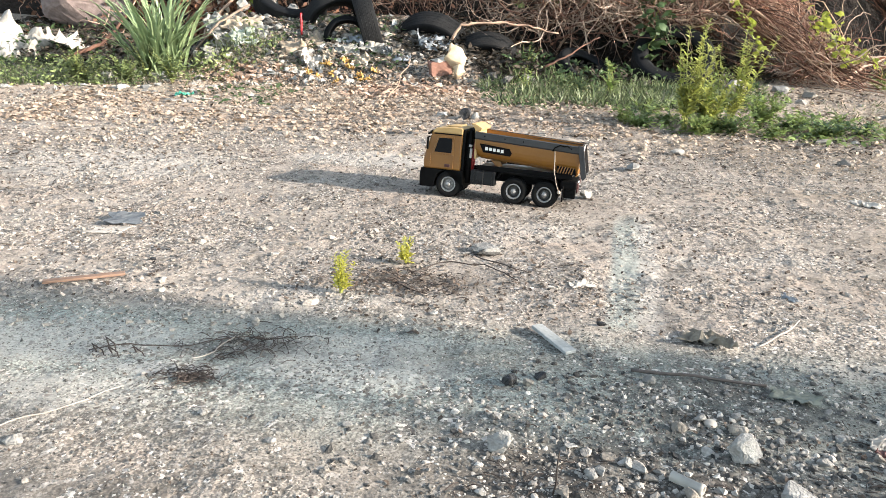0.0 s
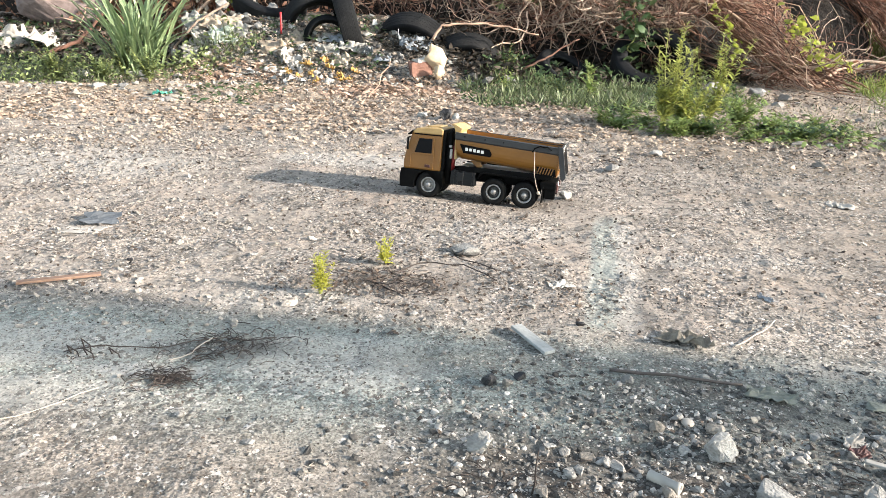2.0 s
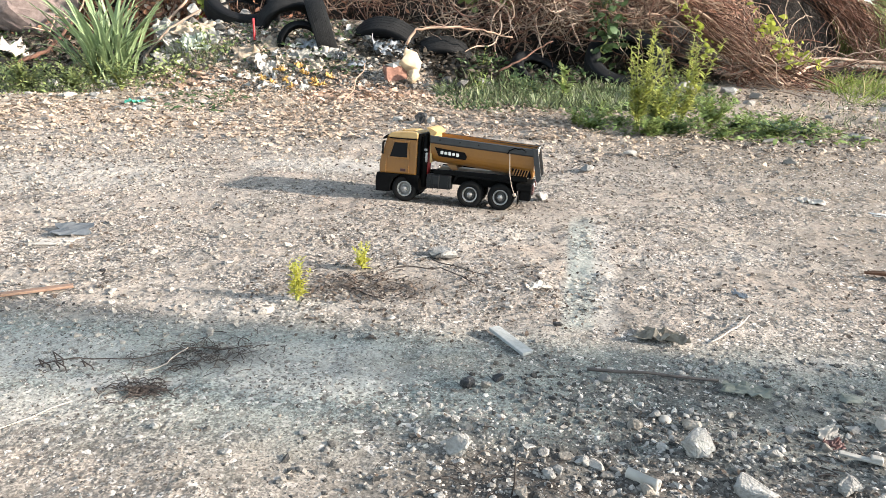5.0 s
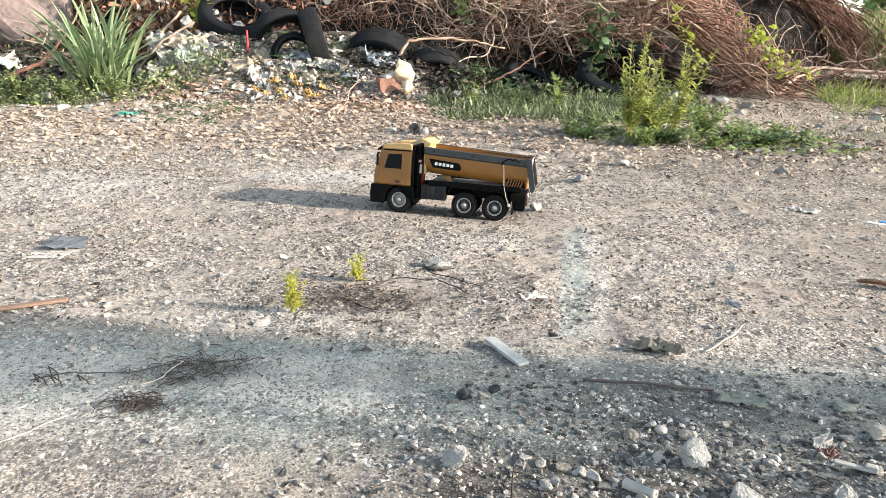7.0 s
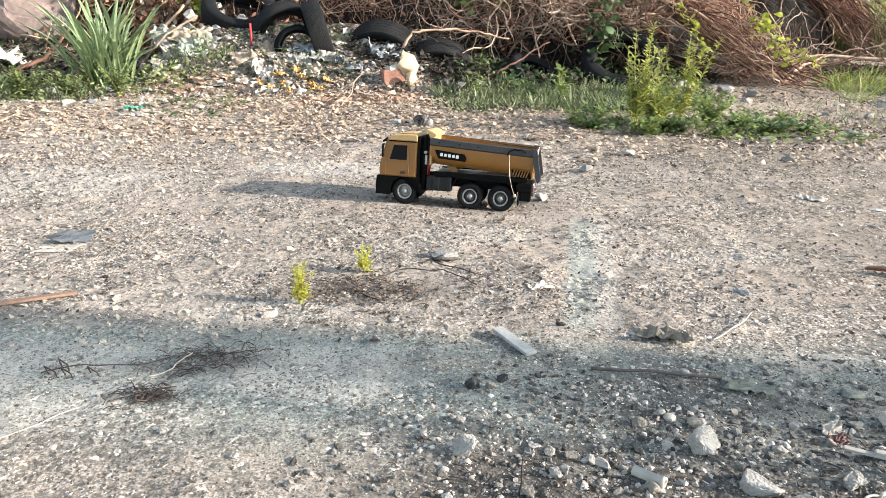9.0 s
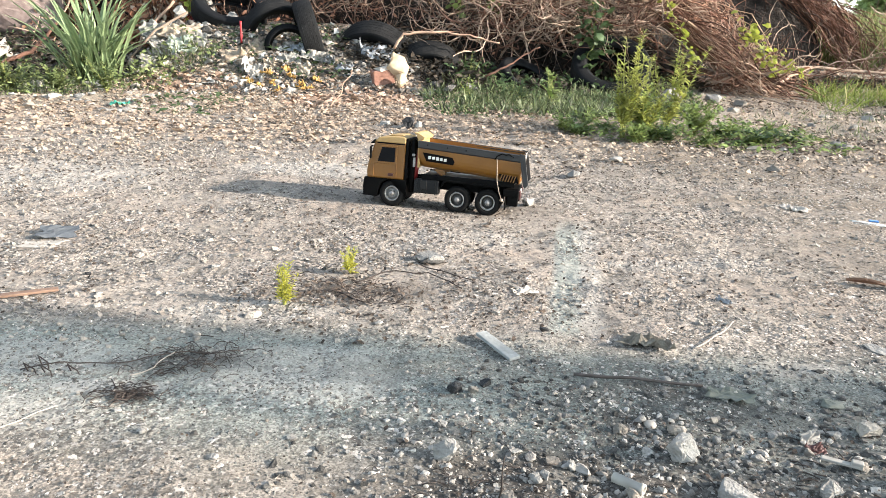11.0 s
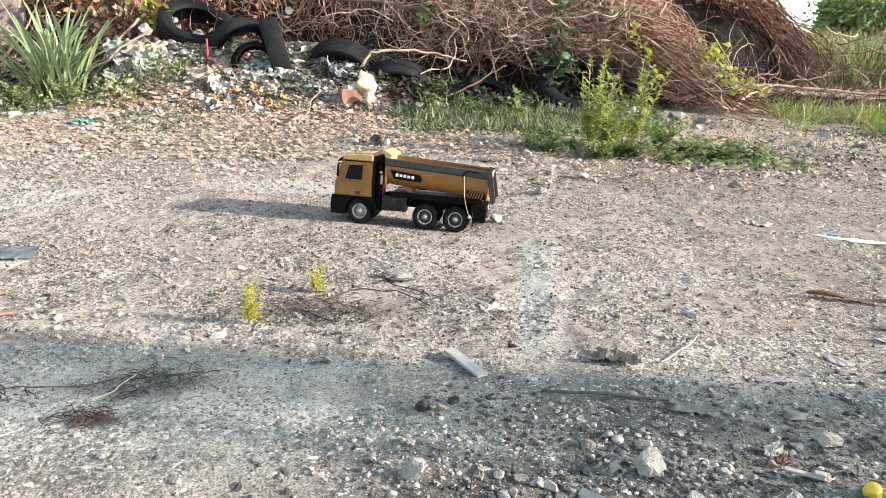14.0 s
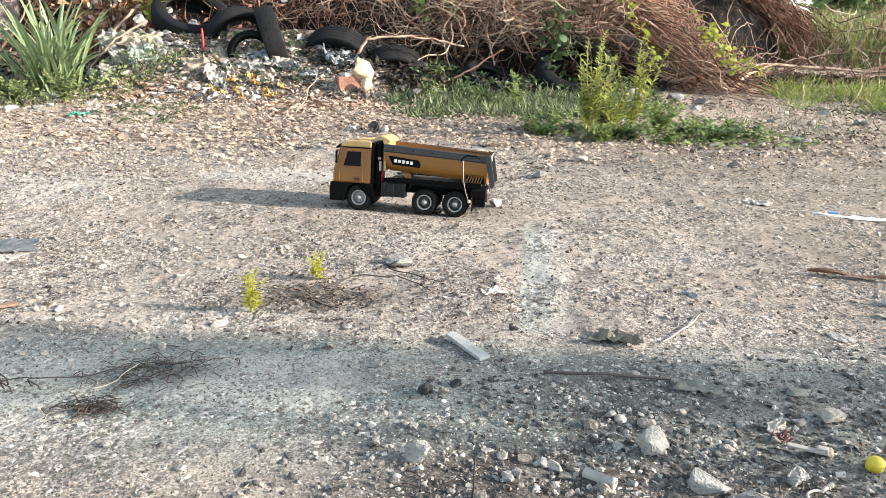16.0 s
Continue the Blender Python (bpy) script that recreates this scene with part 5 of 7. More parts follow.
weed(-0.095, 1.635, 0.072, 0.06, 8, 240, SEEDLING, "small yellow-green seedling beside a twig", 0.020, seed=7, name="seedling", group="two seedlings", spire=True)
leafy_vine([(2.66, 5.60, 0.52), (2.74, 5.58, 0.42), (2.84, 5.55, 0.31), (2.92, 5.52, 0.19)], 110, 0.052, GREEN_YELLOW, "bright yellow-green creeper on the dry stalks", 1, 0.05)
leafy_vine([(3.02, 5.58, 0.27), (3.08, 5.56, 0.23), (3.16, 5.54, 0.18)], 18, 0.06, GREEN_YELLOW, "yellow-green creeper tip at the foot of the heap", 2, 0.03)
leafy_vine([(2.00, 5.80, 0.85), (2.10, 5.70, 0.62), (2.22, 5.60, 0.42), (2.28, 5.56, 0.28)], 70, 0.046, GREEN_YELLOW, "yellow creeper trailing down the heap", 3, 0.03)
leafy_vine([(1.50, 5.75, 0.88), (1.50, 5.68, 0.62), (1.53, 5.62, 0.40), (1.47, 5.55, 0.25)], 190, 0.065, GREEN_DARK, "dark green creeper climbing the dead vines", 4, 0.06)
leafy_vine([(0.50, 5.95, 0.90), (0.50, 5.90, 0.70), (0.52, 5.88, 0.55)], 60, 0.05, GREEN, "green creeper hanging in the brush", 5, 0.04)
leafy_vine([(0.74, 5.95, 0.90), (0.74, 5.90, 0.72), (0.75, 5.88, 0.58)], 60, 0.05, GREEN, "green creeper hanging in the brush", 6, 0.04)
leafy_vine([(-1.62, 6.15, 0.72), (-1.55, 6.10, 0.60), (-1.58, 6.05, 0.48)], 50, 0.06, GREEN_YELLOW, "yellowed creeper leaves before the bank", 7, 0.06)
weed(0.55, 5.35, 0.22, 0.30, 8, 130, GREEN_DARK, "low dark weed with silvery leaves by a tyre", 0.06, seed=13)
for i in range(6):
    x, y = rng.uniform(-2.75, -1.75), rng.uniform(4.72, 5.2)
    weed(x, y, rng.uniform(0.12, 0.26), 0.36, 10, 300, (GRASS, GRASS_DUSTY, GRASS)[i % 3], "low bushy green weed before the bank", 0.055, seed=40 + i, group="weeds before the bank")
for i in range(20):
    x, y = rng.uniform(0.85, 2.2), rng.uniform(3.4, 4.0)
    weed(x, y, rng.uniform(0.05, 0.11), 0.26, 7, 130, (GREEN, GREEN_DARK, GREEN)[i % 3], "low bushy green weed on soil", 0.05, seed=60 + i, group="weeds on the open soil")
for i in range(9):
    x, y = rng.uniform(0.5, 2.3), rng.uniform(4.3, 5.2)
    weed(x, y, rng.uniform(0.08, 0.18), 0.22, 6, 90, (GREEN_DARK, GREEN)[i % 2], "low dark weed in the grass mat", 0.05, seed=80 + i, group="weeds in the grass mat")
grass_patch("grass", 0.2, 2.0, 4.15, 5.4, 6500, 0.10, GRASS_DUSTY, "mat of low green grass before the brush", seed=11, lean=1.0, slim=1.9)
leaf_carpet("creeping_weeds", 0.2, 1.9, 4.0, 5.5, 2200, 0.030, GREEN_DARK, "dark green creepers in the grass mat", 0.05, 14, 0.9)
leaf_carpet("creeping_weeds", 0.75, 2.25, 3.35, 4.1, 1500, 0.036, GREEN, "creeping green weeds spreading over the soil", 0.10, 12)
leaf_carpet("creeping_weeds", 1.45, 2.45, 3.25, 3.85, 620, 0.042, GREEN, "low broad-leaved green weeds", 0.05, 13)
grass_patch("grass", 3.05, 5.8, 4.4, 6.1, 6500, 0.18, GRASS_LUSH, "bright green grass in front of the fallen log", seed=15, lean=1.15, slim=0.7)
leaf_carpet("creeping_weeds", -3.3, -1.45, 4.55, 5.45, 2600, 0.034, GRASS, "green weeds round the foot of the strap-leaved plant", 0.16, 16, 0.9)
grass_patch("grass", 2.2, 4.8, 3.5, 5.0, 1500, 0.06, GRASS_DUSTY, "sparse short grass sprouting in the litter", seed=26, lean=0.9, slim=1.6)
grass_patch("grass", 3.2, 5.6, 4.8, 6.2, 350, 0.17, GRASS_DRY, "dry straw stalks in the green grass", seed=25, lean=0.8)
grass_patch("grass", -5.2, -1.4, 4.5, 5.7, 9000, 0.09, GRASS_DUSTY, "uneven green grass before the rubbish", seed=17, lean=0.8)
leaf_carpet("creeping_weeds", -1.55, -0.8, 3.95, 4.9, 230, 0.045, GREEN_DARK, "sparse flat green weeds in the litter", 0.03, 18)
grass_patch("grass", -1.75, -1.2, 5.25, 5.6, 420, 0.12, GRASS_DUSTY, "green grass growing through the rubbish mound", seed=27, lean=0.9)
leaf_carpet("creeping_weeds", -1.85, -1.25, 5.2, 5.6, 260, 0.04, GRASS, "green weeds growing through the rubbish mound", 0.12, 40, 1.0)
leaf_carpet("creeping_weeds", -1.5, -0.2, 5.2, 6.0, 900, 0.045, GREEN_DARK, "sparse weeds between rubble", 0.05, 19)
def leaf_curtain(x0, x1, y, z0, z1, count, leaf, mat, label, seed):
    """Withered leaves hanging thick on the face of the bank, on thin stems."""
    r = np.random.default_rng(seed)
    t = thing("withered_creeper", label, "creeper", Matrix.Translation((x0, y, z0)))
    n, k = max(12, count // 30), 8
    sx, u = r.uniform(0, x1 - x0, n), np.linspace(0, 1, k)
    stems = np.stack([sx[:, None] + 0.05 * np.cumsum(r.normal(0, 1, (n, k)), 1), r.normal(0, 0.08, (n, 1)) + 0.25 * u[None], u[None] * (z1 - z0) * r.uniform(0.6, 1.0, (n, 1))], -1)
    v, f = rods(stems, np.full((n, k), 0.0035), 4)
    tagged(bulk("stem", v, f, VINE, t), kind="stuff")
    p = stems[r.integers(0, n, count), r.integers(0, k, count)] + r.normal(0, 0.05, (count, 3))
    v, f = strewn(LEAF[0] * [1, 1.5, 1], LEAF[1], p, leaf * r.uniform(0.5, 1.2, count), 1.5)
    tagged(bulk("foliage", v, f, mat, t), kind="stuff")


leaf_curtain(-2.15, -1.62, 6.25, 0.25, 0.95, 1500, 0.06, RED_LEAF, "withered reddish-brown creeper hanging on the bank", 51)
leaf_curtain(-2.1, -1.75, 6.18, 0.35, 0.90, 200, 0.06, DRY_LEAF, "pale withered creeper hanging on the bank", 52)
leaf_curtain(-3.6, -2.6, 6.75, 0.2, 0.95, 900, 0.06, RED_LEAF, "withered reddish creeper behind the boulder", 53)
# black leaf carpets deepen the shade under brush, tyres, boulder and log
leaf_carpet("rotting_leaves", 0.0, 2.6, 5.25, 6.6, 5200, 0.06, SHADE_LEAF, "leaves coloured black for the shade under the brush", 0.10, 31, 0.9)
leaf_carpet("leaf_litter", -1.9, -0.95, 4.85, 5.35, 620, 0.055, PINK_LEAF, "pinkish-tan withered leaves below the rubbish mound", 0.03, 36, 0.8, category="leaf litter")
leaf_carpet("leaf_litter", -0.85, 0.15, 4.35, 5.25, 900, 0.05, PINK_LEAF, "pinkish-tan withered leaves before the brick", 0.03, 37, 0.8, category="leaf litter")
leaf_carpet("rotting_leaves", 0.12, 0.75, 5.12, 5.5, 1500, 0.055, SHADE_LEAF, "dark leaves, blackened for shade, beside the foam", 0.10, 38, 1.0)
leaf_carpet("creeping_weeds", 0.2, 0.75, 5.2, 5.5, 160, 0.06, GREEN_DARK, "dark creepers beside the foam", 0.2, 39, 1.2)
leaf_carpet("rotting_leaves", -0.4, 1.0, 5.3, 6.0, 2600, 0.05, SHADE_LEAF, "leaves coloured black for the shade round the sunken tyres", 0.05, 33, 0.7)
leaf_carpet("rotting_leaves", -4.2, -1.7, 5.45, 6.8, 4200, 0.055, SHADE_LEAF, "leaves coloured black for the shade below the boulder", 0.06, 34, 0.7)
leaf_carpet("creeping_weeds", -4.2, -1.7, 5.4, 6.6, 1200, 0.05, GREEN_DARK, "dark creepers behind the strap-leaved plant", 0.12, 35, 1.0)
leaf_carpet("rotting_leaves", 2.9, 5.4, 5.8, 6.7, 2600, 0.06, SHADE_LEAF, "leaves coloured black for the shade beside the fallen log", 0.06, 32, 0.9)
leaf_carpet("creeping_weeds", 0.3, 2.2, 5.15, 5.8, 900, 0.05, GREEN_DARK, "dark creepers under the brush", 0.12, 20, 1.2)
grass_patch("grass", 4.8, 10.5, 7.0, 13.5, 26000, 0.62, GRASS_TALL, "tall yellow-green grass behind the log", seed=21, lean=0.5, slim=0.4)
grass_patch("grass", 5.2, 10.4, 7.3, 13.0, 6500, 0.66, GRASS_DRY, "dry straw-coloured grass stalks", seed=22, lean=0.45, slim=0.35)
twig_tangle("dark dead stalks standing in the tall grass", 5.2, 7.2, 7.2, 8.4, 0.1, 0.8, 160, 9, 0.005, (0.4, 1.0))
grass_patch("grass", 9, 60, 12, 60, 16000, 1.0, GRASS_TALL, "far field of rough grass", seed=23, lean=0.5)


# ---- trees far off, and the one whose shade falls across the lot ----
def tree(x, y, tall, crown, label, leaves, seed, leaf=0.3, mat=GREEN_DARK, trunk_r=0.16):
    r = np.random.default_rng(seed)
    t = thing("tree", label, "tree", Matrix.Translation((x, y, -0.05)))
    b = tube([(0, 0, 0), (0.03, 0.02, tall * 0.3), (-0.04, 0.05, tall * 0.62), (0, 0, tall * 0.92)], [trunk_r * 1.25, trunk_r, trunk_r * 0.75, trunk_r * 0.2], 10)
    tips = []
    for i in range(9):
        a, z0 = r.uniform(0, 6.28), tall * r.uniform(0.15, 0.7)
        tip = Vector((math.cos(a) * crown * r.uniform(0.5, 0.9), math.sin(a) * crown * r.uniform(0.5, 0.9), z0 + tall * r.uniform(0.1, 0.3)))
        tube([(0, 0, z0), tip * 0.5 + Vector((0, 0, z0 * 0.5 + 0.1)), tip], [trunk_r * 0.45, trunk_r * 0.28, trunk_r * 0.08], 6, b)
        tips.append(tip)
    part("trunk", b, TRUNK, t, "brown tapered trunk and limbs", True)
    tips = np.array(tips + [Vector((0, 0, tall * 0.95))])
    c = tips[r.integers(0, len(tips), leaves)] + r.normal(0, crown * 0.26, (leaves, 3))
    v, f = strewn(LEAF[0], LEAF[1], c, leaf * r.uniform(0.5, 1.3, leaves), 1.6)
    bulk("crown", v, f, mat, t)
    return t


for i, (x, y, tall, wide) in enumerate(((30.6, 45, 2.7, 1.9), (33.5, 44, 3.0, 2.2), (36.5, 46, 2.8, 2.2), (39.5, 44, 3.6, 2.4), (43, 47, 4.2, 2.8), (48, 50, 5.0, 3.2), (35, 50, 4.6, 2.6))):
    tree(x, y, tall, wide, "bushy green tree beyond the field", 3200, i + 1, 0.42, GREEN)


def shade_trees():
    """A young tree outside the view, towards the sun, that dims the near ground."""
    r = np.random.default_rng(9)
    side, away = Vector((-0.235, -0.972, 0)), Vector((0.972, -0.235, 0))
    t = thing("tree", "thin-leaved young tree beside the lot", "tree", Matrix.Translation(Vector((0, 1.275, -0.05)) + away * 4.5))
    b = tube([tuple(side * 0.3), tuple(side * 0.31 + Vector((0, 0, 0.9))), tuple(side * 0.28 + Vector((0, 0, 1.7))), tuple(side * 0.3 + Vector((0, 0, 2.7)))], [0.022, 0.018, 0.013, 0.005], 10)
    for z0, out, z1 in ((0.8, 0.75, 1.2), (1.0, 0.06, 1.5), (1.3, 0.7, 1.7), (1.6, 0.08, 2.1), (1.9, 0.6, 2.4)):
        tube([tuple(side * 0.3 + Vector((0, 0, z0))), tuple(side * (0.15 + out * 0.5) + Vector((0, 0, (z0 + z1) / 2))), tuple(side * out + Vector((0, 0, z1)))], [0.008, 0.005, 0.002], 6, b)
    part("trunk", b, TRUNK, t, "brown slender trunk with thin limbs", True)
    dense, thin = 3600, 2500
    s = np.concatenate([0.24 * r.uniform(0, 1, dense) ** 1.25, r.uniform(0.05, 1.15, thin)])
    n = dense + thin
    z = np.concatenate([r.uniform(0.75, 2.75, dense), 0.75 + 2.0 * r.uniform(0, 1, thin) ** 1.15])
    s = s + 0.10 * fbm(z, z * 0, 3.0, 3, 4) + 0.26 * np.minimum(z - 1.6, 0)
    p = np.outer(s, np.array(side)) + np.outer(r.normal(0, 0.16, n), np.array(away)) + np.outer(z, np.array((0, 0, 1.0)))
    v, f = strewn(LEAF[0], LEAF[1], p, 0.034 * r.uniform(0.6, 1.3, n), 1.6)
    bulk("crown", v, f, GREEN, t)


shade_trees()


# ---- rubbish and rubble before the bank ----
for i in range(120):
    x, y = rng.normal(-0.85, 0.55), rng.uniform(5.0, 5.9)
    s = 0.022 + 0.060 * rng.uniform(0, 1) ** 2
    if -2.0 < x < 0.25:
        rock("rubble_stone", x, y, (s * 1.3, s, s * 0.8), (STONE, STONE_GREY, STONE_DARK, STONE_WHITE, STONE_MIX)[i % 5], "broken pale stone in the rubble heap", i, "stone", 0.3, i * 40, "stones of the rubble heap")
for i in range(46):
    x, y = rng.normal(-1.72, 0.16), rng.normal(5.82, 0.12)
    s = 0.03 + 0.07 * rng.uniform(0, 1) ** 2
    rock("rubble_stone", x, y, (s * 1.3, s, s), (STONE, STONE_MIX, STONE_GREY, STONE_DARK)[i % 4], "whitish broken stone in a small heap", i + 50, "stone", 0.1 - 0.9 * rng.uniform(0, 1), i * 40, "stones of the small heap")
for i, (x, y, s, mt) in enumerate(((2.3, 5.15, 0.11, STONE_GREY), (2.05, 5.3, 0.12, STONE_WHITE), (2.45, 5.05, 0.08, STONE), (2.75, 4.5, 0.06, STONE), (2.5, 4.2, 0.05, STONE_GREY), (3.0, 4.05, 0.06, STONE),
                                   (2.2, 4.6, 0.07, STONE_WHITE), (0.42, 5.1, 0.12, STONE_DARK), (0.55, 5.2, 0.11, STONE_GREY), (0.30, 5.2, 0.09, STONE_DARK), (-2.05, 5.2, 0.10, STONE_WHITE), (-1.9, 5.05, 0.12, STONE_WHITE),
                                   (-0.75, 3.9, 0.05, STONE), (-0.03, 3.80, 0.05, STONE_WHITE), (0.57, 3.70, 0.05, STONE), (0.1, 3.2, 0.05, STONE), (0.95, 3.0, 0.05, STONE_WHITE), (0.7, 2.7, 0.05, STONE_GREY), (1.6, 2.9, 0.05, STONE))):
    rock("stone", x, y, (s * 1.3, s, s * 0.7), mt, "grey-white stone on the littered soil", i + 90, "stone", 0.25, i * 57, "stones before the bank")
for i in range(44):
    x, y = rng.uniform(1.5, 4.4), rng.uniform(3.3, 5.1)
    s = 0.020 + 0.055 * rng.uniform(0, 1) ** 2
    rock("stone", x, y, (s * 1.4, s, s * 0.6), (STONE_WHITE, STONE, STONE_GREY, STONE)[i % 4], "pale broken stone in the dry litter", i + 400, "stone", 0.25, i * 43, "stones in the dry litter")
for i in range(48):
    x, y = rng.uniform(-2.75, -1.35), rng.uniform(4.05, 4.85)
    s = 0.025 + 0.050 * rng.uniform(0, 1) ** 2
    rock("plaster_piece", x, y, (s * 1.6, s, s * 0.55), (STONE_WHITE, STONE, STONE_WHITE, STONE_GREY)[i % 4], "broken whitish plaster piece on the soil", i + 300, "plaster", 0.3, i * 47, "broken plaster pieces")
rock("boulder", -3.05, 6.45, (0.80, 0.45, 0.72), stone_material("pinkish_boulder", (0.10, 0.075, 0.07), (0.30, 0.235, 0.215), 0.1), "large pinkish-brown boulder at the bank", 7, "boulder", 0.1)
rock("boulder", -1.52, 6.3, (0.24, 0.22, 0.2), STONE_GREY, "grey boulder beside a tyre", 8, "boulder", 0.05)
b = box(0.145, 0.10, 0.10, 0, 0, 0.045, 0.006)
bmesh.ops.subdivide_edges(b, edges=b.edges[:], cuts=2, use_grid_fill=True)
for v_ in b.verts:
    v_.co += 0.016 * noise.noise_vector(v_.co * 13) + 0.004 * noise.noise_vector(v_.co * 60)
blk = part("broken_block", b, BRICK_RED)
blk.matrix_world = Matrix.Translation(ground(-0.062, 5.20, 0.0)) @ Matrix.Rotation(radians(20), 4, "Z") @ Matrix.Rotation(radians(-5), 4, "Y")
tagged(blk, "broken pinkish brick block with pale top", "brick")
crust = part("mortar_top", rock_bmesh((0.150, 0.105, 0.045), 35), PAPER, blk, "whitish mortar crust")
crust.location = (0.005, -0.004, 0.098)
rock("foam_lump", 0.03, 5.20, (0.17, 0.13, 0.19), FOAM, "lump of yellowed foam behind the brick", 17, "foam", -0.15, 0, "", True, 0.35)
rock("foam_lump", 0.07, 5.12, (0.08, 0.08, 0.12), FOAM, "torn piece of yellowed foam", 18, "foam", 0.05, 0, "", True, 0.35)
crumple("plastic_bag", -0.10, 5.56, (0.28, 0.2, 0.18), SLATE, "crumpled grey plastic bag on the rubble", 3, "plastic bag", 0.0, 20, (25, 0))
crumple("plastic_sheet", -3.40, 5.95, (0.60, 0.4, 0.42), PLASTIC_WHITE, "crumpled white plastic sheet among the rubbish", 5, "plastic sheet", 0.0, 30, (35, 10))
crumple("plastic_sheet", -3.95, 6.15, (0.6, 0.4, 0.40), PLASTIC_WHITE, "crumpled dirty white sheeting", 6, "plastic sheet", 0.0, 0, (30, -10))
crumple("plastic_sheet", -3.0, 6.05, (0.4, 0.3, 0.22), PAPER, "torn whitish sacking in the rubbish", 8, "sacking", 0.0, 70, (20, 10))
crumple("plastic_sheet", -1.72, 5.72, (0.24, 0.18, 0.12), PLASTIC_GREY, "greenish-grey plastic film in the stone heap", 9, "plastic film", 0.10, 10, (40, 0))
crumple("plastic_bag", -0.55, 5.45, (0.20, 0.12, 0.08), PLASTIC_WHITE, "white plastic bag on the rubble", 11, "plastic bag", 0.02, 10, (20, 0))
crumple("plastic_bag", -1.02, 5.35, (0.15, 0.12, 0.09), PAPER, "crumpled white plastic in the rubble", 12, "plastic bag", 0.02, 60, (35, 0))
crumple("plastic_bag", -0.45, 5.42, (0.07, 0.06, 0.16), SLATE, "grey plastic scrap standing in rubble", 13, "plastic scrap", 0.02, 0, (70, 10))
crumple("plastic_scrap", -1.24, 5.15, (0.18, 0.09, 0.05), PLASTIC_GREY, "bluish-grey plastic wrapper in the litter", 14, "wrapper", 0.0, -10)
crumple("plastic_scrap", -1.55, 4.32, (0.10, 0.07, 0.05), PLASTIC_TEAL, "small green plastic scrap in the litter", 15, "plastic scrap", 0.0, 10)
for i, (x, y) in enumerate(((-0.92, 5.12), (-0.80, 5.17), (-0.70, 5.24), (-0.87, 5.28), (-0.58, 5.10), (-0.77, 5.06), (-0.64, 5.16), (-0.99, 5.2), (-0.73, 5.34), (-0.52, 5.22))):
    crumple("orange_scrap", x, y, (0.085, 0.06, 0.075), ORANGE_PEEL, "orange-yellow scrap in the litter", 20 + i, "scrap", 0.0, i * 50, (20, 0))
for i, (x, y, wide, deep, tall, mat, lean, label) in enumerate((
        (-1.65, 5.56, 0.19, 0.15, 0.13, PAPER, 40, "crumpled white plastic bag in the rubbish mound"),
        (-1.51, 5.52, 0.18, 0.15, 0.12, SAGE_FILM, 45, "pale greenish plastic bag in the rubbish mound"),
        (-1.55, 5.70, 0.28, 0.16, 0.09, TAN_FILM, 35, "pinkish-tan sacking on the rubbish mound"),
        (-1.42, 5.60, 0.16, 0.12, 0.10, PLASTIC_GREY, 40, "dull grey plastic film in the rubbish mound"),
        (-1.68, 5.42, 0.18, 0.12, 0.08, PLASTIC_WHITE, 30, "whitish plastic film at the foot of the mound"),
        (-1.12, 5.42, 0.20, 0.16, 0.16, BROWN_FILM, 50, "brownish translucent plastic bag in the rubble"),
        (-0.95, 5.30, 0.12, 0.11, 0.10, PAPER, 45, "white plastic bag lying on the litter"),
        (-0.86, 5.36, 0.10, 0.10, 0.11, TAN_FILM, 50, "cream-white plastic bag standing on the litter"),
        (-1.05, 5.20, 0.17, 0.09, 0.05, PLASTIC_WHITE, 10, "flat whitish wrapper in the litter"),
        (-0.74, 5.42, 0.15, 0.11, 0.09, PLASTIC_GREY, 45, "grey plastic film before the small tyre"),
        (-0.67, 5.54, 0.15, 0.09, 0.06, SLATE, 25, "bluish-grey plastic sheet before the tyre"),
        (-0.63, 5.33, 0.12, 0.10, 0.08, TAN_FILM, 40, "cream crumpled wrapper in the litter"),
        (-0.50, 5.44, 0.07, 0.07, 0.14, PLASTIC_WHITE, 65, "whitish plastic strip standing in rubble"),
        (-0.96, 5.56, 0.18, 0.13, 0.08, BROWN_FILM, 40, "dirty brownish sacking below the tyres"),
        (-0.34, 5.36, 0.11, 0.08, 0.05, SLATE, 20, "grey wrapper in the dark rubble"),
        (-2.32, 5.05, 0.14, 0.08, 0.06, PAPER, 15, "white foam-like scrap in the weeds"))):
    crumple("plastic_bag", x, y, (wide, deep, tall), mat, label, 140 + 3 * i, "plastic bag", 0.012, i * 37 % 50 - 25, (lean, 0), 0.55, 18)
rod("bent_root", ((-1.93, 5.45, 0.02), (-1.86, 5.55, 0.11), (-1.72, 5.66, 0.14), (-1.52, 5.80, 0.12)), (0.008, 0.009, 0.007, 0.004), LOG, "pale bent root sticking out of the rubbish mound", "root", 7, 0.01, 5)
crumple("red_cloth", -1.50, 6.0, (0.13, 0.08, 0.08), TOY_RED, "dark red cloth scrap beneath a tyre", 31, "cloth", 0.02, 0, (40, 0))
tagged(rod("red_stick", ((-1.10, 5.62, 0.0), (-1.10, 5.62, 0.16)), (0.008, 0.008), PLASTIC_RED, "thin red plastic stick upright in rubble", "stick"))
b = lathe([(0.0, 0.0), (0.030, 0.0), (0.030, -0.004), (0.0, -0.004)], 18, False)
part_cd = part("white_lid", b, PLASTIC_WHITE)
part_cd.matrix_world = pose(-0.56, 6.15, 0.66, 10, 0, 0)
tagged(part_cd, "small white lid caught in the vines", "lid")

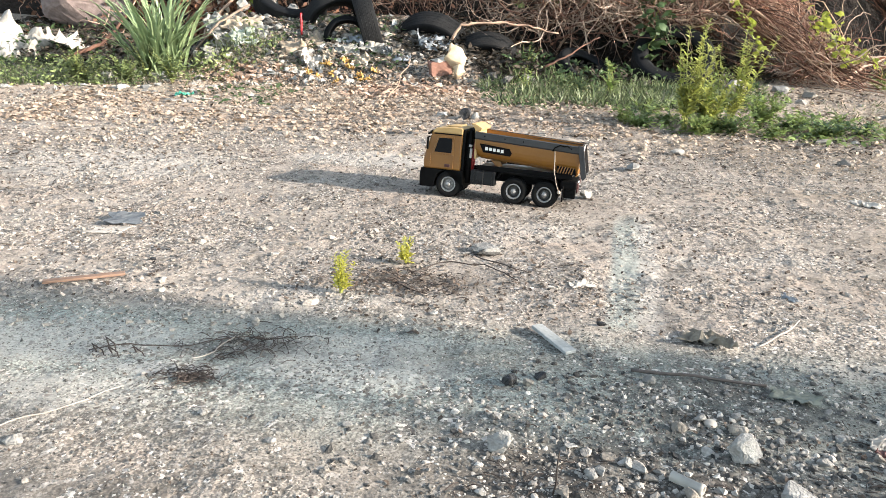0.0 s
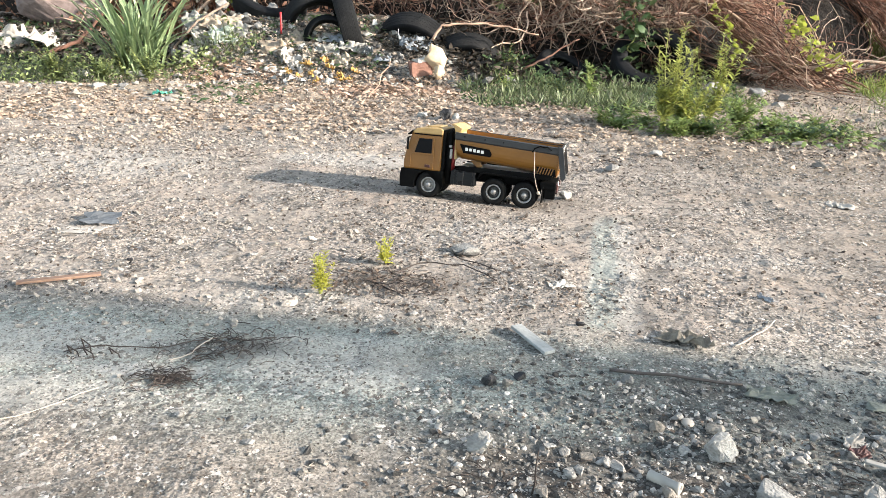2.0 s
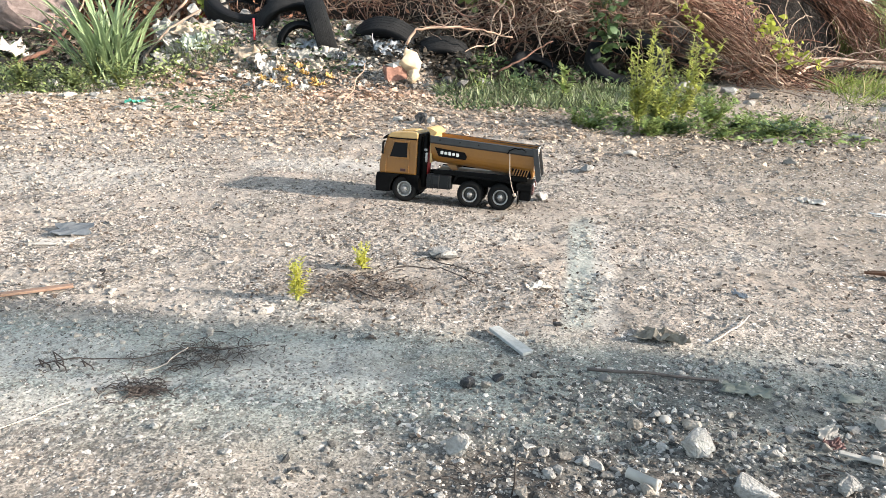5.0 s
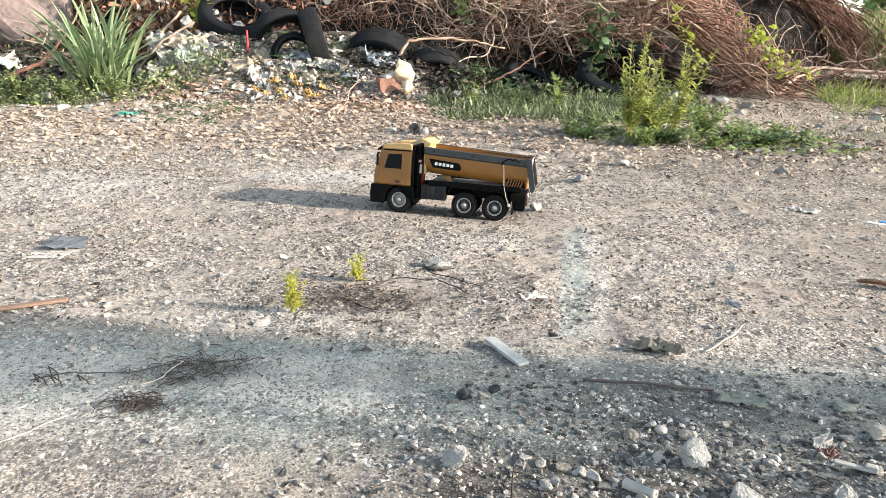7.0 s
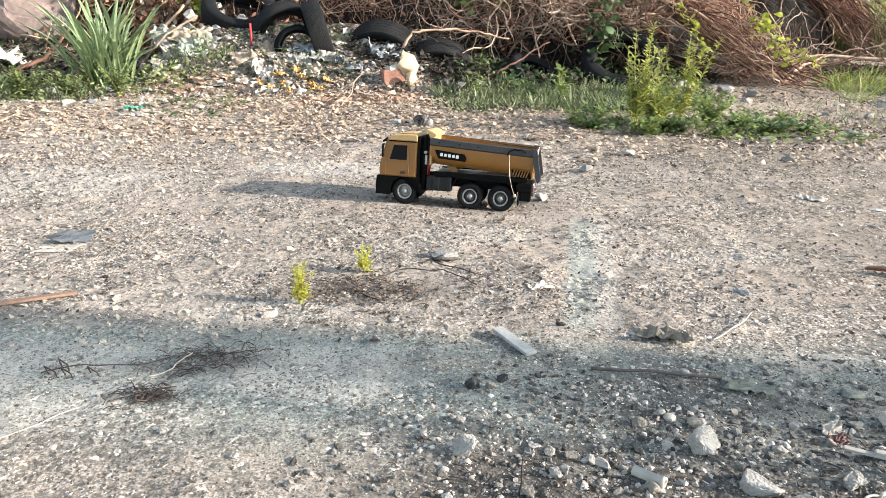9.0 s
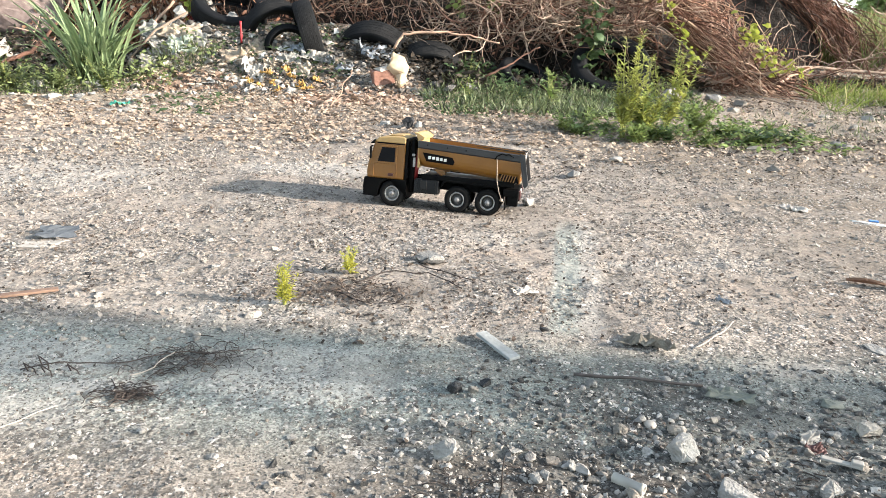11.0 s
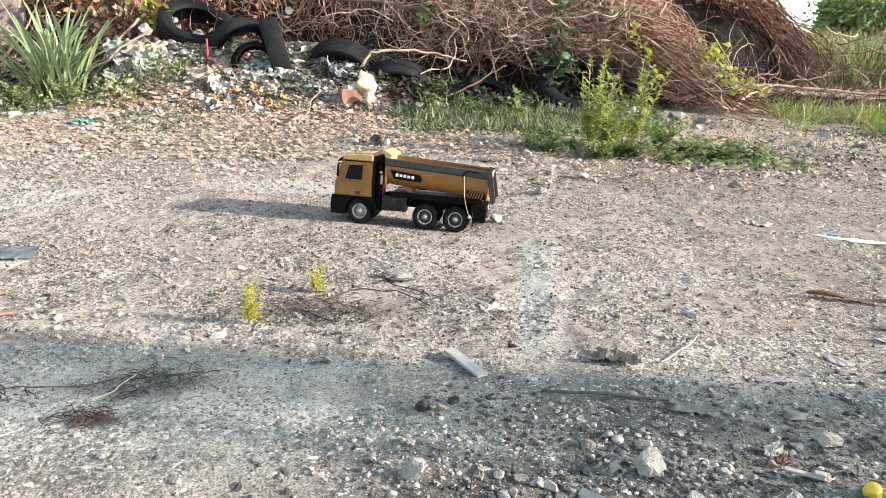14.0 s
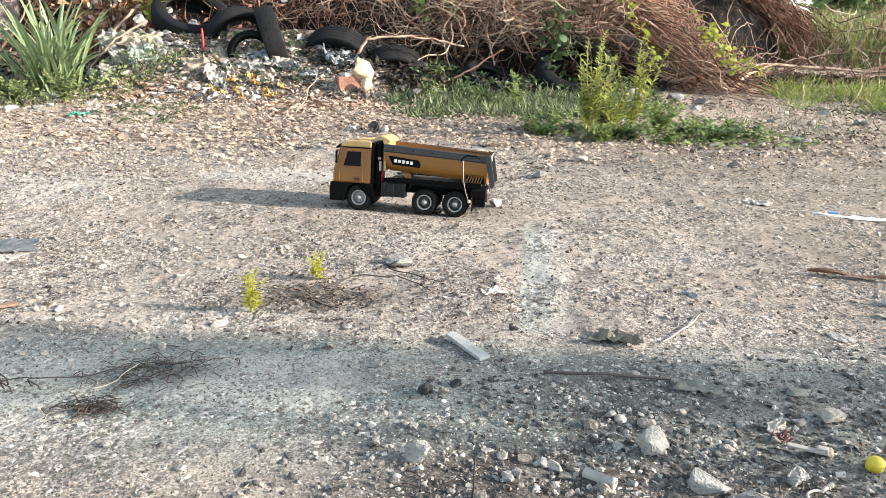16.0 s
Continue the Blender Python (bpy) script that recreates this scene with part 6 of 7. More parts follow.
# ---- small things on the open ground ----
rock("stone", 0.083, 0.895, (0.040, 0.034, 0.034), STONE_WHITE, "whitish stone on dark rubble", 201, "stone", 0.15)
rock("stone", 0.430, 0.885, (0.054, 0.042, 0.042), STONE_WHITE, "whitish angular stone on dark rubble", 202, "stone", 0.12)
rock("stone", 0.470, 0.800, (0.070, 0.050, 0.026), STONE_GREY, "flat grey stone among rubble", 203, "stone", 0.2, -25)
rock("stone", 0.595, 0.792, (0.036, 0.03, 0.03), STONE_WHITE, "whitish stone among rubble", 204, "stone", 0.2)
rock("stone", 0.445, 0.955, (0.034, 0.028, 0.022), STONE, "pale stone among rubble", 205, "stone", 0.2)
rock("stone", 0.755, 0.950, (0.042, 0.032, 0.026), STONE, "pinkish grey stone among rubble", 206, "stone", 0.2)
rock("stone", 0.41, 0.76, (0.045, 0.035, 0.030), STONE_DARK, "blackened stone among rubble", 207, "stone", 0.2)
rock("stone", 0.35, 1.105, (0.022, 0.018, 0.018), STONE_GREY, "small grey stone beside a rod", 208, "stone", 0.2)
rock("charcoal", 0.112, 1.080, (0.030, 0.024, 0.024), COAL, "lump of black charcoal", 209, "charcoal", 0.15)
rock("charcoal", 0.168, 1.100, (0.028, 0.020, 0.016), COAL, "black charcoal lump among pebbles", 210, "charcoal", 0.2)
rock("stone", 0.140, 1.075, (0.020, 0.016, 0.018), STONE, "pale pebble beside charcoal", 211, "stone", 0.2)
rock("charcoal", 0.310, 1.318, (0.022, 0.014, 0.012), COAL, "small black clod on the soil", 212, "charcoal", 0.2)
rock("stone", 0.102, 1.725, (0.065, 0.035, 0.024), STONE_DARK, "grey stone beside thin twigs", 213, "stone", 0.2, 10)
rock("stone", 0.455, 2.316, (0.050, 0.040, 0.034), STONE_WHITE, "whitish stone behind the toy truck", 214, "stone", 0.2)
rock("stone", 0.090, 3.735, (0.085, 0.07, 0.060), COAL, "blackened stone with a pale side on littered soil", 216, "stone", 0.1, 30)
rock("stone", 0.135, 3.72, (0.045, 0.045, 0.045), STONE_WHITE, "whitish stone against a blackened one", 217, "stone", 0.15)
rock("stone", 0.399, 2.744, (0.035, 0.03, 0.026), STONE_WHITE, "small whitish stone on bare soil", 218, "stone", 0.2)
rock("stone", 0.505, 0.742, (0.075, 0.055, 0.040), STONE_GREY, "rounded grey stone among rubble", 219, "stone", 0.4, 15)
for i, (x, y, s) in enumerate(((0.185, 0.905, 0.020), (0.205, 0.893, 0.024), (0.235, 0.880, 0.030), (0.255, 0.872, 0.022), (0.274, 0.861, 0.030), (0.286, 0.838, 0.024), (0.218, 0.851, 0.022), (0.30, 0.852, 0.018), (0.162, 0.868, 0.016))):
    rock("stone", x, y, (s * 1.0, s * 0.7, s * 0.35), (STONE_WHITE, STONE_MIX, STONE)[i % 3], "flat whitish chip among dark rubble", 260 + i, "stone", 0.2, i * 73, "flat whitish chips among rubble")
for i, (x, y, s) in enumerate(((-0.417, 1.678, 0.015), (-0.632, 1.507, 0.016), (-0.022, 1.357, 0.012), (-0.144, 0.944, 0.012), (-0.059, 0.912, 0.010), (-0.368, 0.965, 0.012), (-0.423, 1.024, 0.010), (-0.246, 0.894, 0.012), (0.49, 1.12, 0.020), (1.19, 1.396, 0.030), (0.966, 1.40, 0.014))):
    rock("stone", x, y, (s * 1.3, s, s * 0.6), STONE_WHITE, "small white stone lying on bare soil", 280 + i, "stone", 0.15, i * 61, "small white stones on bare soil")
rock("charcoal", -0.701, 1.633, (0.016, 0.013, 0.010), COAL, "small black clod on the pale soil", 291, "charcoal", 0.2)
for x, y, tilt, turn in ((0.413, 0.979, 12, 0), (0.405, 0.762, 20, 40)):
    sh = part("shell", lathe([(0.0, 0.004), (0.006, 0.0035), (0.0105, 0.0), (0.0098, -0.0006), (0.0056, 0.0024), (0.0, 0.0028)], 16, False, None, Matrix.Rotation(math.pi / 2, 4, "X")), PAPER, None, "", True)
    sh.matrix_world = Matrix.Translation(ground(x, y, 0.003)) @ Euler((radians(tilt), 0, radians(turn))).to_matrix().to_4x4()
    tagged(sh, "small whitish shell on dark rubble", "shell", "shells among the rubble")
rock("stone", -0.607, 0.88, (0.030, 0.024, 0.016), STONE_WHITE, "flat whitish stone on pale dust", 215, "stone", 0.2)
for i, (x, y, s) in enumerate(((0.36, 0.96, 0.022), (0.40, 0.99, 0.018), (0.46, 1.00, 0.016), (0.33, 0.80, 0.02), (0.54, 0.88, 0.018), (0.60, 0.95, 0.016), (0.68, 0.85, 0.02), (0.26, 0.87, 0.016), (0.20, 0.84, 0.02),
                               (0.52, 0.99, 0.014), (0.38, 0.90, 0.016), (0.50, 0.93, 0.015), (0.63, 0.90, 0.015), (0.70, 0.95, 0.018), (0.80, 0.98, 0.02), (0.16, 0.80, 0.02), (0.05, 0.80, 0.015), (0.28, 0.76, 0.018))):
    rock("stone", x, y, (s * 1.3, s, s * 0.8), (STONE, STONE_WHITE, STONE_GREY)[i % 3], "small pale stone among dark rubble", 220 + i, "stone", 0.2, i * 40, "small stones among dark rubble")

b = box(0.112, 0.024, 0.007, 0, 0, 0.004, 0.0012)
for v_ in b.verts:
    v_.co += 0.0012 * noise.noise_vector(v_.co * 60)
pl = part("wood_offcut", b, WOOD_GREY)
pl.matrix_world = Matrix.Translation(ground(0.205, 1.247, 0.004)) @ Matrix.Rotation(math.atan2(-0.093, 0.049), 4, "Z") @ Matrix.Rotation(radians(3), 4, "Y")
tagged(pl, "short weathered grey wood offcut on soil", "wood offcut")
tagged(rod("metal_rod", ((0.325, 1.133, 0.006), (0.44, 1.117, 0.008), (0.548, 1.098, 0.006)), (0.0032, 0.0026), RUST, "thin dark rusty rod lying on rubble", "rod", 8, 0.004, 3))
crumple("bark_piece", 0.500, 1.262, (0.090, 0.052, 0.060), BARK, "ragged piece of rotten dark bark lying on soil", 77, "bark", 0.002, -24, (-8, 0), 0.5, 9)
tagged(rod("bleached_twig", ((0.59, 1.24, 0.004), (0.645, 1.275, 0.008), (0.675, 1.305, 0.008), (0.72, 1.350, 0.006)), (0.0017, 0.0013), BLEACHED, "bleached white twig on soil", "twig", 6, 0.006, 2))
crumple("paper_scrap", 0.305, 1.525, (0.055, 0.030, 0.020), PAPER, "crumpled white paper scrap on soil", 41, "paper", 0.0, 20)
tagged(rod("wire", ((0.245, 1.56, 0.004), (0.27, 1.555, 0.010), (0.295, 1.535, 0.006)), (0.0015, 0.001), BLEACHED, "thin pale string beside paper", "string", 5, 0.01, 4))
tagged(rod("twig", ((-0.075, 1.575, 0.004), (0.0, 1.625, 0.010), (0.09, 1.62, 0.010), (0.165, 1.53, 0.004)), (0.0018, 0.0012), TWIG, "thin dark twig arching over soil", "twig", 6, 0.015, 6))
tagged(rod("twig", ((0.075, 1.70, 0.004), (0.12, 1.65, 0.006), (0.19, 1.58, 0.004)), (0.0018, 0.0013), TWIG, "thin dark twig beside a grey stone", "twig", 6, 0.01, 7))
tagged(rod("twig", ((-0.12, 1.52, 0.003), (-0.04, 1.44, 0.006)), (0.0022, 0.0015), TWIG, "short dark twig by a seedling", "twig", 6, 0.01, 8))
b = box(0.165, 0.016, 0.006, 0, 0, 0.004, 0.001)
st = part("wood_strip", b, WOOD_BROWN)
st.matrix_world = Matrix.Translation(ground(-0.795, 1.487, 0.004)) @ Matrix.Rotation(math.atan2(0.065, 0.156), 4, "Z")
tagged(st, "thin reddish-brown wood strip on soil", "wood strip")
sl = crumple("sheet_scrap", -0.885, 1.918, (0.10, 0.065, 0.02), SLATE_DARK, "dark grey bent sheet scrap on soil", 51, "sheet scrap", 0.006, 10, (12, 0), 0.5, 5)
crumple("sheet_scrap", -0.905, 1.842, (0.105, 0.05, 0.012), PAPER, "flat whitish board scrap on soil", 52, "board scrap", 0.0, 5, (0, 0), 0.3, 4)
# tangled dark wire and dry root clump
tagged(rod("wire", ((-0.63, 1.14, 0.006), (-0.56, 1.165, 0.010), (-0.47, 1.18, 0.010), (-0.38, 1.205, 0.012), (-0.28, 1.215, 0.006)), (0.0012, 0.0009), TWIG, "dark bent wire lying on soil", "wire", 6, 0.02, 11))
for i, (x, y, h) in enumerate(((-0.615, 1.15, 0.016), (-0.585, 1.145, 0.012), (-0.545, 1.155, 0.010), (-0.60, 1.17, 0.018))):
    tagged(rod("wire", ((x, y, 0.0), (x - 0.008, y + 0.004, h), (x + 0.012, y - 0.006, h * 0.5), (x + 0.016, y - 0.012, 0.0)), (0.0014, 0.0011), TWIG, "short dark loop of bent wire", "wire", 5, 0.006, 20 + i, 4), group="loops of bent wire")
tagged(rod("bleached_twig", ((-0.445, 1.14, 0.003), (-0.405, 1.165, 0.006), (-0.385, 1.20, 0.014)), (0.0011, 0.0009), BLEACHED, "bleached twig beside dark wire", "twig", 6, 0.012, 13))


def dry_clump(x, y, wide, count, length, mat, label, seed, name="dry_clump"):
    r = np.random.default_rng(seed)
    n, k = count, 6
    px, py = x + r.normal(0, wide * 0.3, n), y + r.normal(0, wide * 0.2, n)
    a, c = r.uniform(0, 6.28, n), r.normal(0, 2.0, n)
    up = r.uniform(0.02, 0.22, n)
    pts = np.zeros((n, k, 3))
    for j in range(k):
        pts[:, j] = np.stack([px, py, height(px, py) + 0.003 + up * length * math.sin(math.pi * j / (k - 1))], 1)
        ang = a + c * j / k
        px, py = px + np.cos(ang) * length / k, py + np.sin(ang) * length / k
    v, f = rods(pts, np.full((n, k), 0.0007) * r.uniform(0.6, 1.4, n)[:, None], 4)
    return tagged(bulk(name, v, f, mat), label, "dry twigs", kind="stuff")


dry_clump(-0.425, 1.075, 0.085, 110, 0.028, TWIG, "clump of dry brown roots on soil", 1)
dry_clump(-0.35, 1.205, 0.17, 130, 0.035, TWIG, "tangle of dark dry twigs on soil", 2)
dry_clump(-0.09, 1.535, 0.24, 95, 0.04, TWIG, "scatter of dry twigs round the seedlings", 3)
dry_clump(0.15, 0.80, 0.30, 60, 0.03, TWIG, "scatter of dry stalks on dark rubble", 4)
dry_clump(0.60, 0.86, 0.45, 50, 0.03, TWIG, "scatter of dry stalks on dark rubble", 5)
tagged(rod("twig", ((-0.70, 0.86, 0.002), (-0.60, 0.945, 0.003), (-0.52, 1.03, 0.003)), (0.0013, 0.0010), BLEACHED, "long pale stalk lying on pale dust", "twig", 5, 0.012, 15))
tagged(rod("twig", ((0.145, 0.80, 0.0), (0.146, 0.80, 0.035), (0.150, 0.802, 0.065)), (0.0016, 0.0008), TWIG, "thin dark stalk standing in rubble", "twig", 5, 0.006, 16))

leaf_carpet("leaf_crumbs", -0.26, 0.05, 1.43, 1.60, 420, 0.012, BROWN_LEAF, "dark brown leaf crumbs round the seedlings", 0.004, 44, 0.6, category="leaf litter")
rock("stone", 0.099, 1.735, (0.085, 0.050, 0.030), STONE_GREY, "grey ridged stone behind thin twigs on soil", 250, "stone", 0.15, -12)
rock("stone", 0.052, 1.722, (0.028, 0.010, 0.006), STONE_WHITE, "thin whitish chip beside a grey stone", 251, "stone", 0.1, 10)
rock("stone", -0.283, 1.395, (0.040, 0.026, 0.016), STONE, "pale flat stone beside a seedling", 252, "stone", 0.35, 25)
rock("stone", -0.423, 1.675, (0.018, 0.014, 0.011), STONE_WHITE, "small white stone on soil", 253, "stone", 0.2, 0)
rock("stone", -0.023, 1.352, (0.020, 0.012, 0.009), STONE_WHITE, "small white chip on soil", 254, "stone", 0.2, 30)
rock("stone", -0.158, 1.665, (0.014, 0.011, 0.008), STONE_DARK, "small black stone between the seedlings", 255, "stone", 0.2, 0)

# white pipe, yellow cap, litter
b = lathe([(0.0045, -0.022), (0.0074, -0.022), (0.0074, 0.018), (0.0086, 0.019), (0.0086, 0.024), (0.0045, 0.024)], 20)
pp = part("pipe_stub", b, PLASTIC_WHITE, None, "", True)
pp.matrix_world = Matrix.Translation(ground(0.327, 0.822, 0.006)) @ Matrix.Rotation(math.atan2(0.034, 0.032) + math.pi, 4, "Z")
tagged(pp, "short white plastic pipe stub on rubble", "pipe")
b = lathe([(0.0, 0.0), (0.0135, 0.0), (0.0150, 0.002), (0.0152, 0.016), (0.0125, 0.0195), (0.0, 0.0205)], 28, False, None, Matrix.Rotation(math.pi / 2, 4, "X"))
cp = part("bottle_cap", b, PLASTIC_YELLOW, None, "", True)
cp.matrix_world = Matrix.Translation(ground(0.722, 0.805, 0.003)) @ Euler((radians(18), radians(-8), 0)).to_matrix().to_4x4() @ Matrix.Diagonal((0.80, 0.74, 0.85, 1))
tagged(cp, "yellow plastic bottle cap on rubble", "bottle cap")
b = box(0.050, 0.010, 0.004, 0, 0, 0.006, 0.001)
box(0.016, 0.012, 0.010, 0.022, 0.002, 0.008, 0.002, bm=b)
lt = part("plastic_clip", b, PLASTIC_WHITE)
lt.matrix_world = Matrix.Translation(ground(0.652, 0.858, 0.004)) @ Matrix.Rotation(radians(-30), 4, "Z")
tagged(lt, "white plastic clip on rubble", "plastic clip")
b = bmesh.new()
tube([(0.017 * math.cos(a) - 0.004, 0.010 * math.sin(a), 0.006 + 0.003 * math.sin(a)) for a in [0.5 + 5.2 * k / 20 for k in range(21)]], 0.0022, 8, b)
tube([(0.008, 0.006, 0.008), (0.018, 0.010, 0.009), (0.036, 0.015, 0.010)], [0.0026, 0.0034, 0.0030], 10, b)
for k in range(4):
    tube([(0.024 + 0.004 * k, 0.0115 + 0.0013 * k, 0.0093), (0.0255 + 0.004 * k, 0.012 + 0.0013 * k, 0.0094)], 0.0044, 10, b)
wp = part("wall_plug", b, PAPER, None, "", True)
wp.matrix_world = Matrix.Translation(ground(0.606, 0.752, 0.0)) @ Matrix.Rotation(radians(8), 4, "Z") @ Matrix.Scale(0.85, 4)
tagged(wp, "white plastic loop with a ribbed plug end", "plastic plug")
crumple("red_scrap", 0.645, 0.905, (0.03, 0.022, 0.022), material("maroon_wrapper", (0.07, 0.03, 0.028), (0.15, 0.07, 0.06), 0.6), "maroon wrapper scrap on rubble", 61, "wrapper", 0.0, 0, (30, 0))
crumple("film_scrap", 0.655, 0.935, (0.04, 0.03, 0.022), PAPER, "creased whitish scrap on rubble", 62, "paper", 0.0, 30, (30, 0))
# right-hand litter
b = bmesh.new()
rows_ = []
for i in range(13):
    k = i / 12
    w = 0.011 * math.sin(math.pi * min(1, 0.12 + 0.8 * k)) ** 0.5
    rows_.append([b.verts.new((0.23 * k, s_ * w, 0.006 + 0.010 * abs(s_) * (0.5 + 0.5 * math.sin(k * 9)))) for s_ in (-1, 0, 1)])
for p_, q_ in zip(rows_, rows_[1:]):
    for j in range(2):
        b.faces.new((p_[j], p_[j + 1], q_[j + 1], q_[j]))
bmesh.ops.solidify(b, geom=b.faces[:], thickness=0.003)
sp = part("leaf_sheath", b, WOOD_BROWN)
sp.matrix_world = Matrix.Translation(ground(1.115, 1.598, 0.002)) @ Matrix.Rotation(math.atan2(-0.085, 0.2), 4, "Z")
tagged(sp, "long dry brown leaf sheath on soil", "leaf sheath")
ls = crumple("plastic_strip", 1.585, 2.09, (0.22, 0.030, 0.016), PLASTIC_BRIGHT, "dirty white plastic strip with blue end", 70, "plastic strip", 0.0, -21, (0, 0), 0.5, 16)
part("blue_end", box(0.028, 0.014, 0.005, -0.065, 0.004, 0.014, 0.002), PLASTIC_BLUE, ls, "blue end")
crumple("paper_scrap", 1.35, 2.28, (0.09, 0.05, 0.03), PAPER, "crumpled dirty paper on soil", 71, "paper", 0.0, -30)
crumple("leaf_scrap", 0.752, 1.475, (0.035, 0.016, 0.014), SLATE, "curled dark scrap on soil", 72, "scrap", 0.0, -60)
crumple("leaf_scrap", 0.962, 1.24, (0.032, 0.05, 0.012), STONE_GREY, "flat grey chip on soil", 73, "chip", 0.0, 20, (0, 0), 0.4, 4)
crumple("leaf_scrap", 1.14, 1.32, (0.032, 0.05, 0.012), STONE, "flat pale chip on soil", 74, "chip", 0.0, 20, (0, 0), 0.4, 4)

LICHEN = material("grey_green_dry_leaf", (0.085, 0.092, 0.075), (0.20, 0.21, 0.18), 0.9, scale=20, fine=120, bump=0.6)
crumple("leaf_scrap", 0.585, 1.068, (0.075, 0.045, 0.022), LICHEN, "crumpled grey-green dry leaf on rubble", 75, "dry leaf", 0.002, -20, (-6, 0), 0.5, 10)
rock("stone", 0.750, 1.043, (0.046, 0.034, 0.010), LICHEN, "flat bluish-grey oval chip on soil", 240, "stone", 0.25, 10)

# ---- loose grit, gravel and litter ----
for _count, _seed, _mat, _label in ((44000, 4, CRUMB_GREY, "fine grey crumbs covering the near soil"), (24000, 3, STONE_MIX, "fine mixed grit covering the near soil"), (7000, 2, STONE_DARK, "fine black grit in the near soil")):
    p = sprinkle(_count, -1.1, 1.35, 0.68, 1.5, 1.6, _seed)
    v, f = strewn(OCT[0], OCT[1], p, (0.0008 + 0.0020 * rng.uniform(0, 1, len(p)) ** 2)[:, None] * rng.uniform(0.6, 1.2, (len(p), 3)), 0.6, 0.25)
    tagged(bulk("soil_crumbs", v, f, _mat), _label, "soil crumbs", kind="stuff")
p = sprinkle(6000, -1.3, 1.6, 0.68, 2.2, 1.2, 5)
gravel("gravel", p, 0.0010 + 0.0042 * rng.uniform(0, 1, len(p)) ** 5, STONE, "fine pale grit strewn over the soil")
p = sprinkle(20000, -1.25, 1.5, 0.68, 2.5, 3.4, 15)
_line = 0.36 + (p[:, 1] - 1.3) * 0.245
p = p[(np.abs(p[:, 0] - _line) > 0.06) | (p[:, 1] < 1.3) | (p[:, 1] > 2.05) | (rng.uniform(0, 1, len(p)) < 0.25)]
# crumbs nearer than the shade edge get a greyer, shade-toned copy
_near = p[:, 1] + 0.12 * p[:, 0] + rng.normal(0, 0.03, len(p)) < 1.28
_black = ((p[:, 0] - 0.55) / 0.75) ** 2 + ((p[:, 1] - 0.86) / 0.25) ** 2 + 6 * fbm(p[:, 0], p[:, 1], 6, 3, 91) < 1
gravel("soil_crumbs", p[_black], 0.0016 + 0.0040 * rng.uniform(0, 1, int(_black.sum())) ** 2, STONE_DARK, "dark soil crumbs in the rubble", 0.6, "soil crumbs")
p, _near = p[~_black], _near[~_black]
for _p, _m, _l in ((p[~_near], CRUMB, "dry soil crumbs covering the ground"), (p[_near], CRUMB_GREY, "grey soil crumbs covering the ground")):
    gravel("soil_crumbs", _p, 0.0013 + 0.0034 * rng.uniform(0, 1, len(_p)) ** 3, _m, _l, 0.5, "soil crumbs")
p = sprinkle(9000, -1.6, 1.8, 1.25, 3.6, 3.0, 26)
gravel("soil_clods", p, 0.0035 + 0.0065 * rng.uniform(0, 1, len(p)) ** 3, CRUMB, "dry soil clods half sunk in the ground", 0.45, "soil clods")
p = sprinkle(16000, -2.0, 2.4, 2.3, 4.0, 3.4, 25)
gravel("soil_crumbs", p, 0.0020 + 0.0042 * rng.uniform(0, 1, len(p)) ** 2, CRUMB, "dry soil crumbs farther off", 0.7, "soil crumbs")
p = sprinkle(9000, -1.3, 1.6, 0.68, 2.8, 2.0, 6)
p = p[(p[:, 1] < 1.5) | (rng.uniform(0, 1, len(p)) < 0.45)]
gravel("gravel", p, 0.0014 + 0.0032 * rng.uniform(0, 1, len(p)) ** 3, STONE_DARK, "dark grit strewn over the soil")
p = sprinkle(8000, -2.4, 2.6, 1.8, 3.8, 2.4, 7)
gravel("gravel", p, 0.0018 + 0.006 * rng.uniform(0, 1, len(p)) ** 6, CRUMB, "pale gravel on the open ground")
p = sprinkle(4500, -2.6, -0.25, 1.75, 4.2, 2.0, 8)
gravel("gravel", p, 0.003 + 0.010 * rng.uniform(0, 1, len(p)) ** 5, STONE, "coarse whitish gravel and broken stone")
p = sprinkle(14000, -0.3, 1.3, 0.68, 1.2, 1.6, 9)
p = p[(p[:, 0] - 0.68) ** 2 / 0.36 + (p[:, 1] - 0.85) ** 2 / 0.085 + 4 * fbm(p[:, 0], p[:, 1], 5, 3, 93) + rng.normal(0, 0.25, len(p)) < 1]
gravel("gravel", p, 0.0014 + 0.0058 * rng.uniform(0, 1, len(p)) ** 3.5, STONE_MIX, "loose rubble chips on dark soil")
p = sprinkle(8500, -0.3, 1.3, 0.68, 1.2, 1.8, 10)
p = p[(p[:, 0] - 0.70) ** 2 / 0.44 + (p[:, 1] - 0.85) ** 2 / 0.085 + 5 * fbm(p[:, 0], p[:, 1], 5, 3, 94) + rng.normal(0, 0.25, len(p)) < 1]
gravel("gravel", p, 0.0014 + 0.0065 * rng.uniform(0, 1, len(p)) ** 4, STONE_DARK, "dark rubble chips on dark soil")
p = sprinkle(9000, -4.5, 4.5, 3.2, 6.2, 1.8, 11)
gravel("gravel", p, 0.004 + 0.017 * rng.uniform(0, 1, len(p)) ** 5, STONE, "broken stones in the litter before the bank")
p = sprinkle(46000, -4.5, 4.2, 2.8, 6.0, 2.2, 12)
v, f = strewn(FLAKE[0], FLAKE[1], p + [0, 0, 0.006], 0.010 + 0.024 * rng.uniform(0, 1, len(p)) ** 3, 0.7)
tagged(bulk("leaf_litter", v, f, DRY_LEAF), "dry curled leaves and scraps littering the ground", "leaf litter", kind="stuff")
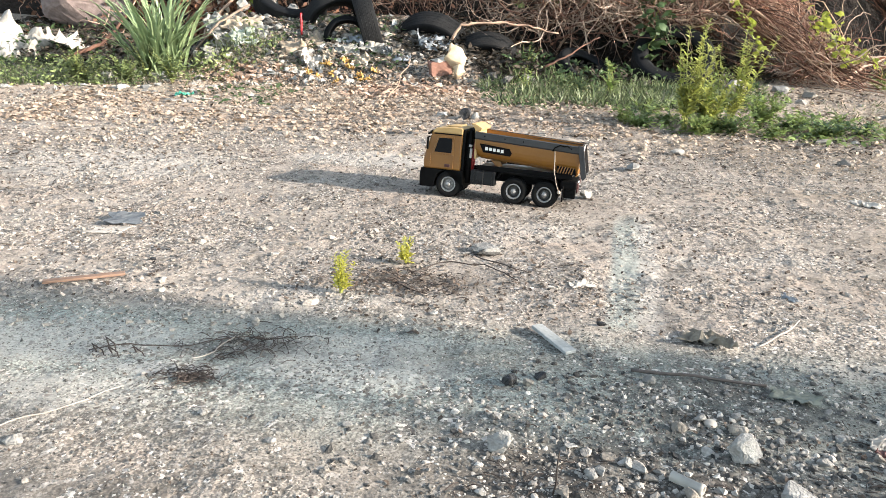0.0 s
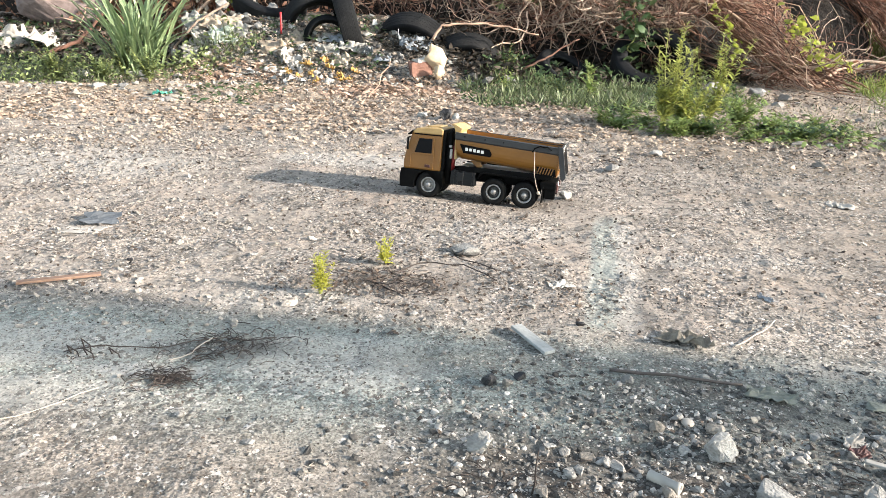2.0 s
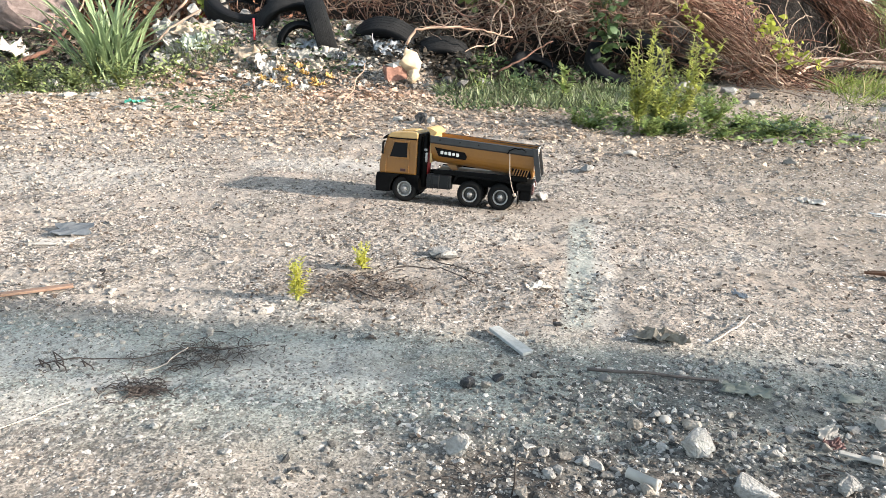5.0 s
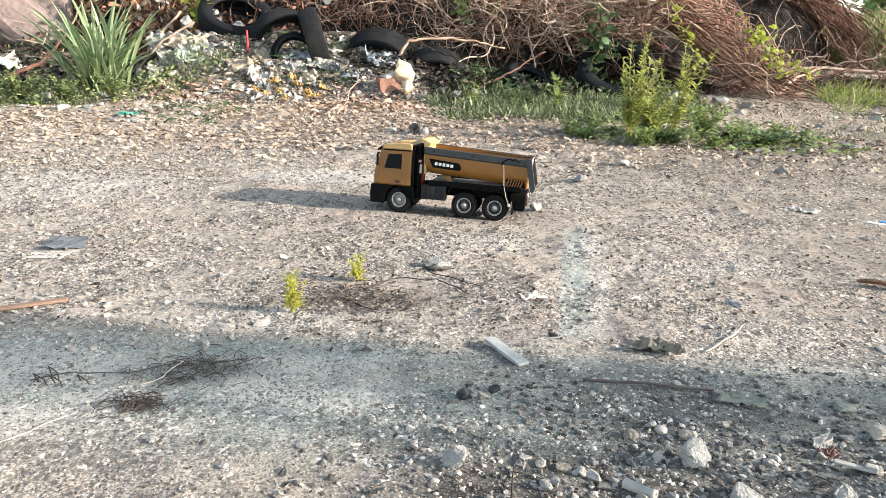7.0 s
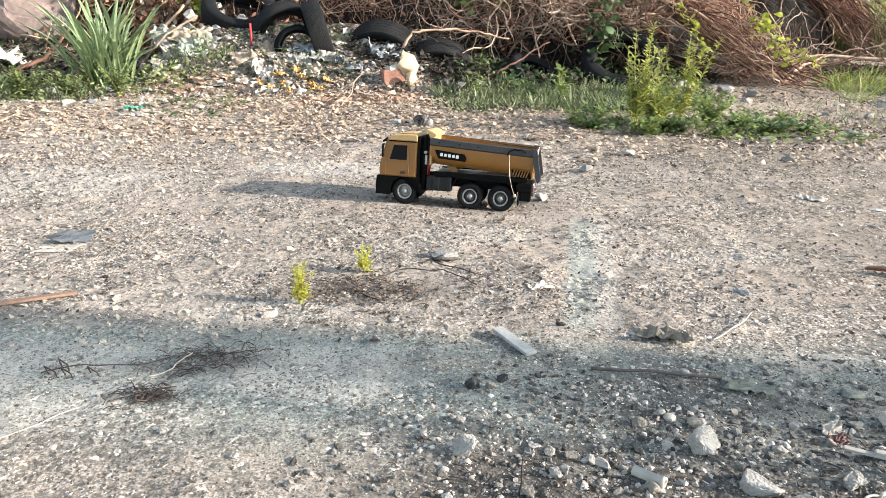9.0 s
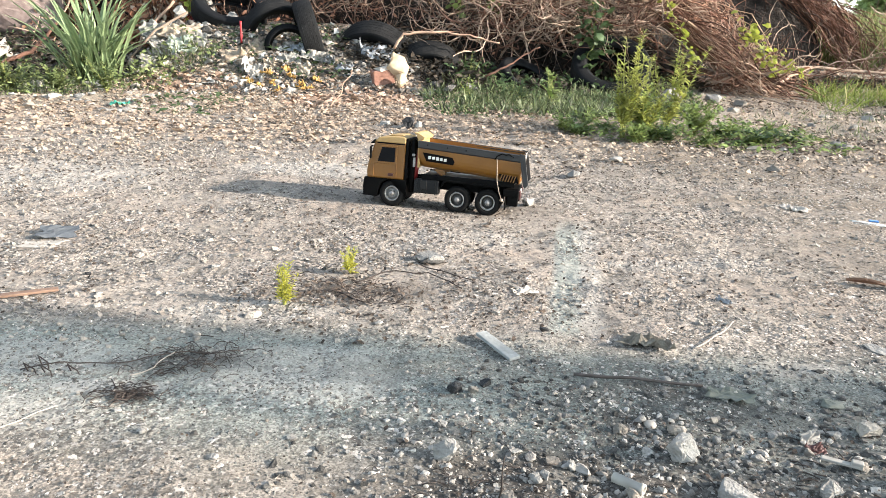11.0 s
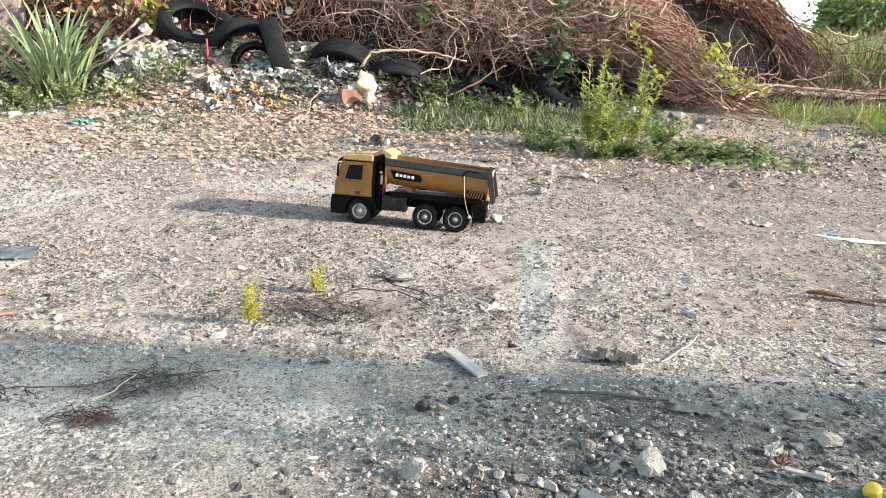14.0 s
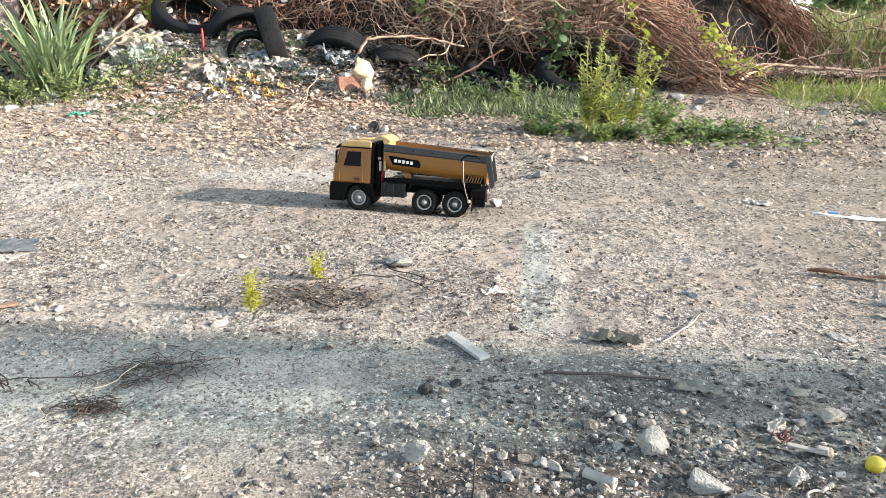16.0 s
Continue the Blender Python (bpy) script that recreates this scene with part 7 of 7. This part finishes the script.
p = sprinkle(15000, -1.9, 2.1, 1.32, 3.2, 2.6, 41)
p = p[(rng.uniform(0, 1, len(p)) < 0.25 + 0.75 * step(0.3, -0.3, p[:, 0])) & (((p[:, 0] - 0.17) / 0.32) ** 2 + ((p[:, 1] - 2.29) / 0.14) ** 2 > 1)]
v, f = strewn(FLAKE[0], FLAKE[1], p + [0, 0, 0.003], 0.005 + 0.013 * rng.uniform(0, 1, len(p)) ** 2, 0.45)
tagged(bulk("flaked_chips", v, f, CHIP_PALE), "pale flakes and wood chips trodden into the soil", "chips", kind="stuff")
p = sprinkle(9000, -1.3, 1.5, 0.68, 1.9, 2.6, 42)
v, f = strewn(FLAKE[0], FLAKE[1], p + [0, 0, 0.002], 0.0018 + 0.0042 * rng.uniform(0, 1, len(p)) ** 3, 0.45)
tagged(bulk("flaked_chips", v, f, CHIP_PALE), "small pale flakes on the grey soil", "chips", kind="stuff")
p = sprinkle(15000, -2.2, 1.0, 3.3, 5.4, 1.6, 43)
v, f = strewn(FLAKE[0], FLAKE[1], p + [0, 0, 0.010], 0.014 + 0.032 * rng.uniform(0, 1, len(p)) ** 2, 0.5)
tagged(bulk("leaf_litter", v, f, WARM_LEAF), "tan fallen leaves and scraps before the rubble", "leaf litter", kind="stuff")
p = sprinkle(12000, 0.6, 4.6, 2.9, 5.3, 2.4, 44)
v, f = strewn(FLAKE[0], FLAKE[1], p + [0, 0, 0.010], 0.010 + 0.026 * rng.uniform(0, 1, len(p)) ** 2.5, 0.4)
tagged(bulk("leaf_litter", v, f, DRY_LEAF), "pale dry leaves littering the soil by the weeds", "leaf litter", kind="stuff")
p = sprinkle(5500, -1.9, 0.3, 4.95, 6.0, 2.0, 48)
v, f = strewn(FLAKE[0], FLAKE[1], p + [0, 0, 0.012], 0.014 + 0.032 * rng.uniform(0, 1, len(p)) ** 2, 0.8)
tagged(bulk("leaf_litter", v, f, WARM_LEAF), "tan fallen leaves caught in the rubble heap", "leaf litter", kind="stuff")
p = sprinkle(1500, -0.35, 0.35, 1.40, 1.66, 2.0, 13)
v, f = strewn(FLAKE[0], FLAKE[1], p + [0, 0, 0.003], 0.004 + 0.008 * rng.uniform(0, 1, len(p)), 0.6)
tagged(bulk("leaf_litter", v, f, BROWN_LEAF), "small brown leaf crumbs round the seedlings", "leaf litter", kind="stuff")
p = sprinkle(17000, -1.7, 2.1, 1.25, 3.2, 3.0, 45)
v, f = strewn(FLAKE[0], FLAKE[1], p + [0, 0, 0.003], 0.004 + 0.011 * rng.uniform(0, 1, len(p)) ** 2, 0.5)
tagged(bulk("leaf_litter", v, f, BROWN_LEAF), "dark leaf crumbs trodden into the open soil", "leaf litter", kind="stuff")
p = sprinkle(11000, -1.2, 1.4, 0.68, 1.4, 2.4, 46)
v, f = strewn(FLAKE[0], FLAKE[1], p + [0, 0, 0.002], 0.0018 + 0.0042 * rng.uniform(0, 1, len(p)) ** 3, 0.5)
tagged(bulk("leaf_litter", v, f, BROWN_LEAF), "dark leaf crumbs on the grey soil", "leaf litter", kind="stuff")
p = sprinkle(9000, 1.2, 4.8, 3.2, 5.4, 2.6, 47)
v, f = strewn(FLAKE[0], FLAKE[1], p + [0, 0, 0.006], 0.010 + 0.028 * rng.uniform(0, 1, len(p)) ** 2, 0.6)
tagged(bulk("leaf_litter", v, f, BROWN_LEAF), "dark fallen leaves between the weeds and the log", "leaf litter", kind="stuff")
p = sprinkle(900, -0.1, 1.0, 0.68, 1.0, 1.6, 14)
v, f = strewn(FLAKE[0], FLAKE[1], p + [0, 0, 0.003], 0.004 + 0.009 * rng.uniform(0, 1, len(p)), 0.6)
tagged(bulk("leaf_litter", v, f, BROWN_LEAF), "dry leaf crumbs on dark rubble", "leaf litter", kind="stuff")
p = sprinkle(8000, -4.5, 4.2, 2.6, 5.6, 2.2, 16)
v, f = strewn(FLAKE[0], FLAKE[1], p + [0, 0, 0.004], 0.009 + 0.020 * rng.uniform(0, 1, len(p)) ** 3, 0.7)
tagged(bulk("leaf_litter", v, f, BROWN_LEAF), "dark crumbled leaves littering the ground", "leaf litter", kind="stuff")
p = sprinkle(5200, -2.3, 0.2, 4.85, 6.1, 2.0, 17)
gravel("rubble_chips", p, 0.005 + 0.020 * rng.uniform(0, 1, len(p)) ** 3, STONE_MIX, "mixed rubble chips on the bank", 0.6, "rubble")
p = sprinkle(6500, -2.0, 0.4, 5.0, 6.1, 2.0, 18)
gravel("rubble_chips", p, 0.006 + 0.020 * rng.uniform(0, 1, len(p)) ** 3, STONE_DARK, "dark rubble chips on the bank", 0.7, "rubble")
SCRAP = leaf_material("pale_scrap", (0.18, 0.175, 0.16), (0.46, 0.45, 0.42), 0.5, 0.1, 0.6)
p = sprinkle(900, -2.2, 0.3, 4.9, 6.0, 2.0, 19)
v, f = strewn(FLAKE[0] * [1, 1, 2.5], FLAKE[1], p + [0, 0, 0.015], 0.02 + 0.07 * rng.uniform(0, 1, len(p)) ** 3, 1.2)
tagged(bulk("scraps", v, f, SCRAP), "pale torn scraps in the rubble", "scraps", kind="stuff")
